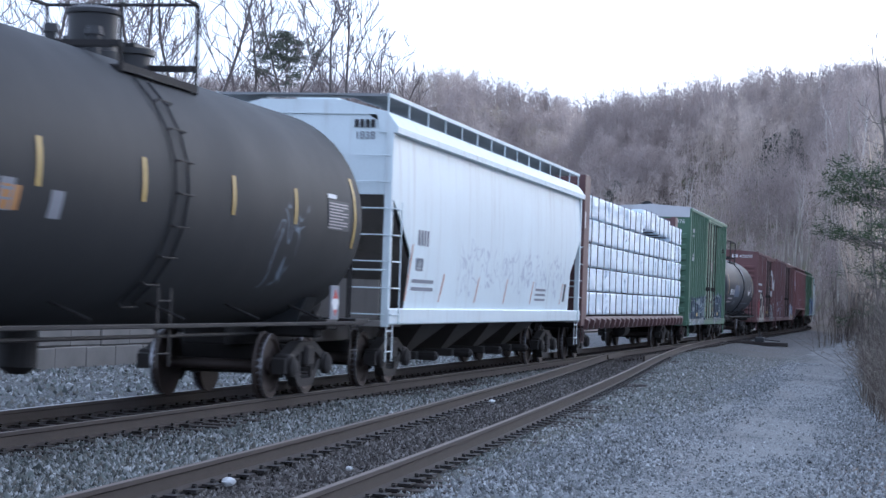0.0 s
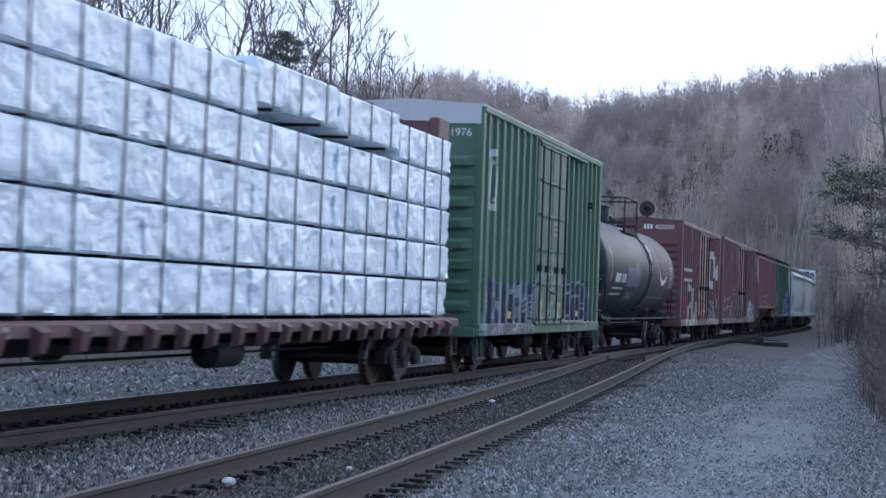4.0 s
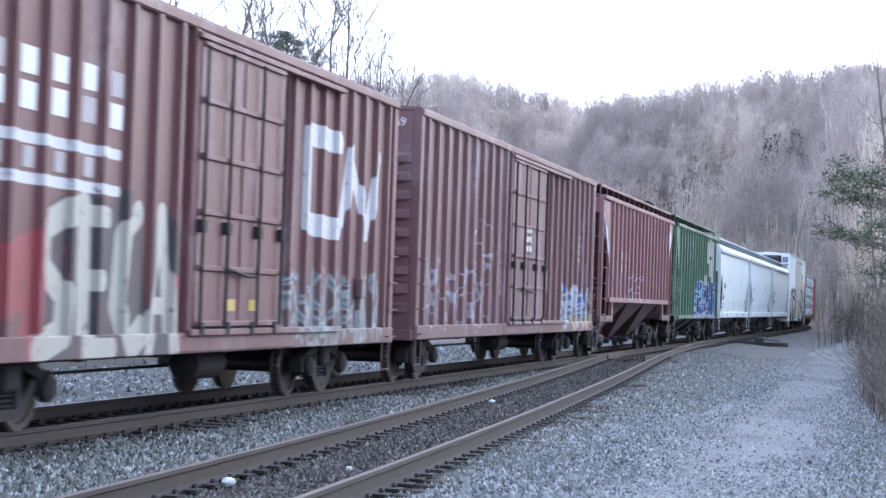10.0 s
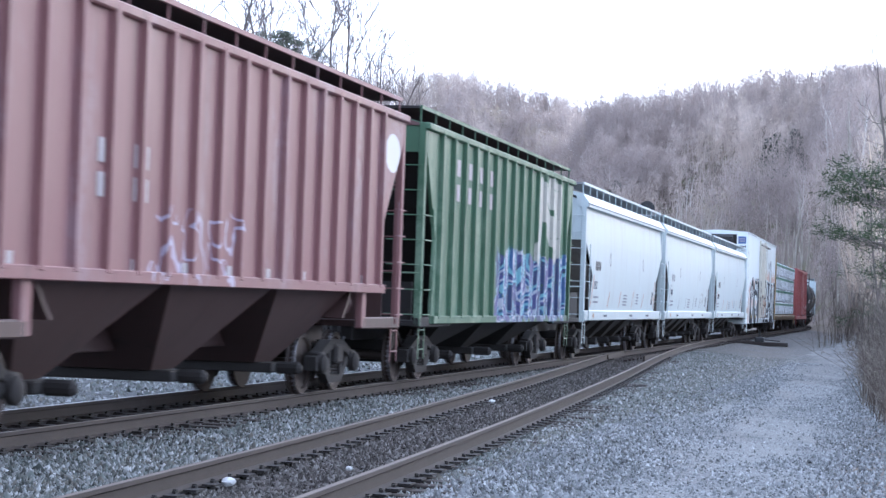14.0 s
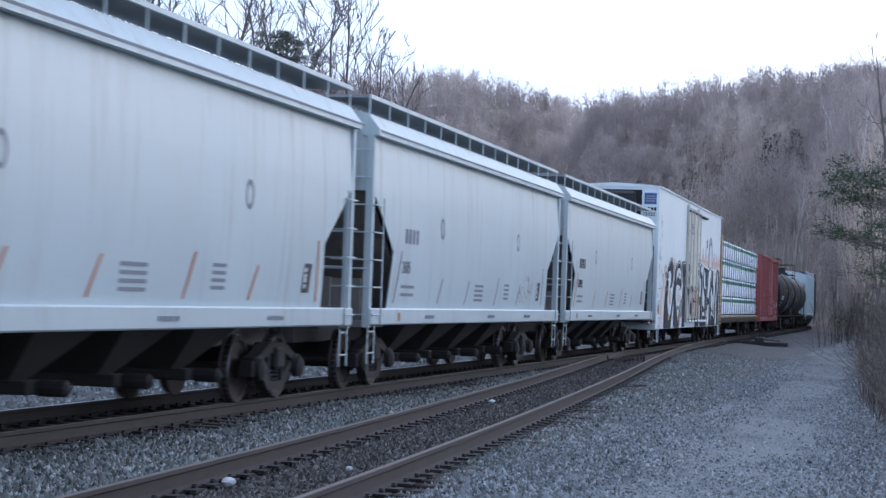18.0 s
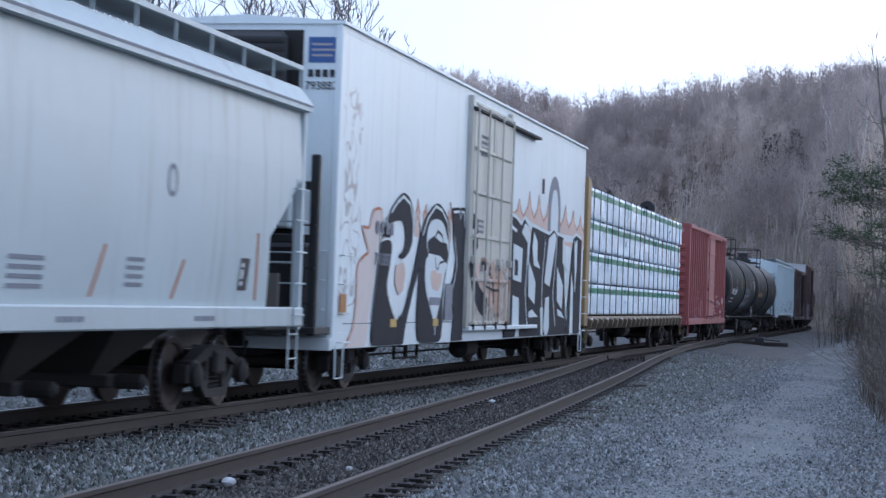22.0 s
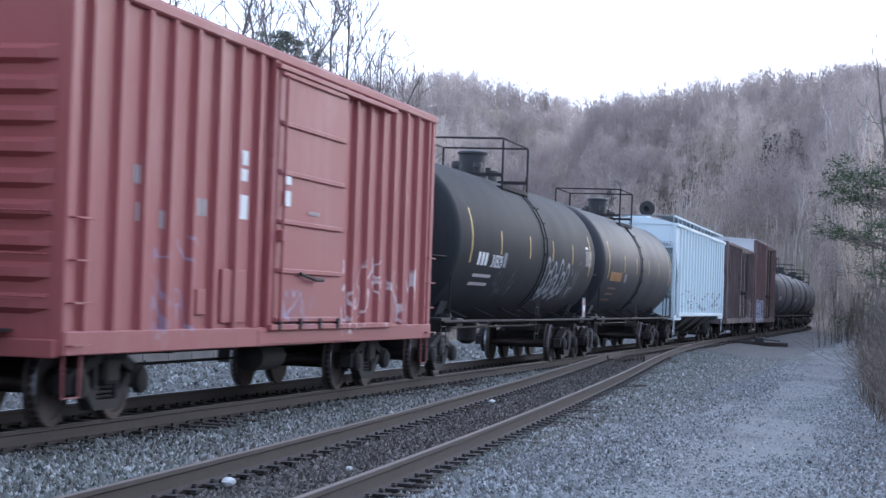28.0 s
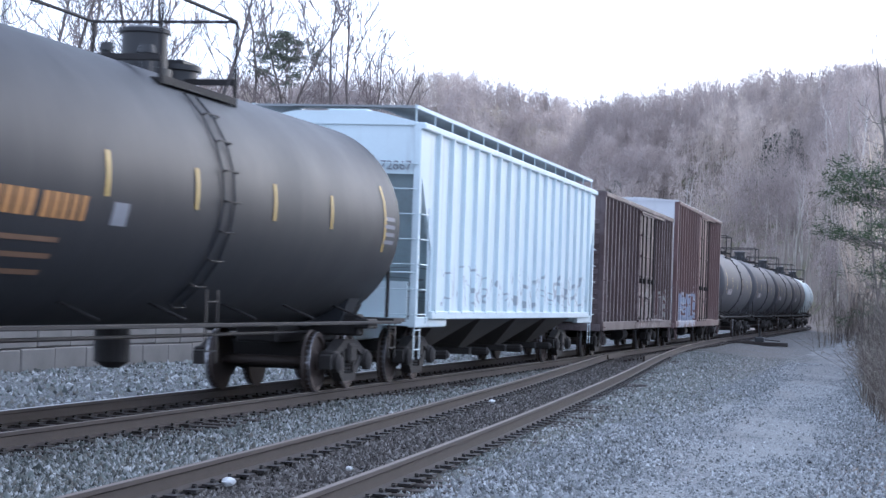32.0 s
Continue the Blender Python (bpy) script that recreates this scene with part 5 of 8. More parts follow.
# ---- covered hoppers ----
def hopper(label, mid, L, H, skin, ribs=0, zs=1.3, bays=4, dark=None, roof=None, cut=(0.05, 3.1, 0.85, 2.35, 0.6), hw=1.53, lip=True, sill=True, walk_rail=True, bay_mat=None, top_mat=None, walk_mat=None):
    car = car_thing("covered_hopper", label, "hopper car", mid, L - 4.2, L / 2 + 0.25)
    h = L / 2
    dark, bay_mat = dark or GRIME, bay_mat or GRIME
    a0, z1, a1, z2, a2 = cut
    zt = H - 0.28 if lip else H
    for s in (-1, 1):
        pr = [(-h + a0, zt), (-h + a0, z1), (-h + a1, z2), (-h + a2, zs), (h - a2, zs), (h - a1, z2), (h - a0, z1), (h - a0, zt)]
        if ribs:
            wall = part("side_wall", Mb().side(pr, s * (hw - 0.06), s * hw), skin, car)
            for i in range(ribs):
                y = -h + a1 + 0.2 + (L - 2 * a1 - 0.4) * i / (ribs - 1)
                part("rib", Mb().add([(s * hw, y - 0.065, z) for z in (zs, zt - 0.02)] + [(s * (hw + 0.075), y - 0.055, z) for z in (zs + 0.06, zt - 0.06)] + [(s * (hw + 0.075), y + 0.055, z) for z in (zs + 0.06, zt - 0.06)] + [(s * hw, y + 0.065, z) for z in (zs, zt - 0.02)],
                                     [(0, 1, 3, 2), (2, 3, 5, 4), (4, 5, 7, 6), (0, 2, 4, 6), (1, 7, 5, 3)]), skin, wall)
            part("top_chord", Mb().box(min(s * (hw - 0.1), s * (hw + 0.07)), max(s * (hw - 0.1), s * (hw + 0.07)), -h, h, H - 0.12, H, 0.02), skin, car)
            part("bottom_chord", Mb().box(min(s * (hw - 0.06), s * (hw + 0.065)), max(s * (hw - 0.06), s * (hw + 0.065)), -h + a2, h - a2, zs - 0.04, zs + 0.1, 0.012), skin, car)
        else:
            # bulged smooth side in strips between a lower and an upper edge
            mb, strips = Mb(), 9
            def edge(z):
                lo, hi = (z1, z2) if z < z1 else (zt, z1)
                if z >= z1:
                    return a0
                if z >= z2:
                    return a0 + (a1 - a0) * (z1 - z) / (z1 - z2)
                return a1 + (a2 - a1) * (z2 - z) / (z2 - zs)
            zz = sorted({zs, z2, z1, zt} | {zs + (zt - zs) * i / strips for i in range(strips + 1)})
            for z in zz:
                u = (z - zs) / (zt - zs)
                x = s * (hw - 0.16 + 0.16 * math.sin(math.pi * (0.18 + 0.62 * u)))
                e = edge(z)
                mb.v += [(x, -h + e, z), (x, h - e, z), (x - s * 0.02, -h + e, z), (x - s * 0.02, h - e, z)]
            n = len(zz)
            for i in range(n - 1):
                o, p = i * 4, i * 4 + 4
                mb.f += [(o, o + 1, p + 1, p), (o + 2, p + 2, p + 3, o + 3), (o, p, p + 2, o + 2), (o + 1, o + 3, p + 3, p + 1)]
            mb.f += [(0, 2, 3, 1), (n * 4 - 4, n * 4 - 3, n * 4 - 1, n * 4 - 2)]
            part("side_wall", mb, skin, car, smooth=True)
        if lip:
            part("roof_chord", Mb().add([(s * x, y, z) for y in (-h, h) for x, z in ((hw - 0.2, H - 0.34), (hw + 0.07, H - 0.34), (hw + 0.07, H - 0.24), (hw - 0.12, H), (hw - 0.3, H))],
                                        [(0, 1, 2, 3, 4), (9, 8, 7, 6, 5), (0, 5, 6, 1), (1, 6, 7, 2), (2, 7, 8, 3), (3, 8, 9, 4), (4, 9, 5, 0)]), top_mat or skin, car)
        if sill:
            part("side_sill", Mb().box(min(s * (hw - 0.12), s * (hw + 0.03)), max(s * (hw - 0.12), s * (hw + 0.03)), -h, h, zs - 0.26, zs, 0.02), skin, car)
        else:
            for e in (-1, 1):
                part("end_side_sill", Mb().box(min(s * (hw - 0.14), s * hw), max(s * (hw - 0.14), s * hw), min(e * h, e * (h - 2.3)), max(e * h, e * (h - 2.3)), 0.98, 1.16, 0.02), dark, car)
                part("sill_tie", Mb().box(min(s * (hw - 0.1), s * hw), max(s * (hw - 0.1), s * hw), e * (h - 2.25) - 0.12, e * (h - 2.25) + 0.12, 1.0, zs + 0.05, 0.01), skin, car)
        for e in (-1, 1):
            y = e * (h - 0.07)
            part("corner_post", Mb().box(min(s * (hw - 0.12), s * hw), max(s * (hw - 0.12), s * hw), y - 0.07, y + 0.07, 1.0, zt, 0.012), skin, car)
            for i in range(5):
                part("grab_iron", rungs(Mb(), s * hw, e * h - e * 0.02, e * h - e * 0.52, [1.2 + 0.42 * i], 0.05), skin, car)
            part("side_rail", Mb().cyl((s * (hw + 0.05), e * (h - 0.52), 1.05), (s * (hw + 0.05), e * (h - 0.52), 3.0), 0.014, 0.014, 6), skin, car)
            part("stirrup", ladder(Mb(), s * (hw - 0.03), e * h - e * 0.06, e * h - e * 0.46, 0.45, 1.1, 2), skin, car)
    for e in (-1, 1):
        y = e * (h - 0.05)
        part("end_wall", Mb().add([(x, y - e * k, z) for k in (0, 0.05) for x, z in ((-hw + 0.05, z1), (hw - 0.05, z1), (hw - 0.05, zt), (0.7, H + 0.18), (-0.7, H + 0.18), (-hw + 0.05, zt))],
                                  [(0, 1, 2, 3, 4, 5), (11, 10, 9, 8, 7, 6)] + [(i, 6 + i, 6 + (i + 1) % 6, (i + 1) % 6) for i in range(6)]), skin, car)
        yi = e * (h - 3.0)
        part("slope_sheet", Mb().add([(-hw + 0.1, y - e * 0.1, z1 + 0.02), (hw - 0.1, y - e * 0.1, z1 + 0.02), (hw - 0.1, yi, 1.15), (-hw + 0.1, yi, 1.15), (-hw + 0.1, y - e * 0.16, z1 + 0.02), (hw - 0.1, y - e * 0.16, z1 + 0.02), (hw - 0.1, yi - e * 0.08, 1.15), (-hw + 0.1, yi - e * 0.08, 1.15)],
                                     [(0, 1, 2, 3), (7, 6, 5, 4), (0, 4, 5, 1), (2, 6, 7, 3), (0, 3, 7, 4), (1, 5, 6, 2)]), dark, car)
        part("end_platform", Mb().box(-hw + 0.1, hw - 0.1, min(e * h, e * (h - 1.3)), max(e * h, e * (h - 1.3)), 1.0, 1.1, 0.01), dark, car)
        part("center_post", Mb().box(-0.1, 0.1, y - 0.05, y + 0.05, 1.1, z1, 0.01), skin, car)
        for i in range(7):
            part("grab_iron", end_rungs(Mb(), e * h - e * 0.02, hw - 0.62, hw - 0.06, [1.2 + 0.42 * i], 0.05), skin, car)
        part("end_rail", Mb().tube([(-hw + 0.05, e * h, 1.9), (hw - 0.05, e * h, 1.9)], 0.016), skin, car)
        part("shear_plate", Mb().box(-1.3, 1.3, min(e * (h - 0.3), e * (h - 0.34)), max(e * (h - 0.3), e * (h - 0.34)), 1.1, 1.75), dark, car)
        part("air_tank", Mb().lathe([(-0.4, 0.05), (-0.34, 0.17), (0.34, 0.17), (0.4, 0.05)], "x", (0.5, e * (h - 0.7), 1.36), 12), dark, car, smooth=True)
    brake_wheel(car, -h, -0.7, 2.15)
    rm = roof or skin
    prof = [(-hw + 0.1, H - 0.05), (-hw + 0.1, H - 0.01), (-0.7, H + 0.17), (0.7, H + 0.17), (hw - 0.1, H - 0.01), (hw - 0.1, H - 0.05)]
    part("roof", Mb().ext(prof, -h + 0.02, h - 0.02), rm, car)
    part("hatch_trough", Mb().box(-0.35, 0.35, -h + 0.8, h - 0.8, H + 0.17, H + 0.3, 0.03), rm, car)
    if walk_rail:
        for s in (-1, 1):
            part("roof_walk", Mb().box(min(s * 0.75, s * 1.42), max(s * 0.75, s * 1.42), -h, h, H + 0.24, H + 0.27), walk_mat or (GRATING if lip else GRIME), car)
            n = 15
            for i in range(n):
                y = -h + 0.05 + (L - 0.1) * i / (n - 1)
                part("walk_bracket", Mb().tube([(s * 1.42, y, H - 0.05), (s * 1.42, y, H + 0.25)], 0.016, 5), top_mat or skin, car)
            part("walk_edge", Mb().box(min(s * 1.41, s * 1.45), max(s * 1.41, s * 1.45), -h, h, H + 0.23, H + 0.29), top_mat or skin, car)
        for e in (-1, 1):
            part("end_walk", Mb().box(-1.42, 1.42, min(e * h, e * (h - 0.5)), max(e * h, e * (h - 0.5)), H + 0.25, H + 0.28), walk_mat or (GRATING if lip else GRIME), car)
    # discharge bays between the trucks
    span = L - (7.2 if sill else 4.6)
    for i in range(bays):
        y0 = -span / 2 + span * i / bays + 0.06
        y1 = -span / 2 + span * (i + 1) / bays - 0.06
        ym = (y0 + y1) / 2
        vs = [(x, y, z) for (xx, zz, f) in ((hw - 0.1, zs + 0.02, 1.0), (0.62, 0.5, 0.2)) for x in (-xx, xx) for y, z in ((ym - (y1 - y0) / 2 * f, zz), (ym + (y1 - y0) / 2 * f, zz))]
        part("discharge_bay", Mb().add(vs, [(0, 1, 3, 2), (4, 6, 7, 5), (0, 4, 5, 1), (2, 3, 7, 6), (0, 2, 6, 4), (1, 5, 7, 3)]), bay_mat, car)
        part("gate", Mb().box(-0.85, 0.85, ym - 0.3, ym + 0.3, 0.36, 0.5, 0.02).lathe([(0.85, 0.09), (1.15, 0.09), (1.2, 0.04)], "x", (0, ym, 0.43), 10).lathe([(-1.2, 0.04), (-1.15, 0.09), (-0.85, 0.09)], "x", (0, ym, 0.43), 10), TRUCK, car)
    part("center_sill", Mb().box(-0.3, 0.3, -h + 0.2, h - 0.2, 0.72, 1.0, 0.02), dark, car)
    return car


# ---- tank cars ----
TANKS = {}


def tank_car(label, mid, L, skin, R=1.6, cz=2.6, ink=WHITE_INK, seams=False, dome=0.0, climb=0.75, guard=(-1.35, 1.4), strips=(-7.2, -4.3, -1.4, 1.6, 4.4, 7.2)):
    car = car_thing("tank_car", label, "tank car", mid, L - 4.0, L / 2 + 0.35)
    TANKS[car] = (R, cz)
    h = L / 2 - 0.55
    prof = [(-h, 0.05)] + [(-h + 0.62 * (1 - math.cos(a)), R * math.sin(a)) for a in [math.pi / 2 * i / 9 for i in range(1, 10)]]
    prof += [(-p, r) for p, r in reversed(prof)]
    shell = part("tank_shell", Mb().lathe(prof, "y", (0, 0, cz), 48), skin, car, smooth=True)
    for y in ((-h + 0.62, -h / 3, h / 3, h - 0.62) if seams else ()):
        part("weld_seam", Mb().lathe([(-0.03, R - 0.004), (-0.015, R + 0.006), (0.015, R + 0.006), (0.03, R - 0.004)], "y", (0, y, cz), 48), skin, shell, smooth=True)
    for s in (-1, 1):
        part("running_board", Mb().box(min(s * 1.42, s * 1.5), max(s * 1.42, s * 1.5), -L / 2 + 0.4, L / 2 - 0.4, 1.05, 1.10, 0.01), TRUCK, car)
        for i in range(6):
            y = -L / 2 + 2.6 + (L - 5.2) * i / 5
            part("board_bracket", Mb().cyl((s * 1.42, y, 1.14), (s * 0.92, y, cz - R * 0.79), 0.02, 0.02, 6), GRIME, car)
        for e in (-1, 1):
            y = e * (L / 2 - 2.0)
            part("saddle", Mb().add([(s * 0.25, y - 0.35, 0.95), (s * 0.25, y + 0.35, 0.95), (s * 1.12, y - 0.3, cz - 1.16), (s * 1.12, y + 0.3, cz - 1.16), (s * 0.98, y - 0.3, 1.08), (s * 0.98, y + 0.3, 1.08)],
                                    [(0, 1, 3, 2), (0, 4, 5, 1), (2, 3, 5, 4), (0, 2, 4), (1, 5, 3)]), skin, car)
            part("end_handrail", Mb().tube([(s * 1.42, e * (L / 2 - 1.15), 1.15), (s * 1.42, e * (L / 2 - 1.15), 2.15), (s * 1.38, e * (L / 2 - 0.95), 2.25), (s * 1.2, e * (L / 2 - 0.2), 2.25), (s * 1.2, e * (L / 2 - 0.2), 1.15)], 0.02), GRIME, car)
            part("stirrup", ladder(Mb(), s * 1.42, e * (L / 2 - 0.5), e * (L / 2 - 0.92), 0.5, 1.14, 2), GRIME, car)
            part("jack_pad", Mb().box(min(s * 1.2, s * 1.44), max(s * 1.2, s * 1.44), y - 0.28, y + 0.28, 0.98, 1.13, 0.02), GRIME, car)
        # side ladder and top platform
        g0, g1 = guard
        arc = [(s * math.cos(a), math.sin(a)) for a in [radians(-52 + 12.5 * i) for i in range(9)]]
        for yy in (climb - 0.2, climb + 0.2):
            part("ladder_rail", Mb().tube([((R + 0.03) * x, yy, cz + (R + 0.03) * z) for x, z in arc], 0.014, 5), skin, car)
        for x, z in arc:
            q = R + 0.09
            part("ladder_rung", Mb().tube([((q - 0.07) * x, climb - 0.22, cz + (q - 0.07) * z), (q * x, climb - 0.22, cz + q * z), (q * x, climb + 0.22, cz + q * z), ((q - 0.07) * x, climb + 0.22, cz + (q - 0.07) * z)], 0.013, 5), GRIME, car)
        part("ladder_foot", ladder(Mb(), s * 1.46, climb - 0.2, climb + 0.2, 0.62, 1.5, 3), GRIME, car)
        zt = cz + R
        part("top_platform", Mb().box(min(s * 0.55, s * 1.0), max(s * 0.55, s * 1.0), g0, g1, zt - 0.3, zt - 0.25, 0.01), GRIME, car)
        part("platform_edge", Mb().box(min(s * 0.99, s * 1.02), max(s * 0.99, s * 1.02), g0, g1, zt - 0.32, zt - 0.23), TRUCK, car)
        part("platform_rail", Mb().tube([(s * 0.99, g0, zt - 0.34), (s * 0.99, g0, zt + 0.70), (s * 0.99, g0 + 0.06, zt + 0.76), (s * 0.99, g1 - 0.06, zt + 0.76), (s * 0.99, g1, zt + 0.70), (s * 0.99, g1, zt - 0.34)], 0.026), GRIME, car)
        part("rail_brace", Mb().tube([(s * 0.99, g1, zt + 0.2), (s * 0.99, g1 - 0.5, zt - 0.27)], 0.014, 5), GRIME, car)
        for n_, y in enumerate(strips):
            rf = Mb()
            long_ = 2.2 if n_ in (0, len(strips) - 1) else 1.0
            for j in range(4):
                a0, a1 = radians(-7 * long_ + 4.2 * long_ * j), radians(-7 * long_ + 4.2 * long_ * (j + 1))
                vs = [(s * (R + 0.012) * math.cos(a), yy, cz + (R + 0.012) * math.sin(a)) for a in (a0, a1) for yy in (y - 0.05, y + 0.05)]
                rf.add(vs, [(0, 1, 3, 2)])
            part("reflector_strip", rf, YELLOW_INK, car, "yellow reflective strip")
    for e in guard:
        part("cross_rail", Mb().tube([(-0.99, e, cz + R + 0.76), (0.99, e, cz + R + 0.76)], 0.022), GRIME, car)
        part("platform_tie", Mb().box(-1.0, 1.0, e - 0.06, e + 0.06, cz + R - 0.06, cz + R + 0.01), GRIME, car)
    part("dome_housing", Mb().lathe([(-0.15, 0.36), (0.06, 0.36), (0.07, 0.3), (0.50, 0.3), (0.51, 0.335), (0.56, 0.335), (0.6, 0.22), (0.61, 0.05)], "z", (0, dome, cz + R), 24), BLACK, car, smooth=True)
    part("manway", Mb().lathe([(-0.15, 0.3), (0.14, 0.3), (0.15, 0.35), (0.22, 0.35), (0.25, 0.05)], "z", (0.1, 0.85 + dome, cz + R - 0.02), 18).box(-0.1, 0.3, 0.6 + dome, 1.15 + dome, cz + R + 0.2, cz + R + 0.26, 0.01), BLACK, car, smooth=True)
    for vy, vx in ((-0.55, 0.25), (-0.75, -0.2), (0.35, -0.45)):
        part("valve", Mb().cyl((vx, vy + dome, cz + R - 0.1), (vx, vy + dome, cz + R + 0.2), 0.08, 0.08, 10).cyl((vx, vy + dome, cz + R + 0.2), (vx, vy + dome, cz + R + 0.3), 0.11, 0.09, 10), BLACK, car)
    for e in (-1, 1):
        part("stub_sill", Mb().box(-0.32, 0.32, min(e * (L / 2 - 3.4), e * (L / 2 - 0.1)), max(e * (L / 2 - 3.4), e * (L / 2 - 0.1)), 0.74, 1.12, 0.03), GRIME, car)
        part("end_platform", Mb().box(-1.5, 1.5, min(e * (L / 2 - 0.15), e * (L / 2 - 0.95)), max(e * (L / 2 - 0.15), e * (L / 2 - 0.95)), 1.08, 1.14, 0.01), GRIME, car)
        part("head_brace", Mb().box(-1.25, 1.25, e * (L / 2 - 2.0) - 0.16, e * (L / 2 - 2.0) + 0.16, 0.86, 1.2, 0.03), GRIME, car)
    part("bottom_outlet", Mb().lathe([(-0.5, 0.1), (-0.42, 0.22), (0, 0.22)], "z", (0, 0, cz - R), 16), GRIME, car)
    part("air_reservoir", Mb().lathe([(-0.5, 0.05), (-0.42, 0.19), (0.42, 0.19), (0.5, 0.05)], "x", (0.35, L / 2 - 0.6, 1.36), 14), GRIME, car, smooth=True)
    part("brake_pipe", Mb().tube([(0.5, -L / 2 + 2, 0.9), (0.5, L / 2 - 2, 0.9)], 0.025), GRIME, car)
    brake_wheel(car, L / 2 - 0.35, -0.6, 1.75)
    return car


# ---- loaded centre-beam flat cars ----
LOADS = []
STRAP = plain("grey_strap", (0.11, 0.12, 0.13), 0.6, 0, 0.2, 9, 0.02)


def lumber_car(label, mid, L, skin, wrap, layers, top_z, bundle_label, bundles=6, bulk=4.65, odd=(), thick=0.3, edge=None):
    car = car_thing("lumber_flat_car", label, "flat car", mid, L - 5.2, L / 2 + 0.25)
    h = L / 2
    edge = edge or skin
    part("deck", Mb().box(-1.45, 1.45, -h, h, 1.0, 1.14, 0.01), skin, car)
    for s in (-1, 1):
        part("side_sill", Mb().box(min(s * 1.38, s * 1.5), max(s * 1.38, s * 1.5), -h, h, 0.97, 1.12, 0.015), edge, car)
        for i in range(int(L / 0.98)):
            y = -h + 0.7 + i * 0.98
            part("strap_winch", Mb().add([(s * 1.5, y - 0.16, 1.1), (s * 1.5, y + 0.16, 1.1), (s * 1.46, y + 0.1, 0.8), (s * 1.46, y - 0.1, 0.8), (s * 1.6, y - 0.12, 1.04), (s * 1.6, y + 0.12, 1.04), (s * 1.56, y + 0.07, 0.84), (s * 1.56, y - 0.07, 0.84)],
                                         [(0, 1, 2, 3), (4, 7, 6, 5), (0, 4, 5, 1), (1, 5, 6, 2), (2, 6, 7, 3), (3, 7, 4, 0)]), edge, car)
        for e in (-1, 1):
            part("stirrup", stirrup(Mb(), s * 1.48, e * h - e * 0.08, e * h - e * 0.5, 0.48, 1.0), skin, car)
    for e in (-1, 1):
        y0, y1 = sorted((e * h, e * (h - thick)))
        wb = 0.0 if e < 0 else 0.3
        bh = part("bulkhead", Mb().box(-1.45 + wb, 1.45 - wb, y0 + 0.1, y1 - 0.02, 1.1, bulk - 0.05), skin, car)
        for s in (-1, 1):
            part("bulkhead_post", Mb().box(min(s * (1.32 - wb), s * (1.5 - wb)), max(s * (1.32 - wb), s * (1.5 - wb)), y0 - 0.02, y1 + 0.02, 0.9, bulk, 0.02), skin, bh)
            part("bulkhead_post", Mb().box(min(s * 0.35, s * 0.5), max(s * 0.35, s * 0.5), y0, y1, 1.0, bulk - 0.03, 0.02), skin, bh)
        for i in range(5):
            z = 1.6 + i * (bulk - 1.75) / 4.1
            part("bulkhead_bar", Mb().box(-1.4 + wb, 1.4 - wb, y0, y1 - 0.1, z - 0.05, z + 0.05, 0.01), skin, bh)
        for i in range(8):
            part("grab_iron", end_rungs(Mb(), e * h + e * 0.02, 0.85, 1.3, [1.2 + 0.4 * i]), skin, car)
    part("center_beam", Mb().box(-0.12, 0.12, -h + thick, h - thick, bulk - 0.22, bulk - 0.02, 0.02), skin, car)
    n = int(L / 1.9)
    for i in range(n):
        y = -h + 1.0 + (L - 2.0) * i / (n - 1)
        part("center_post", Mb().box(-0.06, 0.06, y - 0.07, y + 0.07, 1.14, bulk - 0.2), skin, car)
    underframe(car, L, 1.0, GRIME, 0.3)
    brake_wheel(car, -h, -0.8, 2.0)
    # wrapped bundles, a thing each, stacked on both sides of the beam
    r = random.Random(int(mid * 7) + 3)
    y0, y1 = -h + thick + 0.1, h - thick - 0.1
    lz = (top_z - 1.19) / layers
    for s in (-1, 1):
        for k in range(layers):
            y = y0
            for j in range(bundles):
                ln = (y1 - y0) / bundles
                dz = odd[j] if j < len(odd) else 0.0
                w = 1.30 + r.uniform(-0.02, 0.02)
                x0, x1 = (0.14, 0.14 + w) if s > 0 else (-0.14 - w, -0.14)
                b_ob = thing("lumber_bundle", bundle_label, "lumber bundle", "wrapped bundles on a flat car")
                yc, zc = y + ln / 2, 1.19 + lz * k + dz * (k == layers - 1)
                hl, hh = ln / 2 - 0.02, lz - 0.04
                seg, mb = 24, Mb()
                # film pulled in at the straps and folded between them: rings along the bundle
                ring = ((0.0, 0.03), (0.03, 0.0), (w - 0.03, 0.0), (w, 0.03), (w, hh * 0.16), (w, hh * 0.3), (w, hh * 0.44), (w, hh * 0.58), (w, hh * 0.72), (w, hh * 0.86), (w, hh - 0.04), (w - 0.04, hh), (0.04, hh), (0.0, hh - 0.04))
                m, off = len(ring), r.uniform(0, 90)
                for i in range(seg + 1):
                    yy = -hl + 2 * hl * i / seg
                    puff = abs(math.sin(3 * math.pi * i / seg + math.pi / 2)) ** 0.5
                    for ax, az in ring:
                        q = r.uniform(-0.006, 0.006)
                        if ax == w:
                            lean_ = noise.noise((off, yy * 0.7, az))
                            fold = noise.noise((off + 9, (yy + az * (0.9 + lean_)) * 4.5, az * 1.3))
                            q += 0.014 * puff + 0.10 * (0.35 - abs(fold)) * (0.3 + 0.7 * puff) - 0.02
                        mb.v.append((x0 + ax + q if s > 0 else x1 - ax - q, yy + (0 if 0 < i < seg else q * 0.4), az + (q * 0.3 if az > 0.1 else 0)))
                for i in range(seg):
                    mb.f += [(i * m + a, i * m + (a + 1) % m, (i + 1) * m + (a + 1) % m, (i + 1) * m + a) for a in range(m)]
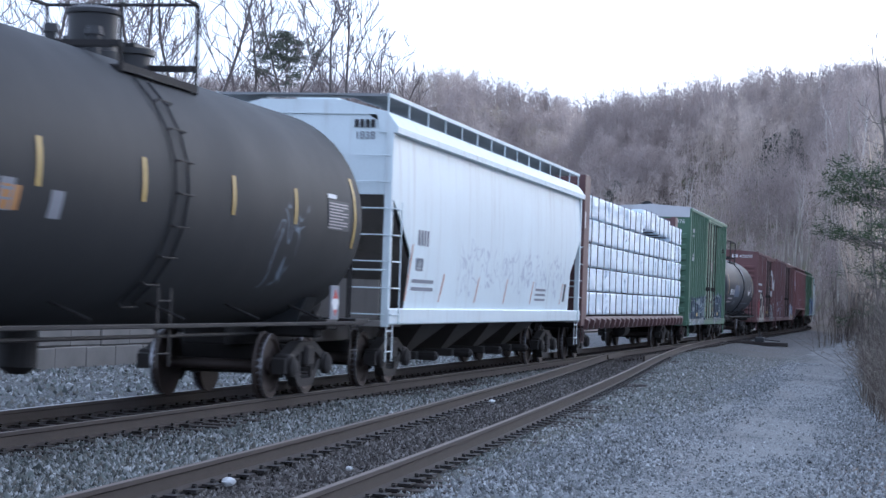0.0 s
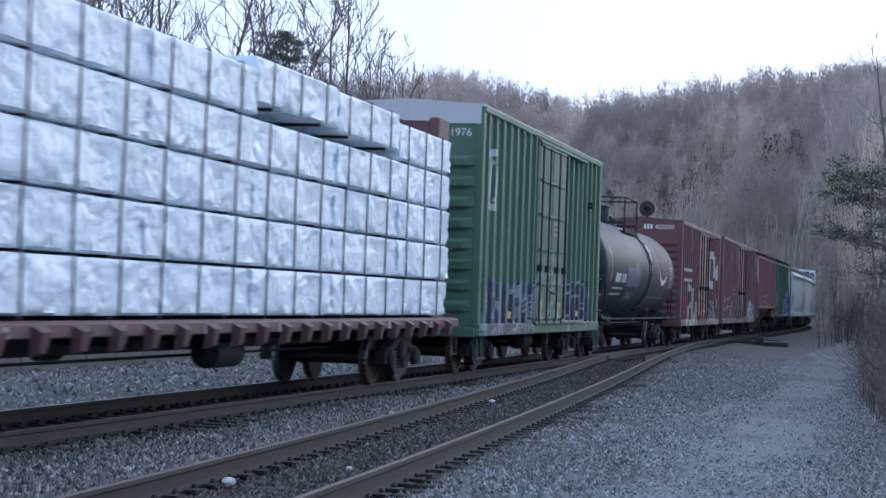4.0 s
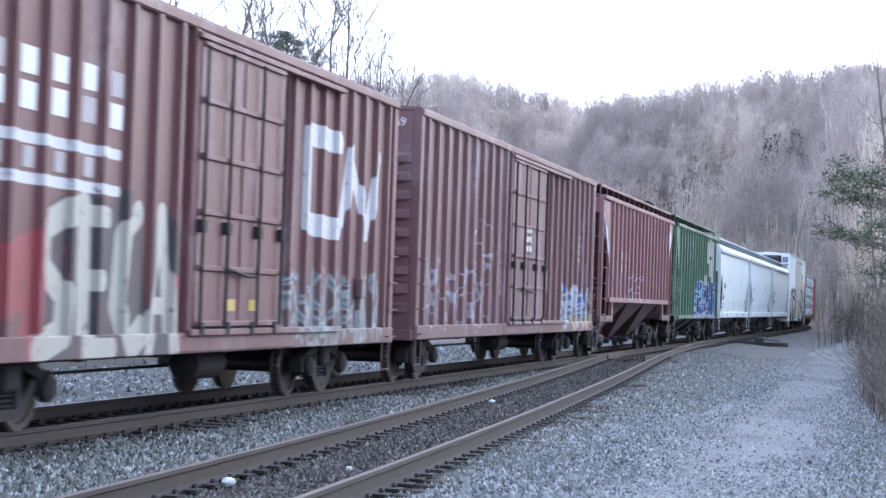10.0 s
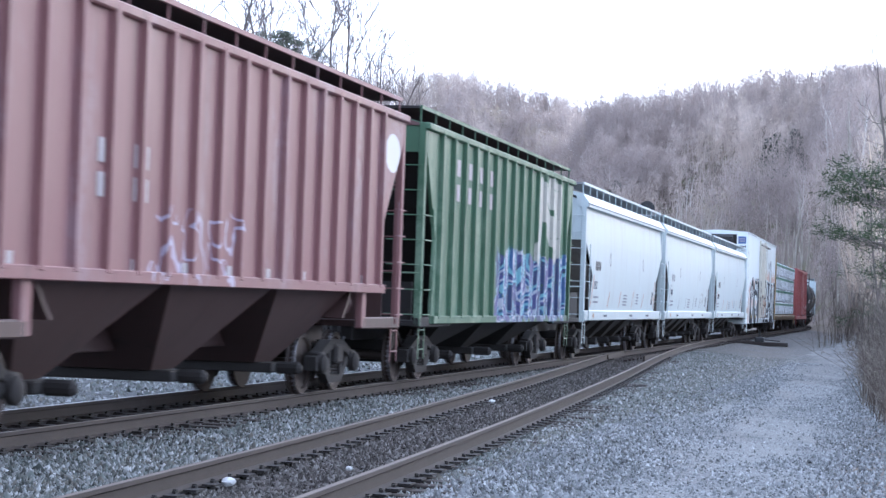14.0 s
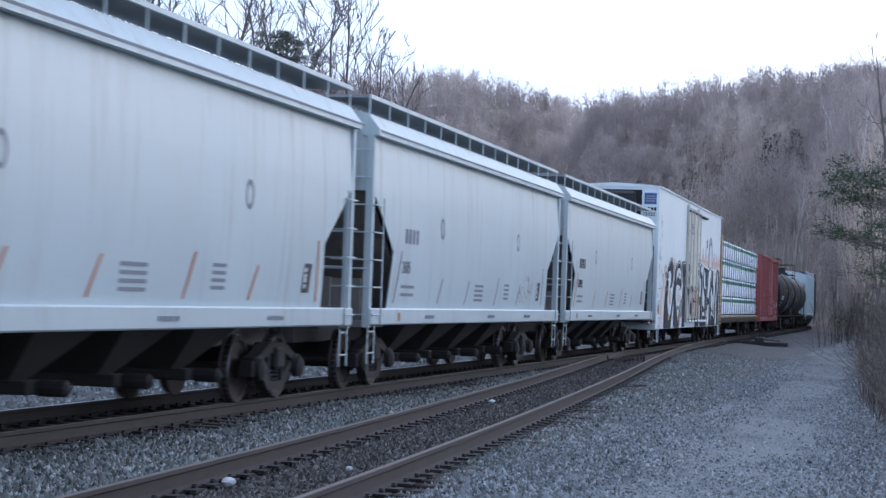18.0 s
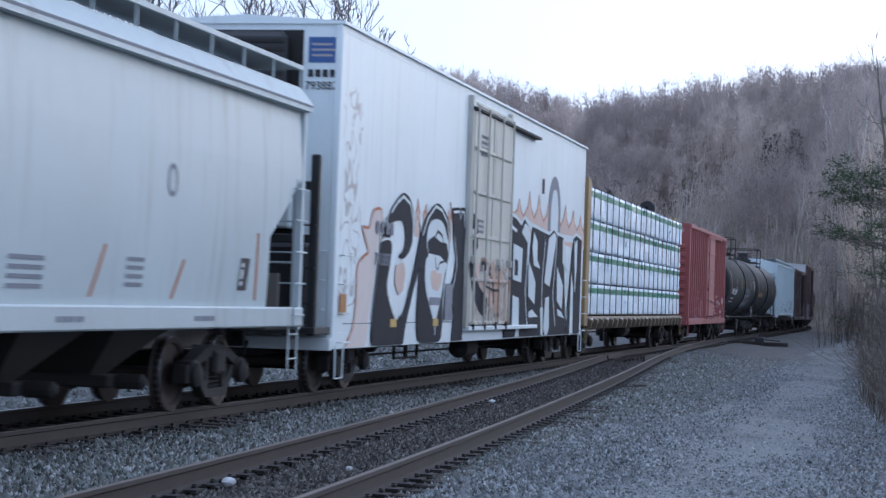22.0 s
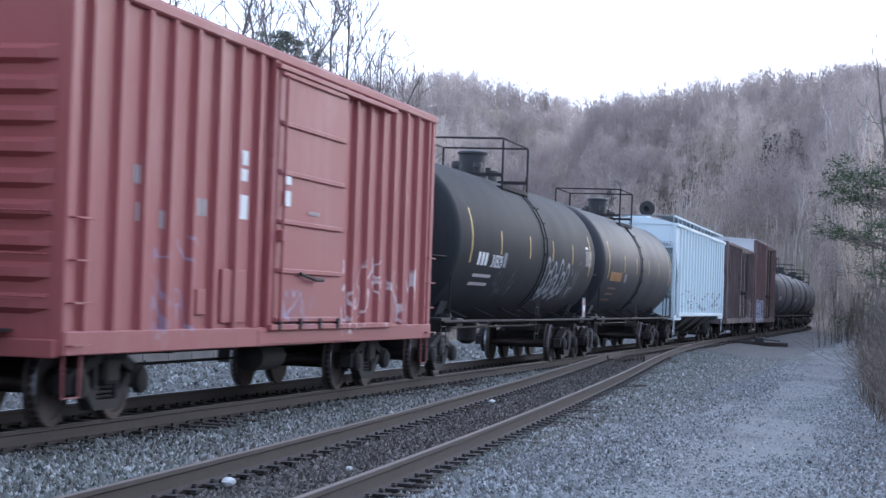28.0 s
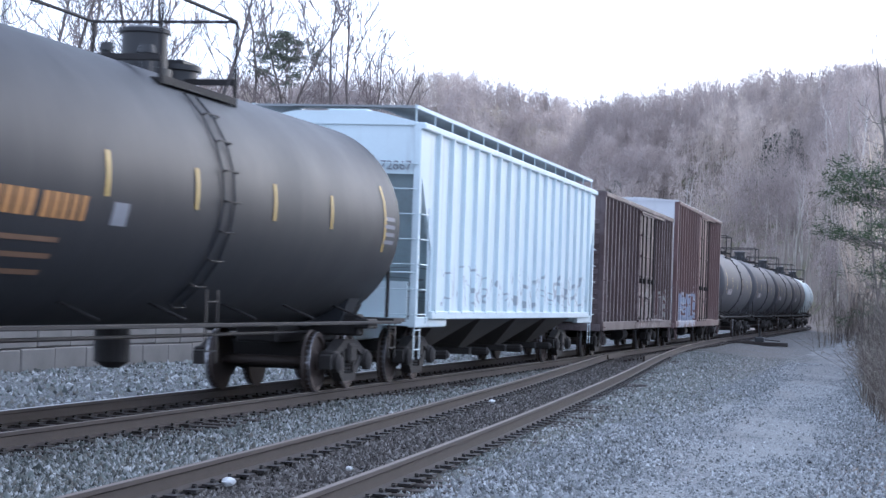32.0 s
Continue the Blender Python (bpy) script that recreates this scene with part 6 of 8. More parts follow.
                mb.f += [tuple(range(m))[::-1], tuple(range(seg * m, (seg + 1) * m))]
                part("wrapping", mb, wrap, b_ob, smooth=True)
                for i in range(3):
                    st = Mb()
                    yy = -hl + 2 * hl * (i + 0.5) / 3
                    xo, xi = (x1, x0) if s > 0 else (x0, x1)
                    a, b = xo + s * 0.02, xo - s * 0.004
                    st.add([(px, yy + q, pz) for q in (-0.006, 0.006) for px, pz in ((b, 0.0), (a, 0.0), (a, hh + 0.014), (xi, hh + 0.014), (xi, hh), (b, hh))],
                           [(0, 1, 2, 5), (5, 2, 3, 4), (11, 8, 7, 6), (10, 9, 8, 11), (0, 6, 7, 1), (1, 7, 8, 2), (2, 8, 9, 3), (3, 9, 10, 4), (4, 10, 11, 5), (5, 11, 6, 0)])
                    part("strap", st, STRAP, b_ob, "dark tie-down strap")
                for q in (-0.6, 0.6):
                    part("bearer", Mb().box(x0 + 0.05, x1 - 0.05, hl * q - 0.04, hl * q + 0.04, -0.04, 0.002), TIE, b_ob)
                LOADS.append((b_ob, car, (0, yc, zc)))
                y += ln
    return car


# ---- the train, from its head to its tail (mid: where the car's middle stands along the track at 16 s) ----
SPEED, GAIN, MID_T = 9.7115, 0.000858, 16.0

TANK_BLACK = paint("tank_black", (0.021, 0.023, 0.028), (0.045, 0.045, 0.047), 0.5, 0.03, (), 0.55, spec=0.28)
TANK_TAGGED = paint("tagged_tank_black", (0.021, 0.023, 0.026), (0.038, 0.038, 0.04), 0.4, 0.03, ((4.6, 5.9, 1.6, 2.3, ((0.34, 0.35, 0.38),), 8.0), (-4.4, -2.2, 1.6, 2.0, ((0.12, 0.13, 0.14),), 5.0)), 0.68, spec=0.16,
                    rings=tuple((1.35 + 0.46 * i, 1.95 + (0.14, -0.05, 0.1, -0.1)[i % 4], 0.27, (0.42, 0.32, 0.38, 0.3)[i % 4], 0.8, (0.36, 0.38, 0.41)) for i in range(7)) + tuple((1.6 + 0.62 * i, 1.72 + (0.0, 0.12, 0.05)[i % 3], 0.16, 0.2, 0.72, (0.30, 0.32, 0.36)) for i in range(5)))
TANK_BLUE_TAG = paint("blue_tagged_tank_black", (0.026, 0.028, 0.031), (0.042, 0.042, 0.044), 0.4, 0.03, ((4.3, 5.4, 1.6, 2.45, ((0.22, 0.27, 0.34),), 8.0),), 0.66, spec=0.2)
TANK_GREY = paint("tank_dark_grey", (0.058, 0.057, 0.063), (0.08, 0.078, 0.078), 0.45, 0.03, (), 0.6, spec=0.4)
TANK_SMILE = paint("tank_blue_grey", (0.026, 0.031, 0.040), (0.05, 0.055, 0.062), 0.6, 0.03, ((-3.4, -2.0, 1.6, 2.0, ((0.13, 0.16, 0.22),), 2.0),), 0.5, spec=0.2)
WH, CREAM = (0.62, 0.63, 0.63), (0.5, 0.48, 0.42)
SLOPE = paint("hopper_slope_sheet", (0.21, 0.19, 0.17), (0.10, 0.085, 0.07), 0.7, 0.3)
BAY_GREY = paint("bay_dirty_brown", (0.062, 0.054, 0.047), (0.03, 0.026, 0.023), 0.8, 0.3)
HOP_WHITE = paint("hopper_white", (0.68, 0.755, 0.77), (0.36, 0.34, 0.30), 0.45, 0.04, ((-4.4, 7.4, 1.65, 2.45, ((0.40, 0.44, 0.52),), 6.0),), 0.45)
HOP_GREY = paint("hopper_pale_grey", (0.50, 0.565, 0.57), (0.31, 0.30, 0.27), 0.65, 0.05, (), 0.45)
HOP_TAGGED = paint("tagged_hopper_grey", (0.51, 0.575, 0.58), (0.31, 0.30, 0.27), 0.65, 0.05, ((3.6, 5.2, 1.45, 2.0, ((0.12, 0.10, 0.08),), 2.0),), 0.45)
HOP_BLUE = paint("hopper_pale_blue", (0.60, 0.69, 0.72), (0.27, 0.25, 0.23), 0.35, 0.06, ((-8.0, 8.5, 1.35, 2.0, ((0.24, 0.26, 0.29),), 4.0),), 0.5)
NAVY, SLATE = (0.035, 0.045, 0.085), (0.13, 0.17, 0.23)
GREEN_BOX = paint("boxcar_green", (0.072, 0.15, 0.092), (0.05, 0.055, 0.045), 0.35, 0.12, ((-7.4, -1.9, 0.7, 1.85, (NAVY, (0.40, 0.44, 0.47), SLATE, (0.07, 0.085, 0.14), (0.25, 0.29, 0.33)), 1.0), (1.75, 6.0, 0.8, 1.95, (NAVY, (0.38, 0.42, 0.45), (0.09, 0.12, 0.18), (0.05, 0.06, 0.11)), 2.0), (-1.5, 1.3, 1.0, 2.6, ((0.45, 0.48, 0.46),), 4.0)), 0.55,
                  rings=((-6.62, 3.85, 0.56, 0.60, 0.80, WH),), strokes=((((-6.85, 3.45), (-6.7, 4.2)), 0.14, WH), (((-6.55, 3.45), (-6.4, 4.25)), 0.14, WH)), bleach=((0.2, 0.28, 0.23), 0.35))
INKY, BONE = (0.045, 0.045, 0.05), (0.46, 0.45, 0.38)
MAROON_A = paint("boxcar_maroon", (0.135, 0.06, 0.058), (0.07, 0.055, 0.05), 0.5, 0.3, ((1.9, 7.0, 0.75, 1.75, ((0.12, 0.075, 0.075), (0.30, 0.33, 0.33), (0.16, 0.2, 0.21), (0.38, 0.41, 0.42), (0.12, 0.08, 0.08)), 5.0),),
                 strokes=((((-6.5, 1.5), (-5.4, 1.75), (-5.75, 0.95)), 0.7, (0.27, 0.05, 0.06)), (((-5.2, 1.9), (-5.3, 0.95)), 0.9, INKY), (((-4.5, 2.0), (-4.4, 1.0)), 0.8, INKY), (((-3.6, 2.0), (-3.4, 1.0)), 1.0, INKY), (((-2.5, 2.0), (-2.5, 1.0)), 0.75, INKY), (((-2.2, 1.5), (-2.15, 0.9)), 0.3, (0.25, 0.05, 0.06)),
                          (((-4.95, 2.25), (-5.6, 2.05), (-5.6, 1.65), (-5.15, 1.4), (-5.2, 1.02), (-5.85, 0.86)), 0.27, BONE), (((-4.68, 2.27), (-4.6, 0.8)), 0.32, BONE), (((-4.62, 2.2), (-4.05, 2.2)), 0.2, BONE), (((-4.6, 1.55), (-4.12, 1.55)), 0.2, BONE), (((-4.6, 0.86), (-3.98, 0.86)), 0.2, BONE),
                          (((-3.2, 2.28), (-3.7, 2.0), (-3.8, 1.3), (-3.45, 0.84), (-3.05, 1.06)), 0.27, BONE), (((-2.5, 2.3), (-2.95, 0.78)), 0.22, BONE), (((-2.5, 2.3), (-2.15, 0.74)), 0.26, BONE), (((-2.8, 1.3), (-2.3, 1.3)), 0.17, BONE),
                          (((4.6, 3.66), (2.95, 3.68), (2.95, 2.45), (4.6, 2.42)), 0.30, WH), (((4.78, 2.6), (5.1, 3.55), (6.15, 2.45), (6.75, 3.6)), 0.28, WH), (((-7.05, 2.86), (-3.8, 2.86)), 0.09, WH), (((-7.05, 2.48), (-3.8, 2.48)), 0.09, WH)), bleach=((0.30, 0.25, 0.26), 0.45))
MAROON_B = paint("boxcar_faded_maroon", (0.145, 0.072, 0.073), (0.085, 0.065, 0.06), 0.55, 0.25, ((-8.9, -3.8, 0.95, 2.1, ((0.42, 0.42, 0.48),), 6.0), (4.9, 9.2, 0.85, 1.85, ((0.55, 0.58, 0.6), (0.10, 0.18, 0.36), (0.55, 0.6, 0.62), (0.13, 0.2, 0.4), (0.45, 0.34, 0.16)), 7.0), (-5.0, -3.2, 2.2, 2.9, ((0.5, 0.5, 0.55),), 16.0)), bleach=((0.34, 0.30, 0.34), 0.5))
MAROON_C = paint("boxcar_dark_maroon", (0.06, 0.036, 0.036), (0.06, 0.05, 0.045), 0.6, 0.4, ((-1.0, 6.5, 0.8, 1.9, ((0.1, 0.05, 0.047), (0.3, 0.3, 0.28), (0.14, 0.11, 0.11)), 8.0),), bleach=((0.26, 0.22, 0.22), 0.45))
MAROON_D = paint("boxcar_brown_maroon", (0.105, 0.055, 0.05), (0.07, 0.055, 0.05), 0.55, 0.4, ((-7.8, -2.0, 0.7, 1.9, ((0.34, 0.38, 0.46), (0.5, 0.52, 0.55), (0.16, 0.09, 0.09), (0.3, 0.34, 0.44)), 9.0),), bleach=((0.28, 0.2, 0.2), 0.4))
RED_BOX = paint("boxcar_red", (0.29, 0.078, 0.075), (0.13, 0.06, 0.055), 0.45, 0.12, ((-5.3, -4.1, 1.0, 1.95, ((0.30, 0.25, 0.36),), 10.0), (2.1, 6.5, 1.0, 1.85, ((0.74, 0.68, 0.68),), 15.0), (-0.9, 0.6, 1.05, 1.5, ((0.29, 0.08, 0.08), (0.3, 0.27, 0.38), (0.25, 0.08, 0.1)), 18.0)), bleach=((0.40, 0.2, 0.19), 0.35))
RED_HOPPER = paint("hopper_oxide_red", (0.215, 0.098, 0.097), (0.09, 0.06, 0.055), 0.5, 0.2, ((-3.0, -0.1, 1.6, 2.35, ((0.50, 0.48, 0.62),), 12.0),),
                   strokes=((((-8.1, 3.85), (-7.75, 3.2), (-7.6, 3.5), (-7.15, 2.95)), 0.22, (0.5, 0.5, 0.62)),), rings=((7.5, 3.75, 0.46, 0.30, -1.0, WH),), bleach=((0.33, 0.27, 0.30), 0.5))
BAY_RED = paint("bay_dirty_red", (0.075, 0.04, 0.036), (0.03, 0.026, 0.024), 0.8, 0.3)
GREEN_HOP = paint("hopper_green", (0.05, 0.115, 0.06), (0.045, 0.055, 0.04), 0.4, 0.2, ((-1.5, 6.6, 1.0, 2.45, ((0.04, 0.05, 0.16), (0.25, 0.48, 0.56), (0.06, 0.12, 0.3), (0.55, 0.56, 0.64), (0.10, 0.09, 0.26)), 13.0),),
                  strokes=((((3.1, 2.55), (3.5, 3.9)), 0.7, CREAM), (((3.6, 3.7), (5.4, 2.7)), 0.6, CREAM), (((5.3, 2.7), (5.5, 3.9), (4.6, 3.95)), 0.7, CREAM)), bleach=((0.26, 0.34, 0.24), 0.6))
REEFER = paint("reefer_white", (0.77, 0.83, 0.83), (0.40, 0.38, 0.35), 0.25, 0.04, ((-11.2, -10.2, 1.2, 4.4, ((0.30, 0.27, 0.25),), 5.0),), 0.42)
REEFER_DOOR = paint("reefer_door_cream", (0.60, 0.58, 0.50), (0.22, 0.17, 0.12), 0.75, 0.3, ((-2.4, 1.0, 0.9, 2.2, ((0.5, 0.48, 0.43), (0.5, 0.48, 0.43), (0.05, 0.05, 0.07), (0.48, 0.3, 0.2)), 5.0),), 0.5)
FLAT_MAROON = paint("flat_car_maroon", (0.10, 0.047, 0.046), (0.06, 0.05, 0.045), 0.5, 0.3)
FLAT_YELLOW = paint("flat_car_mustard", (0.30, 0.205, 0.085), (0.10, 0.08, 0.06), 0.6, 0.4)
ROOF_ZINC = paint("galvanised_roof", (0.55, 0.56, 0.58), (0.3, 0.29, 0.28), 0.4, 0.1, (), 0.4)


def film(name, band=None):
    """White plastic wrapping with creases, and a printed band near the top."""
    k = Nodes(name)
    cre = k.noise(3.2, 5, 0.65, (1, 1.6, 0.7))
    cr2 = k.n("TexWave", Scale=1.1, Distortion=9.0, Detail=3.0)
    k.link(k.coord((1, 1, 1.3)), cr2.inputs["Vector"])
    c = k.mix(k.noise(0.9, 4), (0.76, 0.86, 0.95), (0.86, 0.93, 0.985))
    x, y, z = k.xyz()
    if band:
        zz = k.math("ADD", z, k.math("MULTIPLY", k.math("SUBTRACT", cre, 0.5), 0.05))
        on = k.math("MULTIPLY", k.step(zz, band[0], band[0] + 0.02), k.step(zz, band[1] + 0.02, band[1]))
        c = k.mix(on, c, (0.05, 0.24, 0.14))
        # lines of small print, too small to read
        text = k.math("MULTIPLY", k.step(k.noise(1.0, 3, 0.7, (0.2, 9, 26)), 0.6, 0.66), k.step(k.noise(0.9, 2, 0.5, (0.2, 2.2, 3)), 0.5, 0.6))
        c = k.mix(k.math("MULTIPLY", text, 0.55), c, (0.10, 0.13, 0.17))
    # faint grey in the creases: their shade is mixed into the film's colour
    c = k.mix(k.math("MULTIPLY", k.step(cre, 0.6, 0.74), 0.2), c, (0.50, 0.55, 0.62))
    return k.done(c, 0.3, 0, k.math("ADD", cre, k.math("MULTIPLY", cr2.outputs["Fac"], 0.35)), 1.0, 0.09)


WRAP = film("white_lumber_wrap")
WRAP_GREEN = film("green_banded_lumber_wrap", (0.55, 0.70))

WIDE = (0.05, 3.1, 1.45, 2.2, 1.35)
c1 = tank_car("black tank car with a faint blue tag and yellow reflective strips", -176.0, 19.0, TANK_BLUE_TAG, dome=1.75, climb=0.6, guard=(0.2, 2.65), strips=(-8.0, -5.7, -3.2, -0.5, 2.45, 5.0, 7.95))
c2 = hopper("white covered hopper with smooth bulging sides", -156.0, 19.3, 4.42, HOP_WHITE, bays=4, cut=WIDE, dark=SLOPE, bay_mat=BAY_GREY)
c3 = lumber_car("maroon bulkhead flat car loaded with white-wrapped lumber", -133.6, 24.2, FLAT_MAROON, WRAP, 5, 4.35, "bundle of lumber in wrinkled white plastic", 6, 4.75, (0, 0, 0, 0.16, 0.12, 0), thick=0.8)
c4 = boxcar("green boxcar with ribbed sides and grey graffiti along the bottom", -112.15, 15.5, 5.22, GREEN_BOX, (-1.8, 1.55), even(-7.3, 7.3, 21), roof=ROOF_ZINC, corr=8, zb=0.78, end_top=0.75)
c5 = tank_car("dark grey tank car with a white crescent mark", -94.3, 18.6, TANK_SMILE, 1.5, 2.52, climb=1.1, guard=(-1.5, 1.38), strips=(-7.4, -1.9, 7.3))
c6 = boxcar("maroon boxcar with white lettering blocks and graffiti", -76.2, 15.5, 4.60, MAROON_A, (-1.65, 1.5), even(-7.2, 7.2, 21), corr=11, zb=0.76)
c7 = boxcar("long faded maroon boxcar with blue and white graffiti", -57.0, 19.6, 4.66, MAROON_B, (-1.8, 1.95), even(-9.3, 9.3, 25), corr=9, zb=0.78)
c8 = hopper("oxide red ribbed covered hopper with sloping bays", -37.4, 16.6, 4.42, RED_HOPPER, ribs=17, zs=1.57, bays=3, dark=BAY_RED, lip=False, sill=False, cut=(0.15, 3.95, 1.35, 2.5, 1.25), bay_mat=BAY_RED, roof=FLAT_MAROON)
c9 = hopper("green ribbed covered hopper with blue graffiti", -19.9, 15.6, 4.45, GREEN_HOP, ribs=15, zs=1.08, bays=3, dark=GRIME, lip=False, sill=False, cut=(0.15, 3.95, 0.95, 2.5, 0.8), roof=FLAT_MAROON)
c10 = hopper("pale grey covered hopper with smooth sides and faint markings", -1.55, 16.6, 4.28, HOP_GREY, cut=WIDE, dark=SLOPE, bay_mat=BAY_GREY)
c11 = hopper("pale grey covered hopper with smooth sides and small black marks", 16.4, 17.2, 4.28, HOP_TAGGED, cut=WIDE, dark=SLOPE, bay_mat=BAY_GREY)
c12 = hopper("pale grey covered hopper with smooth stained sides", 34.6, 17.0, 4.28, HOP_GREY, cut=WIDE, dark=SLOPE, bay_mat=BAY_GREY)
c13 = boxcar("white refrigerated boxcar covered with black and peach graffiti", 56.3, 22.9, 5.42, REEFER, (-2.55, 1.05), (), roof=REEFER, corr=0, zb=0.70, door_mat=REEFER_DOOR, proud=0.003)
c14 = lumber_car("mustard yellow bulkhead flat car loaded with green-banded lumber bundles", 79.9, 23.2, FLAT_YELLOW, WRAP_GREEN, 4, 4.55, "bundle of lumber in white plastic with a green band", 6, 4.70, thick=0.5, edge=paint("flat_car_dark_edge", (0.15, 0.11, 0.065), (0.05, 0.045, 0.04), 0.6, 0.4))
c15 = boxcar("red boxcar with ribbed sides and a plain sliding door", 101.3, 15.6, 4.60, RED_BOX, (-1.27, 1.88), even(-7.3, 7.3, 20), door_bars="one", corr=9, zb=0.80)
c16 = tank_car("black tank car with white stencils and a graffiti tag", 119.3, 18.6, TANK_TAGGED, climb=0.62, guard=(-1.5, 1.42), strips=(-7.2, -4.4, -1.2, 1.7, 4.5, 7.3))
c17 = tank_car("black tank car with orange lettering blocks", 137.5, 18.2, TANK_BLACK, dome=0.7, climb=-0.53, guard=(-1.3, 1.4), strips=(-7.35, -4.25, -1.58, 1.36, 4.0, 7.0))
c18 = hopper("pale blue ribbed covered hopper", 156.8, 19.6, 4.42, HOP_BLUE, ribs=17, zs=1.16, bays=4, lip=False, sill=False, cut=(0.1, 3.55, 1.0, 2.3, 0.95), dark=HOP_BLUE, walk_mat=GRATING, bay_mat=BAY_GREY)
c19 = boxcar("dark maroon boxcar with pale graffiti", 176.7, 16.4, 4.52, MAROON_C, (-1.0, 2.0), even(-7.7, 7.7, 22), corr=10, zb=0.76)
c20 = boxcar("brown maroon boxcar with a zinc-grey end and roof", 195.0, 17.0, 5.24, MAROON_D, (-1.0, 2.0), even(-8.0, 8.0, 20), corr=9, roof=ROOF_ZINC, zb=0.72, end_mat=ROOF_ZINC)
TAIL = [tank_car("grey tank car among a string of tank cars", 214.0 + 19.4 * i, 18.6, TANK_GREY if i != 4 else HOP_GREY) for i in range(5)]


# ---- markings and gear of single cars ----
PEACH = plain("peach_spray", (0.69, 0.53, 0.44), 0.7, 0, 0.18, 5, 0.02)
PALE_PEACH = plain("pale_peach_spray", (0.72, 0.63, 0.57), 0.7, 0, 0.18, 4, 0.02)
SPRAY_BLACK = plain("black_spray", (0.016, 0.019, 0.028), 0.75, 0, 0.6, 3, 0.02, 0.2)
SPRAY_WHITE = plain("white_spray", (0.70, 0.76, 0.77), 0.6, 0, 0.1, 4, 0.02)
BLUE_INK = plain("blue_placard", (0.05, 0.11, 0.30), 0.5, 0, 0.15, 5, 0.02)
RUST_INK = plain("rust_orange_tick", (0.45, 0.17, 0.07), 0.7, 0, 0.3, 6, 0.02)
GREY_INK = plain("faded_grey_stencil", (0.22, 0.23, 0.26), 0.7, 0, 0.2, 9, 0.02)
PALE_INK = plain("faded_white_stencil", (0.42, 0.38, 0.38), 0.7, 0, 0.2, 9, 0.02)


def plate(car, x, pts, ink, name="graffiti", label=""):
    """A thin flat shape of (y, z) corners on a side at x."""
    return part(name, Mb().side(pts, x - 0.003, x + 0.003), ink, car, label)


def stroke(car, x, pts, width, ink, name="graffiti", label=""):
    """A brush stroke of even width along (y, z) points, as one strip."""
    p = [Vector(q) for q in pts]
    left, right = [], []
    for i, q in enumerate(p):
        d = p[min(i + 1, len(p) - 1)] - p[max(i - 1, 0)]
        d.normalize()
        n = Vector((-d.y, d.x)) * width / 2
        left.append(q + n)
        right.append(q - n)
    mb, m = Mb(), len(p)
    mb.v = [(x, *q) for q in left] + [(x, *q) for q in right]
    mb.f = [(i, i + 1, m + i + 1, m + i) for i in range(m - 1)]
    return part(name, mb, ink, car, label)


def oval(cy, cz, ry, rz, a0=0, a1=360, n=18):
    return [(cy + ry * math.cos(radians(a0 + (a1 - a0) * i / n)), cz + rz * math.sin(radians(a0 + (a1 - a0) * i / n))) for i in range(n + 1)]


def soft(pts, n=4):
    """A closed outline with its corners rounded."""
    out, m = [], len(pts)
    for i in range(m):
        p0, p1, p2, p3 = (Vector(pts[(i + k) % m]) for k in (-1, 0, 1, 2))
        for j in range(n):
            t = j / n
            q = p1 + (p2 - p0) * 0.5 * t + (p0 * 2 - p1 * 5 + p2 * 4 - p3) * 0.5 * t * t + (p1 * 3 - p0 - p2 * 3 + p3) * 0.5 * t ** 3
            out.append((q.x, max(q.y, 0.712)))
    return out


# the white refrigerated car: sprayed letters over peach flames
SX = 1.48 + 0.006
fl = random.Random(9)


def flames(y0, y1, z, n, tall):
    for i in range(n):
        y = y0 + (y1 - y0) * i / (n - 1)
        w, t = (y1 - y0) / n * 0.62, tall * fl.uniform(0.7, 1.25)
        pts = [(y - w, z - 0.35), (y - w * 0.9, z + t * 0.2), (y - w * 0.3, z + t * 0.5), (y + fl.uniform(-0.1, 0.1), z + t), (y + w * 0.35, z + t * 0.45), (y + w * 0.9, z + t * 0.15), (y + w, z - 0.35)]
        plate(c13, SX, pts, PEACH, "flame", "peach sprayed flame")
        stroke(c13, SX + 0.005, pts[1:-1], 0.05, RUST_INK, "flame_outline")


CLOUD = [(-10.73, 0.72), (-10.37, 1.03), (-10.26, 1.51), (-10.23, 1.93), (-9.84, 2.1), (-9.64, 2.16), (-9.87, 2.37), (-10.02, 2.52), (-9.63, 2.54), (-9.4, 2.79), (-8.96, 2.84), (-8.89, 2.63), (-9.14, 2.07), (-9.27, 1.63), (-9.48, 1.19), (-9.67, 0.72)]
CLOUD = soft(CLOUD)
plate(c13, SX + 0.001, CLOUD, PALE_PEACH, "flame", "peach sprayed cloud")
stroke(c13, SX + 0.006, CLOUD[:46], 0.045, RUST_INK, "flame_outline")
flames(-6.5, -5.95, 2.85, 2, 0.3)
flames(-4.15, -3.95, 2.85, 2, 0.3)
flames(1.4, 10.9, 3.2, 9, 0.6)
L1, L2, L3, L4 = SX + 0.008, SX + 0.012, SX + 0.016, SX + 0.02
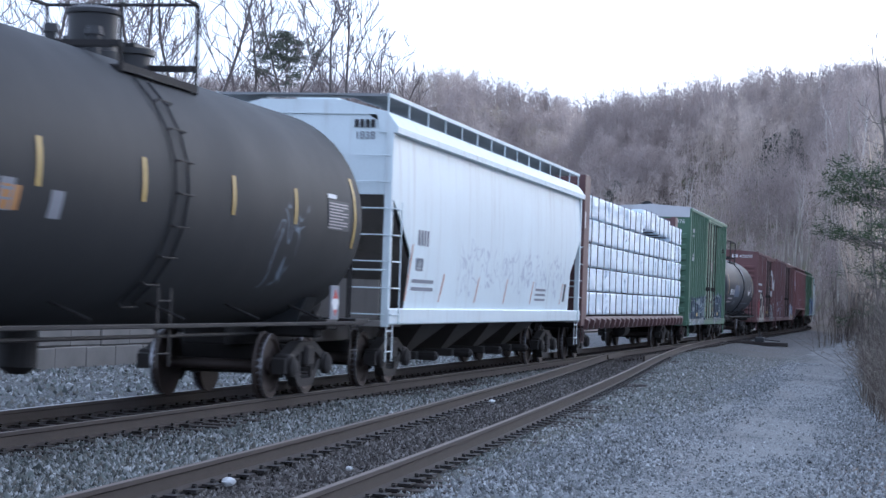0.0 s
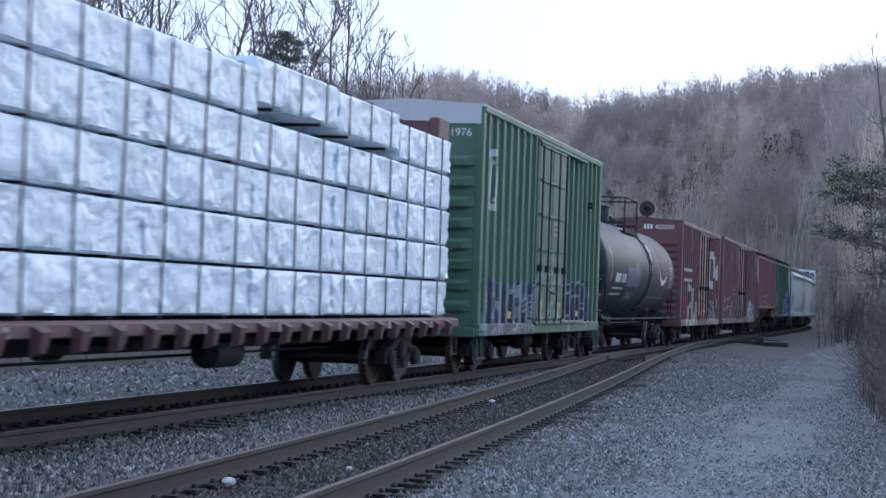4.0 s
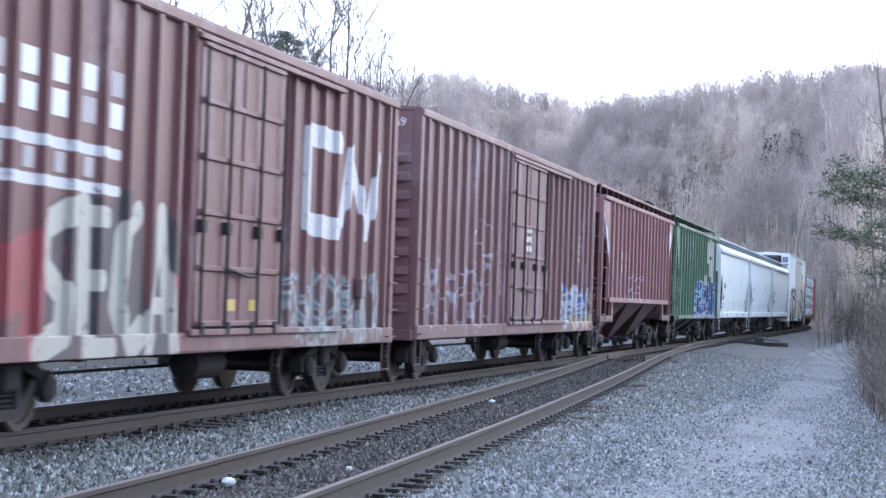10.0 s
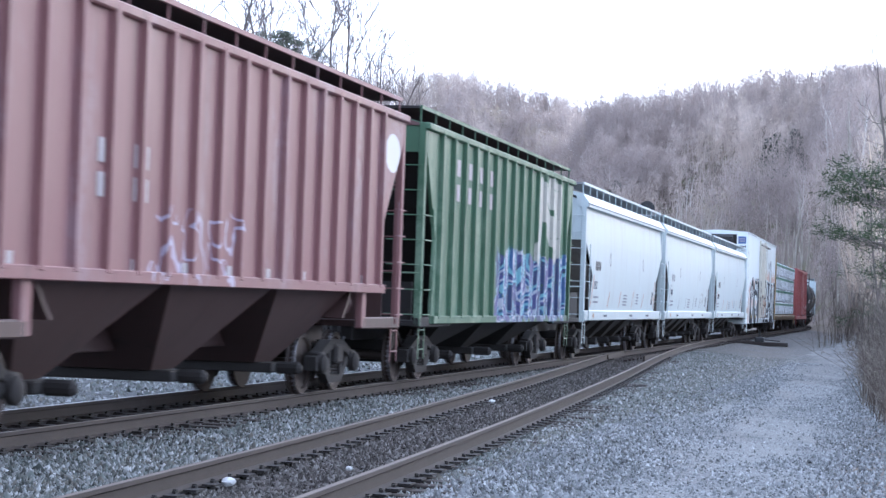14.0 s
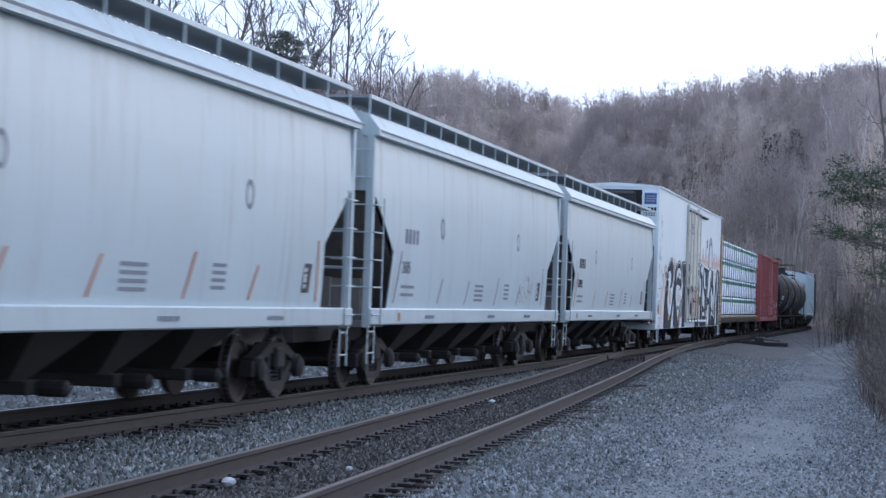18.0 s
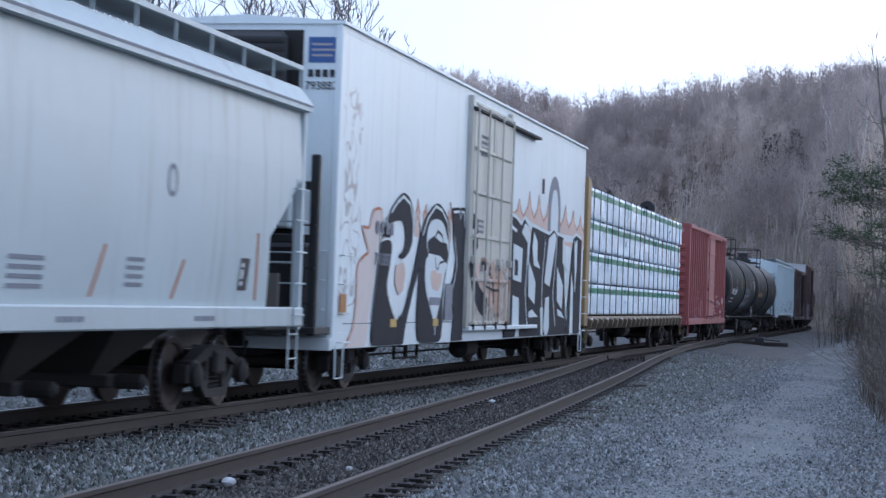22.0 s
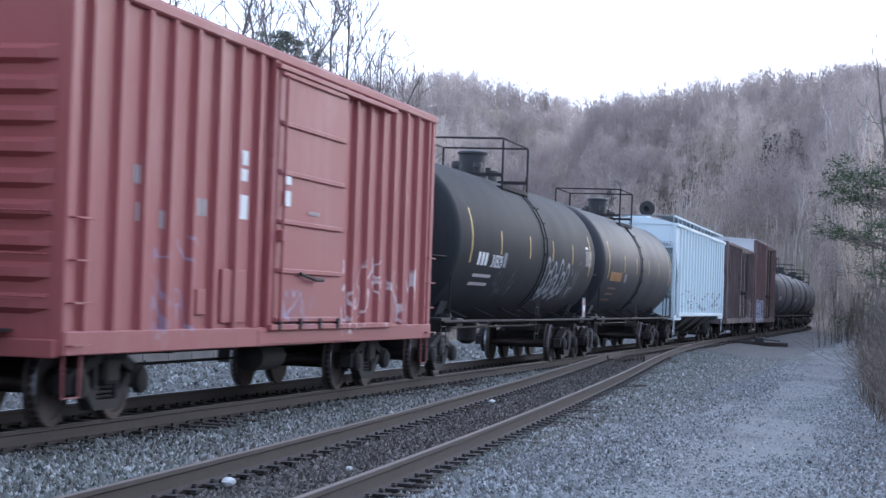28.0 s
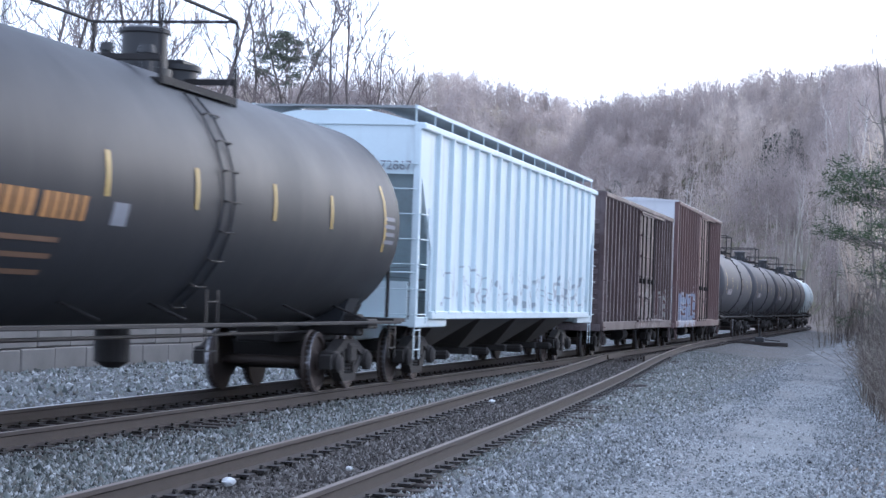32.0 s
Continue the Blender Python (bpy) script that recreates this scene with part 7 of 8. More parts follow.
# first word: a leaning loop, a ring and a stem
LEG = [(-9.24, 0.72), (-9.25, 1.19), (-9.1, 1.68), (-8.93, 2.1), (-8.85, 2.33), (-8.26, 2.35), (-8.31, 1.98), (-8.46, 1.7), (-8.34, 1.47), (-8.02, 1.22), (-7.76, 1.1), (-7.49, 1.19), (-7.66, 0.9), (-7.7, 0.72)]
ARCH = [(-8.48, 2.65), (-8.32, 2.88), (-7.92, 3.07), (-7.54, 3.18), (-7.06, 3.08), (-6.83, 2.8), (-6.83, 2.47), (-7.09, 2.22), (-7.45, 2.11), (-7.69, 2.12), (-7.69, 2.17), (-7.43, 2.27), (-7.35, 2.48), (-7.52, 2.7), (-7.92, 2.71)]
STEM = [(-6.54, 2.85), (-6.33, 2.58), (-6.56, 2.15), (-6.92, 1.66), (-7.28, 1.28), (-7.67, 1.01), (-7.69, 0.72), (-7.3, 0.72), (-7.15, 1.01), (-6.72, 1.55), (-6.29, 2.04), (-6.19, 2.47)]
LOOP = [(-6.38, 0.97), (-6.35, 1.63), (-6.31, 1.97), (-6.41, 2.24), (-6.23, 2.59), (-5.9, 2.89), (-5.17, 3.13), (-4.68, 3.08), (-4.24, 2.9), (-4.08, 2.67), (-4.07, 2.23), (-4.27, 1.86), (-4.42, 1.37), (-4.46, 0.94), (-4.71, 0.72), (-6.05, 0.72)]
EYE_WHITE = [(-5.8, 2.64), (-5.59, 2.79), (-5.14, 2.86), (-4.65, 2.81), (-4.35, 2.62), (-4.16, 2.42), (-4.16, 2.11), (-4.4, 1.92), (-4.6, 1.55), (-5.04, 1.07), (-5.28, 1.19), (-5.77, 1.59), (-5.9, 1.87), (-5.87, 2.13), (-5.69, 2.22), (-5.85, 2.41)]
BAR = [(-3.89, 3.12), (-3.3, 3.16), (-3.25, 3.02), (-3.15, 3.17), (-2.83, 3.17), (-2.72, 2.82), (-2.82, 2.23), (-2.78, 1.9), (-2.75, 0.72), (-3.66, 0.72), (-3.54, 1.18), (-3.95, 1.68), (-3.61, 1.88), (-3.47, 2.2), (-3.73, 2.6)]
for k_, (pts, lab) in enumerate(((LEG, "black sprayed leg of a letter"), (ARCH, "black sprayed arch of a letter"), (STEM, "black sprayed leaning stem"), (LOOP, "black sprayed loop"), (BAR, "black sprayed stem"))):
    plate(c13, L2 + 0.0006 * k_, pts if pts is BAR else soft(pts), SPRAY_BLACK, label=lab)
plate(c13, L2, [(-8.75, 2.42), (-8.35, 2.42), (-8.4, 2.55), (-8.7, 2.6)], SPRAY_BLACK)
plate(c13, L2, [(-7.93, 1.99), (-7.44, 2.06), (-7.26, 1.89), (-7.38, 1.6), (-7.67, 1.51), (-7.95, 1.7)], PEACH)
plate(c13, L3 + 0.003, soft(EYE_WHITE), SPRAY_WHITE)
plate(c13, L4 + 0.001, [(-5.81, 2.41), (-5.76, 2.47), (-5.34, 2.56), (-4.78, 2.47), (-4.33, 2.47), (-4.14, 2.26), (-4.25, 2.1), (-4.84, 2.23), (-5.69, 2.25)], SPRAY_BLACK)
stroke(c13, L4 + 0.006, [(-5.25, 2.55), (-5.05, 2.66), (-4.7, 2.58), (-4.62, 2.47)], 0.05, SPRAY_BLACK)
stroke(c13, L4 + 0.006, [(-5.22, 2.2), (-5.1, 2.02), (-4.98, 1.98), (-4.85, 2.1), (-4.35, 2.16)], 0.04, SPRAY_BLACK)
plate(c13, L4 + 0.001, [(-5.44, 1.95), (-5.16, 1.98), (-4.98, 1.92), (-4.62, 1.93), (-4.66, 1.74), (-4.93, 1.6), (-5.33, 1.65), (-5.5, 1.82)], PEACH)
plate(c13, L4 + 0.003, [(-5.55, 1.5), (-4.7, 1.5), (-4.7, 1.36), (-5.55, 1.36)], GREY_INK, "step_plate", "grey slotted plate")
stroke(c13, L4 + 0.004, [(-5.05, 1.07), (-5.03, 0.85)], 0.05, SPRAY_WHITE)
# bright edges inside the black letters
stroke(c13, L4, [(y + 0.08 if y < -5.2 else y - 0.07, z - 0.05) for y, z in LOOP[4:13]], 0.05, SPRAY_WHITE)
stroke(c13, L4, [(y - 0.04, z - 0.06) for y, z in ARCH[1:7]], 0.05, SPRAY_WHITE)
stroke(c13, L4, [(-3.8, 3.05), (-3.33, 3.08), (-3.25, 2.94), (-3.12, 3.09), (-2.9, 3.08), (-2.83, 2.8)], 0.05, SPRAY_WHITE)
stroke(c13, L4, [(-3.66, 2.6), (-3.5, 2.32), (-3.4, 2.12), (-3.55, 1.85), (-3.66, 1.7)], 0.045, SPRAY_WHITE)
plate(c13, L4 + 0.002, [(-4.3, 1.75), (-3.72, 1.75), (-3.74, 1.1), (-4.3, 1.1)], GREY_INK, "route_box", "dark grey placard board")
stroke(c13, L4 + 0.001, [(-9.3, 0.75), (-9.3, 1.2), (-9.14, 1.7), (-8.97, 2.1), (-8.9, 2.4), (-8.6, 2.75)], 0.05, SPRAY_BLACK)
plate(c13, SX + 0.002, [(-10.9, 1.06), (-2.75, 1.06), (-2.75, 1.075), (-10.9, 1.075)], GREY_INK, "seam")
# second word: a row of blocky letters whose tops form a jagged line
TOP = [(1.2, 3.3), (2.3, 3.2), (2.87, 3.08), (3.2, 3.24), (4.15, 3.11), (4.55, 3.1), (5.8, 3.04), (6.35, 3.01), (6.95, 3.15), (7.55, 3.05), (8.3, 3.02), (9.8, 3.04), (10.2, 3.14), (11.1, 3.06)]
stroke(c13, L1, TOP, 0.16, SPRAY_WHITE, label="white outline of the sprayed letters")
for y0, y1, pts in ((1.2, 3.7, TOP[0:5]), (3.55, 5.75, TOP[4:7]), (5.7, 7.4, TOP[6:10]), (7.3, 9.0, TOP[9:11]), (8.95, 11.1, TOP[11:14])):
    plate(c13, L2 + 0.0004 * y0, [(y0, 0.72)] + [(min(max(y, y0), y1), z) for y, z in pts] + [(y1, 0.72)], SPRAY_BLACK, label="blocky black sprayed letter")
for pts in (((2.0, 2.68), (3.05, 2.6), (2.96, 1.88), (2.04, 1.93)), ((2.08, 1.6), (2.76, 1.55), (2.88, 0.73), (2.46, 0.73), (2.6, 0.95), (2.1, 0.95)), ((4.36, 3.0), (4.79, 2.82), (4.83, 2.42), (5.27, 2.22), (4.45, 2.28), (4.21, 2.63)),
            ((3.81, 2.37), (4.69, 1.92), (4.65, 1.43), (3.86, 1.6)), ((3.94, 1.25), (4.37, 1.31), (5.09, 1.15), (4.01, 1.13)), ((6.27, 2.94), (7.01, 3.1), (7.3, 2.97), (7.01, 2.58), (6.52, 1.84), (5.84, 1.92)), ((6.03, 1.57), (6.48, 1.61), (6.62, 0.89), (6.4, 0.73), (6.1, 0.73), (5.89, 0.9)), ((5.4, 1.35), (5.72, 1.36), (5.8, 0.73), (5.59, 0.73)),
            ((7.45, 2.33), (8.41, 1.88), (8.33, 1.32), (7.6, 1.52)), ((8.19, 2.99), (8.6, 2.8), (8.95, 2.21), (8.26, 2.43)), ((9.58, 2.22), (9.93, 1.83), (10.01, 0.73), (9.57, 0.73)), ((10.02, 2.93), (10.37, 3.05), (10.4, 2.33), (10.18, 1.75)), ((7.68, 1.33), (8.26, 1.26), (8.76, 1.1), (7.75, 1.18)), ((2.9, 2.94), (3.27, 3.16), (3.61, 3.1), (3.95, 2.92), (3.7, 2.72))):
    plate(c13, L4, pts, SPRAY_WHITE)
plate(c13, L4 + 0.006, [(2.19, 2.36), (2.53, 2.34), (2.53, 2.02), (2.2, 2.02)], SPRAY_BLACK)
for pts in (((3.71, 2.95), (3.48, 1.68), (3.85, 0.94)), ((5.85, 2.9), (5.55, 2.0), (5.6, 0.94)), ((7.39, 2.94), (7.01, 1.65), (7.45, 0.94)), ((9.08, 2.25), (8.9, 1.61), (9.11, 1.04)), ((9.95, 3.02), (10.27, 1.77)), ((1.3, 3.15), (1.9, 3.0), (2.35, 2.95))):
    stroke(c13, L4, pts, 0.07, SPRAY_WHITE)
# paint that runs on over the sill and across the door
stroke(c13, 1.585, [(-2.5, 2.95), (-2.15, 2.9), (-2.1, 2.55), (-2.45, 2.45)], 0.3, SPRAY_BLACK)
stroke(c13, 1.587, [(-2.5, 2.25), (-2.2, 1.75), (-1.75, 1.5), (-1.0, 1.3)], 0.45, SPRAY_BLACK, label="black sprayed curve across the door")
stroke(c13, 1.585, [(-2.1, 2.25), (-1.7, 1.75), (-1.1, 1.62), (-0.6, 1.7), (-0.45, 1.35)], 0.26, PEACH)
stroke(c13, 1.588, [(-0.75, 2.0), (-0.4, 1.75), (-0.35, 1.4)], 0.12, SPRAY_BLACK)
plate(c13, SX + 0.001, oval(6.98, 3.5, 0.84, 0.9, 0, 180) + [(6.14, 3.1), (7.82, 3.1)], GREY_INK, "emblem", "faded grey rounded emblem")
plate(c13, L1, oval(6.98, 3.5, 0.5, 0.6, 0, 180) + [(6.48, 3.15), (7.48, 3.15)], SPRAY_WHITE, "emblem")
plate(c13, SX + 0.002, [(5.3, 3.9), (5.58, 3.92), (5.58, 4.26), (5.3, 4.24)], BLACK_INK, "vent")
for k_ in range(4):
    bars(c13, 1.588, -1.95, 4.55 - 0.11 * k_, 0.8, 0.06, 5, GREY_INK)
    bars(c13, 1.588, -2.2, 2.95 - 0.1 * k_, 0.7, 0.05, 4, GREY_INK)
bars(c13, L4, -9.25, 2.46, 1.2, 0.19, 4, GREY_INK, "stencil", 0.45)
lettering(c13, "793882", L4, -9.3, 1.97, 0.28, GREY_INK, squash=1.2)
for y in (-8.2, -5.2, -1.8, 0.5):
    plate(c13, L4 + 0.002, [(y, 1.0), (y + 0.4, 1.0), (y + 0.4, 1.13), (y, 1.13)], YELLOW_INK, "reflector", "yellow reflector")
plate(c13, L4, [(-11.2, 1.2), (-10.85, 1.2), (-10.85, 1.5), (-11.2, 1.5)], ORANGE_INK, "reflector", "orange reflector")
# its leading end: placard, number, machinery and black rails
FY = -11.45 - 0.006
# no hollow here: a thin dark sheet on the wall gives the recess's shade
part("recess_shade_sheet", Mb().box(-1.4, 0.9, FY - 0.012, FY + 0.002, 1.05, 5.3), GRIME, c13, "flat dark sheet standing in for the shaded recess of the cooling machinery")
part("placard", Mb().box(0.98, 1.42, FY - 0.004, FY, 4.83, 5.2), BLUE_INK, c13, "blue placard with pale lines of small writing")
for i, z in enumerate((4.92, 5.0, 5.08)):
    part("placard_line", Mb().box(1.03, 1.34 + 0.04 * (i % 2), FY - 0.008, FY - 0.004, z, z + 0.03), PALE_INK, c13)
for i in range(4):
    part("stencil", Mb().box(0.98 + i * 0.11, 1.06 + i * 0.11, FY - 0.004, FY, 4.62, 4.73), BLACK_INK, c13)
lettering(c13, "793882", 0.94, FY, 4.44, 0.17, BLACK_INK, face="end", squash=0.95)
part("machine_grille", Mb().box(-0.9, 0.72, FY - 0.3, FY, 4.05, 5.25, 0.08), BLACK, c13, "black ribbed cooling unit")
for i in range(9):
    part("grille_slat", Mb().box(-0.88, 0.70, FY - 0.33, FY - 0.29, 4.12 + i * 0.12, 4.17 + i * 0.12), GRIME, c13)
part("control_cabinet", Mb().box(-0.6, 0.84, FY - 0.35, FY, 3.0, 3.95, 0.04), REEFER, c13, "white control cabinet")
part("cabinet_window", Mb().box(0.55, 0.78, FY - 0.37, FY - 0.34, 3.15, 3.5, 0.02), BLACK, c13)
part("lower_cabinet", Mb().box(-0.9, 0.86, FY - 0.28, FY, 2.42, 2.9, 0.03), REEFER, c13, "white lower cabinet")
part("fuel_tank", Mb().box(-1.3, 1.25, FY - 0.55, FY - 0.02, 1.05, 2.2, 0.06), BLACK, c13, "black fuel tank")
for x, zt in ((1.05, 3.5), (1.3, 3.45)):
    part("rail_post", Mb().box(x, x + 0.13, FY - 0.75, FY - 0.63, 0.9, zt, 0.02), BLACK, c13)
    for z in (1.35, 1.85, 2.45):
        part("grab_iron", end_rungs(Mb(), FY - 0.74, 1.1, 1.4, [z], 0.06), GRIME, c13)
for z in (2.2, 2.95):
    part("end_rail", Mb().box(-1.35, 1.42, FY - 0.74, FY - 0.66, z, z + 0.12, 0.01), BLACK, c13)
part("end_deck", Mb().box(-1.45, 1.45, FY - 0.8, FY, 0.92, 1.02, 0.01), BLACK, c13)
for y in (-5.5, -4.6, 6.5):
    part("hanger", Mb().tube([(0.9, y, 0.8), (0.9, y, 0.42), (0.9, y + 0.8, 0.42), (0.9, y + 0.8, 0.8)], 0.03), GRIME, c13)


# marks wrapped on the tanks
def tank_mark(car, y, z, w, h, ink, name="stencil", label="", rows=3, lean=0.0):
    mb = Mb()
    R, cz = TANKS[car]
    for i in range(rows + 1):
        zz = z + h * i / rows
        x = math.sqrt(max(0.01, (R + 0.008) ** 2 - (zz - cz) ** 2))
        q = lean * (i / rows - 0.5)
        mb.v += [(x, y + q, zz), (x, y + w + q, zz)]
        if i:
            mb.f.append((2 * i - 2, 2 * i - 1, 2 * i + 1, 2 * i))
    return part(name, mb, ink, car, label)


def tank_word(car, y, z, w, h, n, ink, seed=1):
    """A word that is a mark of its owner: plain blocks of its size."""
    r = random.Random(seed)
    for i in range(n):
        cw = w / n
        tank_mark(car, y + i * cw, z, cw * r.uniform(0.6, 0.78), h, ink, "stencil")


def tank_number(car, text, y, z, size, ink, squash=1.0):
    R, cz = TANKS[car]
    ob = lettering(car, text, 0, y, z, size, ink, squash=squash)
    for v in ob.data.vertices:
        v.co.x += math.sqrt(max(0.01, (R + 0.006) ** 2 - (v.co.z - cz) ** 2))
    return ob


tank_word(c16, -6.5, 2.15, 1.0, 0.25, 3, WHITE_INK, 3)
tank_word(c1, -5.6, 2.16, 2.15, 0.23, 9, ORANGE_INK, 3)
tank_mark(c1, -2.85, 2.12, 0.3, 0.27, GREY_INK, "data_box")
for car in (c1, c16):
    tank_mark(car, 6.55, 2.4, 1.1, 0.42, plain("dull_stencil_panel", (0.07, 0.072, 0.075), 0.7), "data_panel", "stencilled data panel")
    for i in range(9):
        tank_mark(car, 6.6, 2.42 + 0.043 * i, 0.95 if i % 3 else 0.7, 0.018, PALE_INK, "data_line", "", rows=1)
    tank_mark(car, 6.55, 2.84, 0.45, 0.06, WHITE_INK, "data_line", "", rows=1)
    holder = part("placard_holder", Mb().box(1.40, 1.42, 7.45, 7.9, 1.12, 1.62, 0.005), GREY_INK, car, "grey placard holder")
    part("placard", Mb().side([(7.68, 1.17), (7.87, 1.37), (7.68, 1.58), (7.49, 1.37)], 1.42, 1.426), WHITE_INK, holder, "white warning diamond")
    part("placard_top", Mb().side([(7.55, 1.43), (7.81, 1.43), (7.68, 1.57)], 1.426, 1.43), plain("placard_red", (0.5, 0.05, 0.04), 0.6), holder, "red point of the diamond")
    part("placard_foot", Mb().side([(7.6, 1.27), (7.68, 1.18), (7.76, 1.27)], 1.426, 1.43), plain("placard_red", (0.5, 0.05, 0.04), 0.6), holder, "red point of the diamond")
    for i in range(2):
        tank_mark(car, -6.5, 1.92 - 0.16 * i, 1.7, 0.06, PALE_INK, "data_line", "", rows=1)
    tank_mark(car, -4.0, 2.15, 0.32, 0.3, GREY_INK, "data_box")
tank_number(c16, "310329", -5.2, 2.13, 0.36, WHITE_INK, 1.0)
tank_word(c17, -6.85, 2.13, 1.0, 0.25, 4, ORANGE_INK, 5)
tank_word(c17, -5.75, 2.13, 1.15, 0.25, 5, ORANGE_INK, 6)
tank_mark(c17, -4.0, 2.12, 0.42, 0.24, GREY_INK, "data_box")
for i in range(3):
    tank_mark(c17, -6.6, 1.9 - 0.16 * i, 1.5, 0.05, plain("dull_orange_stencil", (0.16, 0.09, 0.05), 0.7), "data_line", "", rows=1)
for i in range(4):
    tank_mark(c17, 7.0, 2.3 + 0.12 * i, 0.6, 0.06, GREY_INK, "data_line", "", rows=1)
tank_word(c5, -6.4, 2.12, 1.05, 0.26, 4, WHITE_INK, 7)
tank_number(c5, "255055", -5.2, 2.13, 0.35, WHITE_INK, 0.95)
for i in range(2):
    tank_mark(c5, -6.6, 1.92 - 0.17 * i, 2.1, 0.06, PALE_INK, "data_line", "", rows=1)
# the white crescent and the outlined emblem above it
cres = Mb()
for i in range(15):
    a = radians(196 + 148 * i / 14)
    t = 0.17 * math.sin(math.pi * i / 14) + 0.01
    for k in (-1, 1):
        yy, zz = 4.9 + (1.1 + k * t * 0.6) * math.cos(a), 2.86 + (0.62 + k * t * 0.5) * math.sin(a)
        cres.v.append((math.sqrt(1.508 ** 2 - (zz - 2.52) ** 2), yy, zz))
    if i:
        cres.f.append((2 * i - 2, 2 * i - 1, 2 * i + 1, 2 * i))
part("crescent_mark", cres, WHITE_INK, c5, "painted white crescent")
EMB = plain("dark_emblem_outline", (0.008, 0.009, 0.012), 0.6)
for i, y in enumerate((3.9, 4.5, 5.1)):
    for dy, dz, w, h in ((0, 0, 0.06, 0.48), (0.4, 0, 0.06, 0.48), (0, 0.44, 0.46, 0.06), (0, 0.0 if i != 1 else 0.22, 0.46, 0.06)):
        tank_mark(c5, y + dy, 2.85 + dz, w, h, EMB, "emblem_bar", "", rows=2)
tank_mark(c5, 1.45, 2.95, 0.85, 0.48, plain("paint_patch", (0.34, 0.37, 0.44), 0.6), "paint_patch", "pale repainted patch", lean=0.35)
tank_mark(c5, -3.95, 2.03, 2.85, 0.57, plain("blue_patch", (0.06, 0.088, 0.15), 0.5), "paint_patch", "blue-grey repainted panel", rows=6)
for k_ in range(5):
    tank_mark(c5, -3.1 + 0.28 * k_, 1.62 + 0.05 * (k_ % 2), 0.16, 0.22, GREY_INK, "scrawl", "", lean=0.1)
for k_ in range(4):
    tank_mark(c5, 1.6 + 1.25 * k_, 1.72, 0.9, 0.05, GREY_INK, "data_line", "", rows=1)
for i in range(7):
    tank_mark(c5, 6.7, 2.1 + 0.11 * i, 0.75, 0.05, PALE_INK, "data_line", "", rows=1)
part("tank_band", Mb().lathe([(-0.16, 1.5), (-0.15, 1.515), (0.15, 1.515), (0.16, 1.5)], "y", (0, 1.75, 2.52), 48), TANK_GREY, c5, smooth=True)
for tc in TAIL:
    tank_word(tc, -6.3, 2.1, 2.2, 0.25, 9, PALE_INK, 2)


# marks on the smooth hoppers
def hop_x(z, zs=1.3, zt=4.0, hw=1.53):
    return hw - 0.16 + 0.16 * math.sin(math.pi * (0.18 + 0.62 * (z - zs) / (zt - zs))) + 0.006


def hop_mark(car, y, z, w, h, ink, lean=0.0, name="stencil", H=4.28):
    zt = H - 0.28
    mb = Mb()
    for i in range(4):
        zz = z + h * i / 3
        q = lean * i / 3
        mb.v += [(hop_x(zz, 1.3, zt), y + q, zz), (hop_x(zz, 1.3, zt), y + w + q, zz)]
        if i:
            mb.f.append((2 * i - 2, 2 * i - 1, 2 * i + 1, 2 * i))
    return part(name, mb, ink, car)


def hop_word(car, y, z, w, h, n, ink, H=4.28):
    for i in range(n):
        hop_mark(car, y + w / n * i, z, w / n * 0.68, h, ink, 0.0, "stencil", H)


def hop_number(car, text, y, z, size, ink, H=4.28, squash=1.0):
    ob = lettering(car, text, 0, y, z, size, ink, squash=squash)
    for v in ob.data.vertices:
        v.co.x += hop_x(v.co.z, 1.3, H - 0.28) - 0.004
    return ob


hop_word(c2, -7.75, 2.36, 0.85, 0.26, 4, GREY_INK, 4.42)
hop_number(c2, "1838", -7.85, 1.93, 0.32, GREY_INK, 4.42, 0.9)
for y in (-8.4, -5.9, -2.85, 0.0, 3.0, 6.9):
    hop_mark(c2, y, 1.42, 0.07, 0.5 if y > -8 else 0.95, RUST_INK, 0.28, "tick", 4.42)
for i in range(2):
    hop_mark(c2, -8.0, 1.6 + 0.13 * i, 1.6, 0.06, GREY_INK, 0, "data_line", 4.42)
for i in range(3):
    hop_mark(c2, 3.6, 1.5 + 0.11 * i, 1.3, 0.05, GREY_INK, 0, "data_line", 4.42)
hop_mark(c2, 7.3, 1.5, 0.28, 0.42, BLACK_INK, 0.12, "data_box", 4.42)
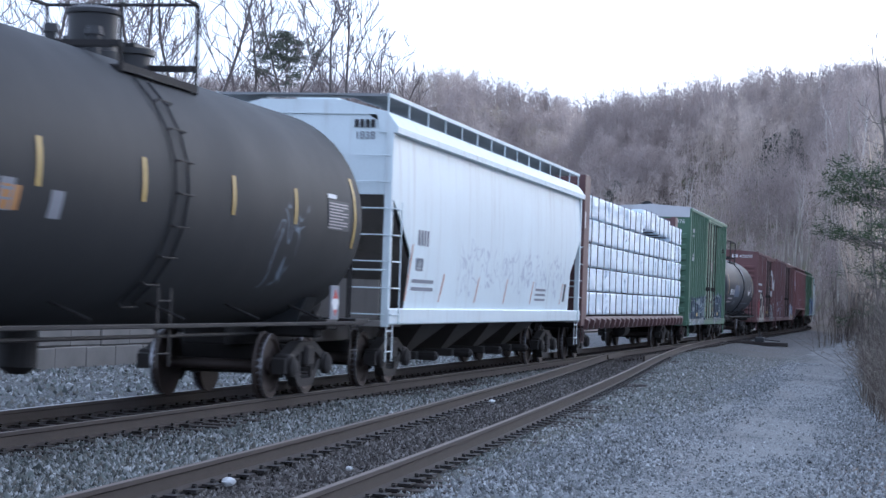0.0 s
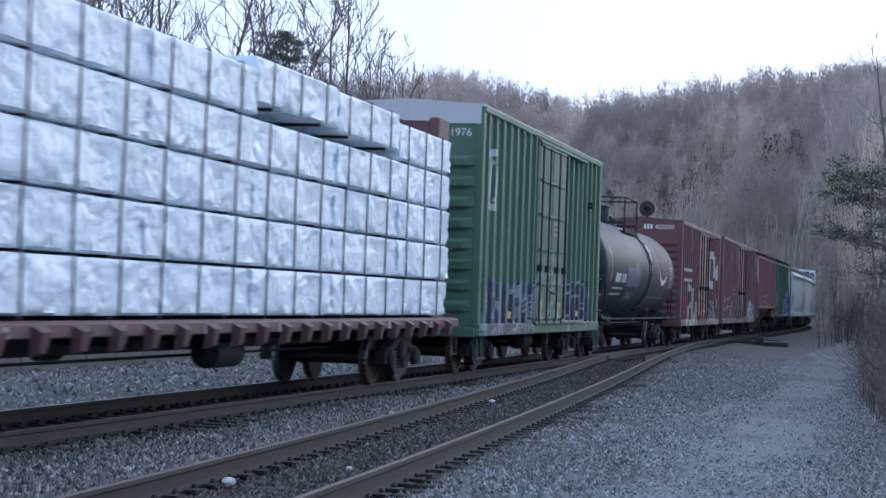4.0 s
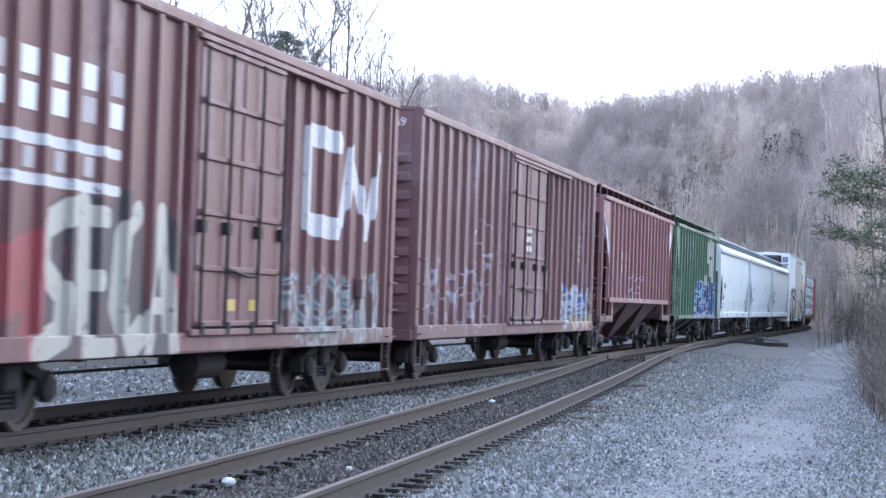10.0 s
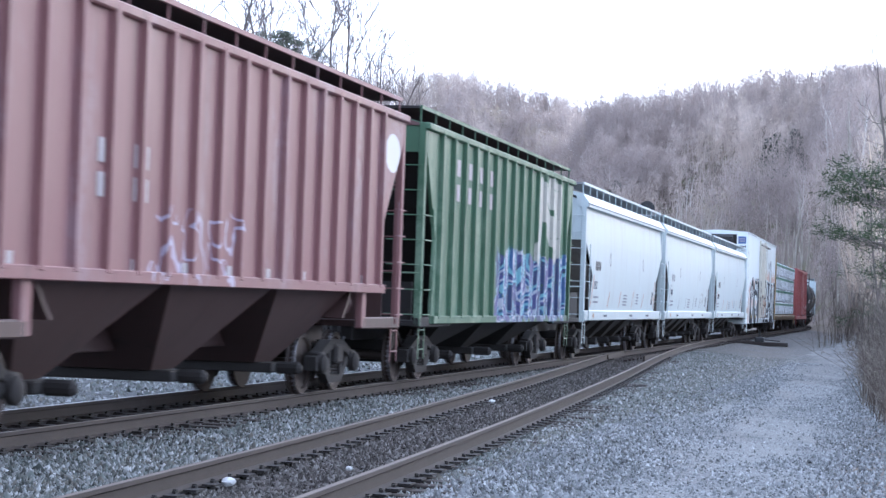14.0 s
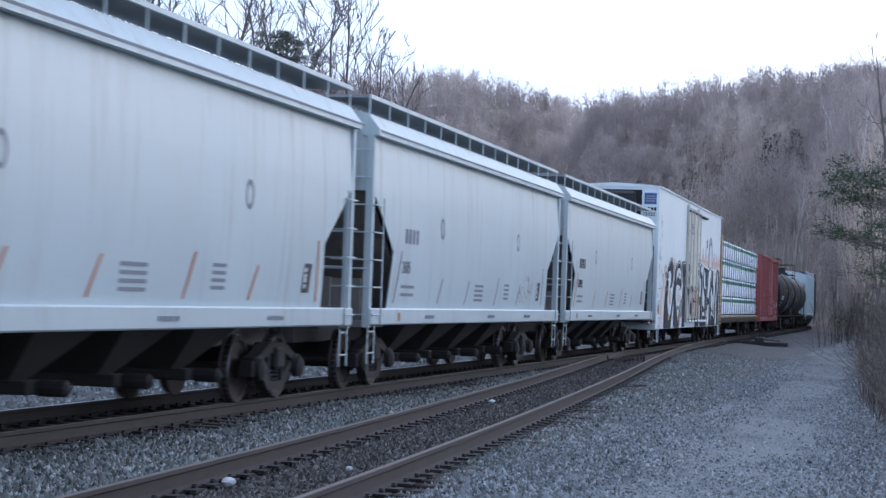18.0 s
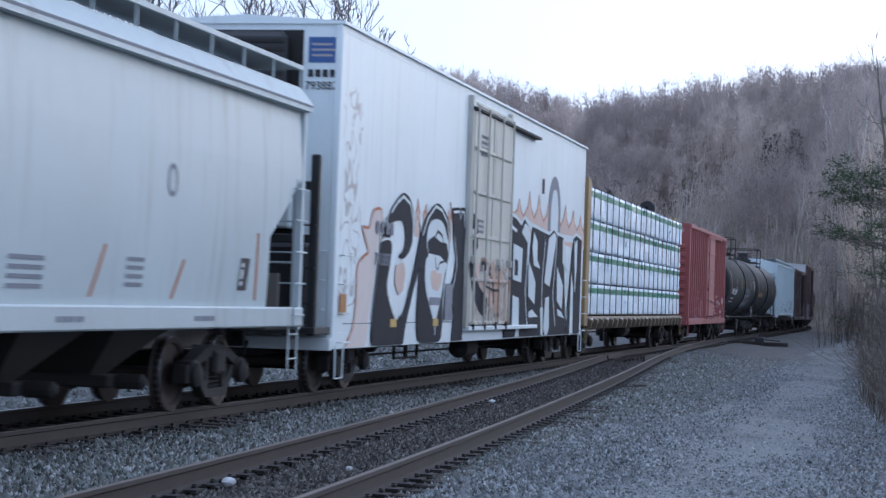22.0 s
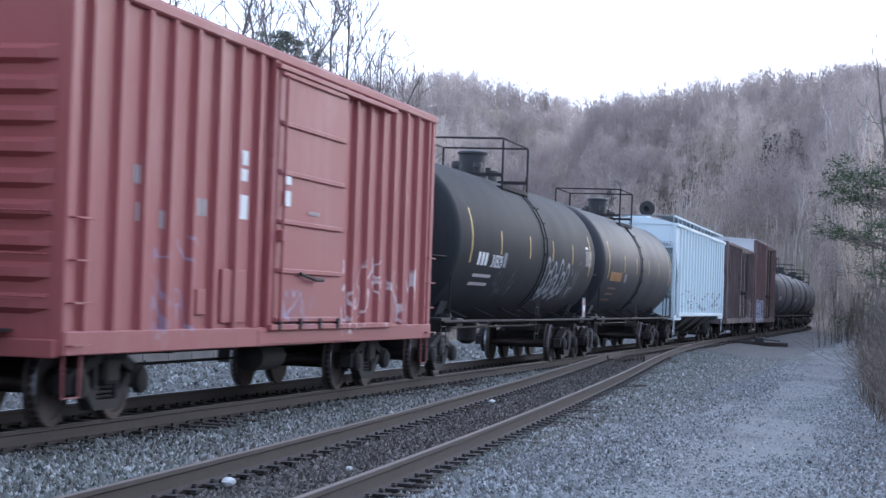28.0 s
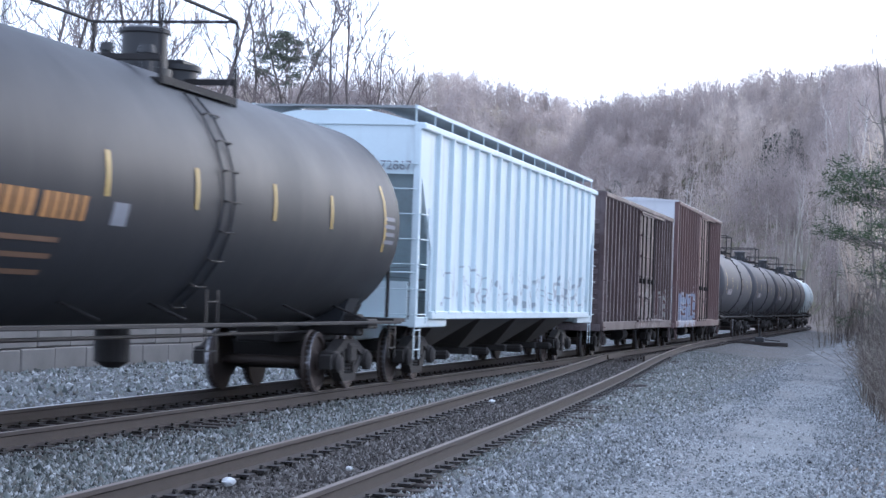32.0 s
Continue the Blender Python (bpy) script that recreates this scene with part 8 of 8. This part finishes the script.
for car, num, k in ((c10, "2557", 0), (c11, "2605", 1), (c12, "13993", 2)):
    hop_word(car, -6.45, 2.36, 1.0, 0.24, 4, BLACK_INK if k != 1 else GREY_INK)
    hop_number(car, num, -6.55, 1.87, 0.3, BLACK_INK if k == 2 else GREY_INK, 4.28, 1.0)
    for y, ln in ((-6.95, 0.85), (-3.82, 0.45), (-1.56, 0.45), (1.25, 0.55), (3.6, 0.45), (6.6, 0.85)):
        hop_mark(car, y, 1.38, 0.075, ln, RUST_INK if k != 1 else GREY_INK, 0.3 if y < 5 else -0.1, "tick")
    for i in range(2):
        hop_mark(car, -6.5, 1.5 + 0.13 * i, 0.9, 0.05, GREY_INK, 0, "data_line")
    for i in range(4):
        hop_mark(car, -0.7, 1.45 + 0.09 * i, 0.8, 0.045, GREY_INK, 0, "data_line")
        hop_mark(car, 2.2, 1.5 + 0.09 * i, 0.5, 0.045, GREY_INK, 0, "data_line")
    for cy in (-3.75, 3.4):
        mb = Mb()
        for i in range(13):
            a = 2 * math.pi * i / 12
            for q in (0.11, 0.16):
                zz = 2.7 + q * 1.2 * math.sin(a)
                mb.v.append((hop_x(zz, 1.3, 4.0), cy + q * math.cos(a), zz))
            if i:
                mb.f.append((2 * i - 2, 2 * i - 1, 2 * i + 1, 2 * i))
        part("warning_ring", mb, GREY_INK, car)
    hop_mark(car, 5.9, 1.5, 0.35, 0.4, BLACK_INK, 0.05, "data_box")
    hop_mark(car, 5.97, 1.56, 0.09, 0.28, WHITE_INK, 0.03, "data_box")
    for y in (-5.0, 0.3, 4.2):
        bars(car, 1.562, y, 1.13, 0.7, 0.06, 6, GREY_INK)
    bars(car, 1.562, -6.9, 1.1, 0.22, 0.13, 1, ORANGE_INK, "reflector")
    part("rub_line", Mb().box(1.601, 1.606, -8.5, 8.5, 4.0, 4.03), GREY_INK, car)
# numbers on leading ends


def end_word(car, x, y, z, w, h, n, ink):
    for i in range(n):
        part("stencil", Mb().box(x + w / n * i, x + w / n * (i + 0.7), y - 0.006, y, z, z + h), ink, car)


end_word(c2, 0.88, -9.62, 4.16, 0.36, 0.13, 4, BLACK_INK)
lettering(c2, "1838", 0.88, -9.612, 3.98, 0.17, GREY_INK, face="end")
end_word(c6, 0.1, -7.76, 4.28, 0.35, 0.17, 3, WHITE_INK)
lettering(c6, "405090", 0.5, -7.756, 4.28, 0.24, WHITE_INK, face="end")
lettering(c7, "6269", 0.85, -9.806, 4.36, 0.2, WHITE_INK, face="end")
lettering(c4, "1976", 0.85, -7.756, 4.62, 0.22, WHITE_INK, face="end")
part("end_cap", Mb().box(-1.47, 1.47, -7.775, -7.752, 4.86, 5.24), ROOF_ZINC, c4, "pale zinc end cap")
end_word(c8, 0.45, -8.27, 4.16, 0.6, 0.13, 4, PALE_INK)
lettering(c8, "20736", 0.45, -8.266, 3.97, 0.19, PALE_INK, face="end")
end_word(c18, 0.55, -9.77, 3.62, 0.22, 0.16, 2, GREY_INK)
lettering(c18, "72867", 0.82, -9.766, 3.62, 0.22, GREY_INK, face="end")
end_word(c15, 0.6, -7.81, 4.3, 0.7, 0.13, 7, PALE_INK)

# stencils between the ribs of the boxcars
for row, z in enumerate((3.45, 3.12)):
    for i in range(5):
        y = -7.2 + 0.72 * (i + 0.5)
        plate(c6, 1.486, [(y - 0.17, z), (y + 0.19, z), (y + 0.19, z + 0.26), (y - 0.17, z + 0.26)], WHITE_INK if (i + row) % 4 else PALE_INK, "stencil")
for i in range(4):
    y = -7.2 + 0.72 * (i + 0.6)
    plate(c6, 1.486, [(y - 0.14, 2.58), (y + 0.12, 2.58), (y + 0.12, 2.78), (y - 0.14, 2.78)], PALE_INK, "stencil")
for car, y, z in ((c6, -0.6, 1.25), (c6, 0.3, 1.25), (c4, -4.9, 1.12), (c4, -1.55, 1.33), (c4, 0.95, 1.33), (c4, 3.9, 1.15)):
    plate(car, 1.592 if abs(y) < 1.6 else 1.542, [(y, z), (y + 0.38, z), (y + 0.38, z + 0.14), (y, z + 0.14)], YELLOW_INK, "reflector", "yellow reflector")
for k in range(4):
    bars(c4, 1.592, 0.1, 3.0 + k * 0.12, 0.6, 0.07, 5, PALE_INK)
for k in range(3):
    bars(c4, 1.486, -7.3, 1.9 + k * 0.35, 0.35, 0.2, 2, PALE_INK)
for y, z, w, h in ((-2.5, 2.38, 0.34, 0.3), (-2.45, 2.85, 0.25, 0.15), (-2.42, 3.05, 0.22, 0.18), (-1.05, 2.62, 0.32, 0.2), (-1.0, 2.9, 0.28, 0.14)):
    plate(c15, 1.6 if y > -1.3 else 1.488, [(y, z), (y + w, z), (y + w, z + h), (y, z + h)], WHITE_INK, "notice", "small white notice")
for y, z in ((-5.9, 2.2), (-6.0, 2.6), (-5.2, 2.15), (-4.0, 2.35), (-3.0, 1.2)):
    bars(c15, 1.486, y, z, 0.34, 0.2, 3, PALE_INK)
bars(c15, 1.6, 0.15, 2.55, 0.5, 0.05, 4, PALE_INK)
part("placard_board", Mb().box(1.48, 1.52, -3.1, -2.2, 1.1, 1.75, 0.01), RED_BOX, c15, "faded red placard board")
part("route_box", Mb().box(1.48, 1.53, -4.0, -3.7, 1.2, 1.5, 0.01), RED_BOX, c15)
for car in (c7, c19, c20):
    for k in range(4):
        bars(car, 1.486, -2.5 + 0.0 * k, 1.6 + 0.2 * k, 0.35, 0.1, 3, PALE_INK)
for k in range(4):
    bars(c7, 1.486, 7.3, 2.5 + 0.18 * k, 0.4, 0.11, 3, PALE_INK)
for k in range(3):
    bars(c7, 1.592, -0.2, 2.55 + 0.2 * k, 0.6, 0.12, 4, WHITE_INK)
part("latch_box", Mb().box(1.48, 1.6, 2.05, 2.45, 1.7, 2.2, 0.02), MAROON_B, c7)
part("latch_box", Mb().box(1.48, 1.6, 5.6, 5.85, 1.45, 1.75, 0.02), MAROON_A, c6)
for z in (3.9, 4.0):
    part("hook", Mb().box(1.53, 1.62, 5.6, 5.9, z, z + 0.06, 0.01), GRIME, c4)
for row, z in enumerate((2.75, 2.4)):
    for i in range(2):
        bars(c8, 1.536, -4.5 + i * 1.0, z, 0.5, 0.25, 2, PALE_INK)
for i in range(9):
    bars(c8, 1.536, -6.6 + i * 1.55, 1.63, 0.3, 0.16, 1, PALE_INK)
for row, z in enumerate((3.7, 3.25)):
    for i in range(4):
        bars(c9, 1.536, -5.3 + i * 1.0, z, 0.42, 0.3, 1, PALE_INK)
for e in (-1, 1):
    part("warning_stripe", Mb().box(1.49, 1.50, e * 8.1 - 0.1, e * 8.1 + 0.1, 1.05, 1.15), YELLOW_INK, c8)
part("bulkhead_label", Mb().box(1.5, 1.504, -12.02, -11.9, 3.4, 3.8), WHITE_INK, c3)
for i in range(8):
    y = -10.5 + i * 2.9
    bars(c3, 1.502, y, 0.98, 0.5, 0.11, 3, PALE_INK)
    plate(c14, 1.503, [(y, 0.98), (y + 0.3, 0.98), (y + 0.3, 1.1), (y, 1.1)], WHITE_INK, "notice")


# ---- everything that moves ----
def along(mid, t):
    return mid - SPEED * (t - MID_T) - GAIN * (t - MID_T) ** 2


def car_pose(mid, base, t):
    s = along(mid, t)
    xa, ya, _ = on_track(s - base / 2)
    xb, yb, _ = on_track(s + base / 2)
    return pose((xa + xb) / 2, (ya + yb) / 2, 0, 0, 0, math.degrees(-math.atan2(xb - xa, yb - ya)))


def motions():
    times = [float(i) for i in range(33)]
    ways = {}
    for car, mid, base in CARS:
        ways[car] = [(t, car_pose(mid, base, t)) for t in times]
        walk(car, ways[car])
    for load, car, (x, y, z) in LOADS:
        walk(load, [(t, m @ pose(x, y, z)) for t, m in ways[car]])
    # the wheels roll on the rails
    turns = [i / 15 for i in range(481)]
    spin = [math.degrees((along(0, 0) - along(0, t)) / WHEEL_R) for t in turns]
    for w, y in WHEELS:
        walk(w, [(t, pose(0, y, WHEEL_R, a % 360)) for t, a in zip(turns, spin)])


motions()
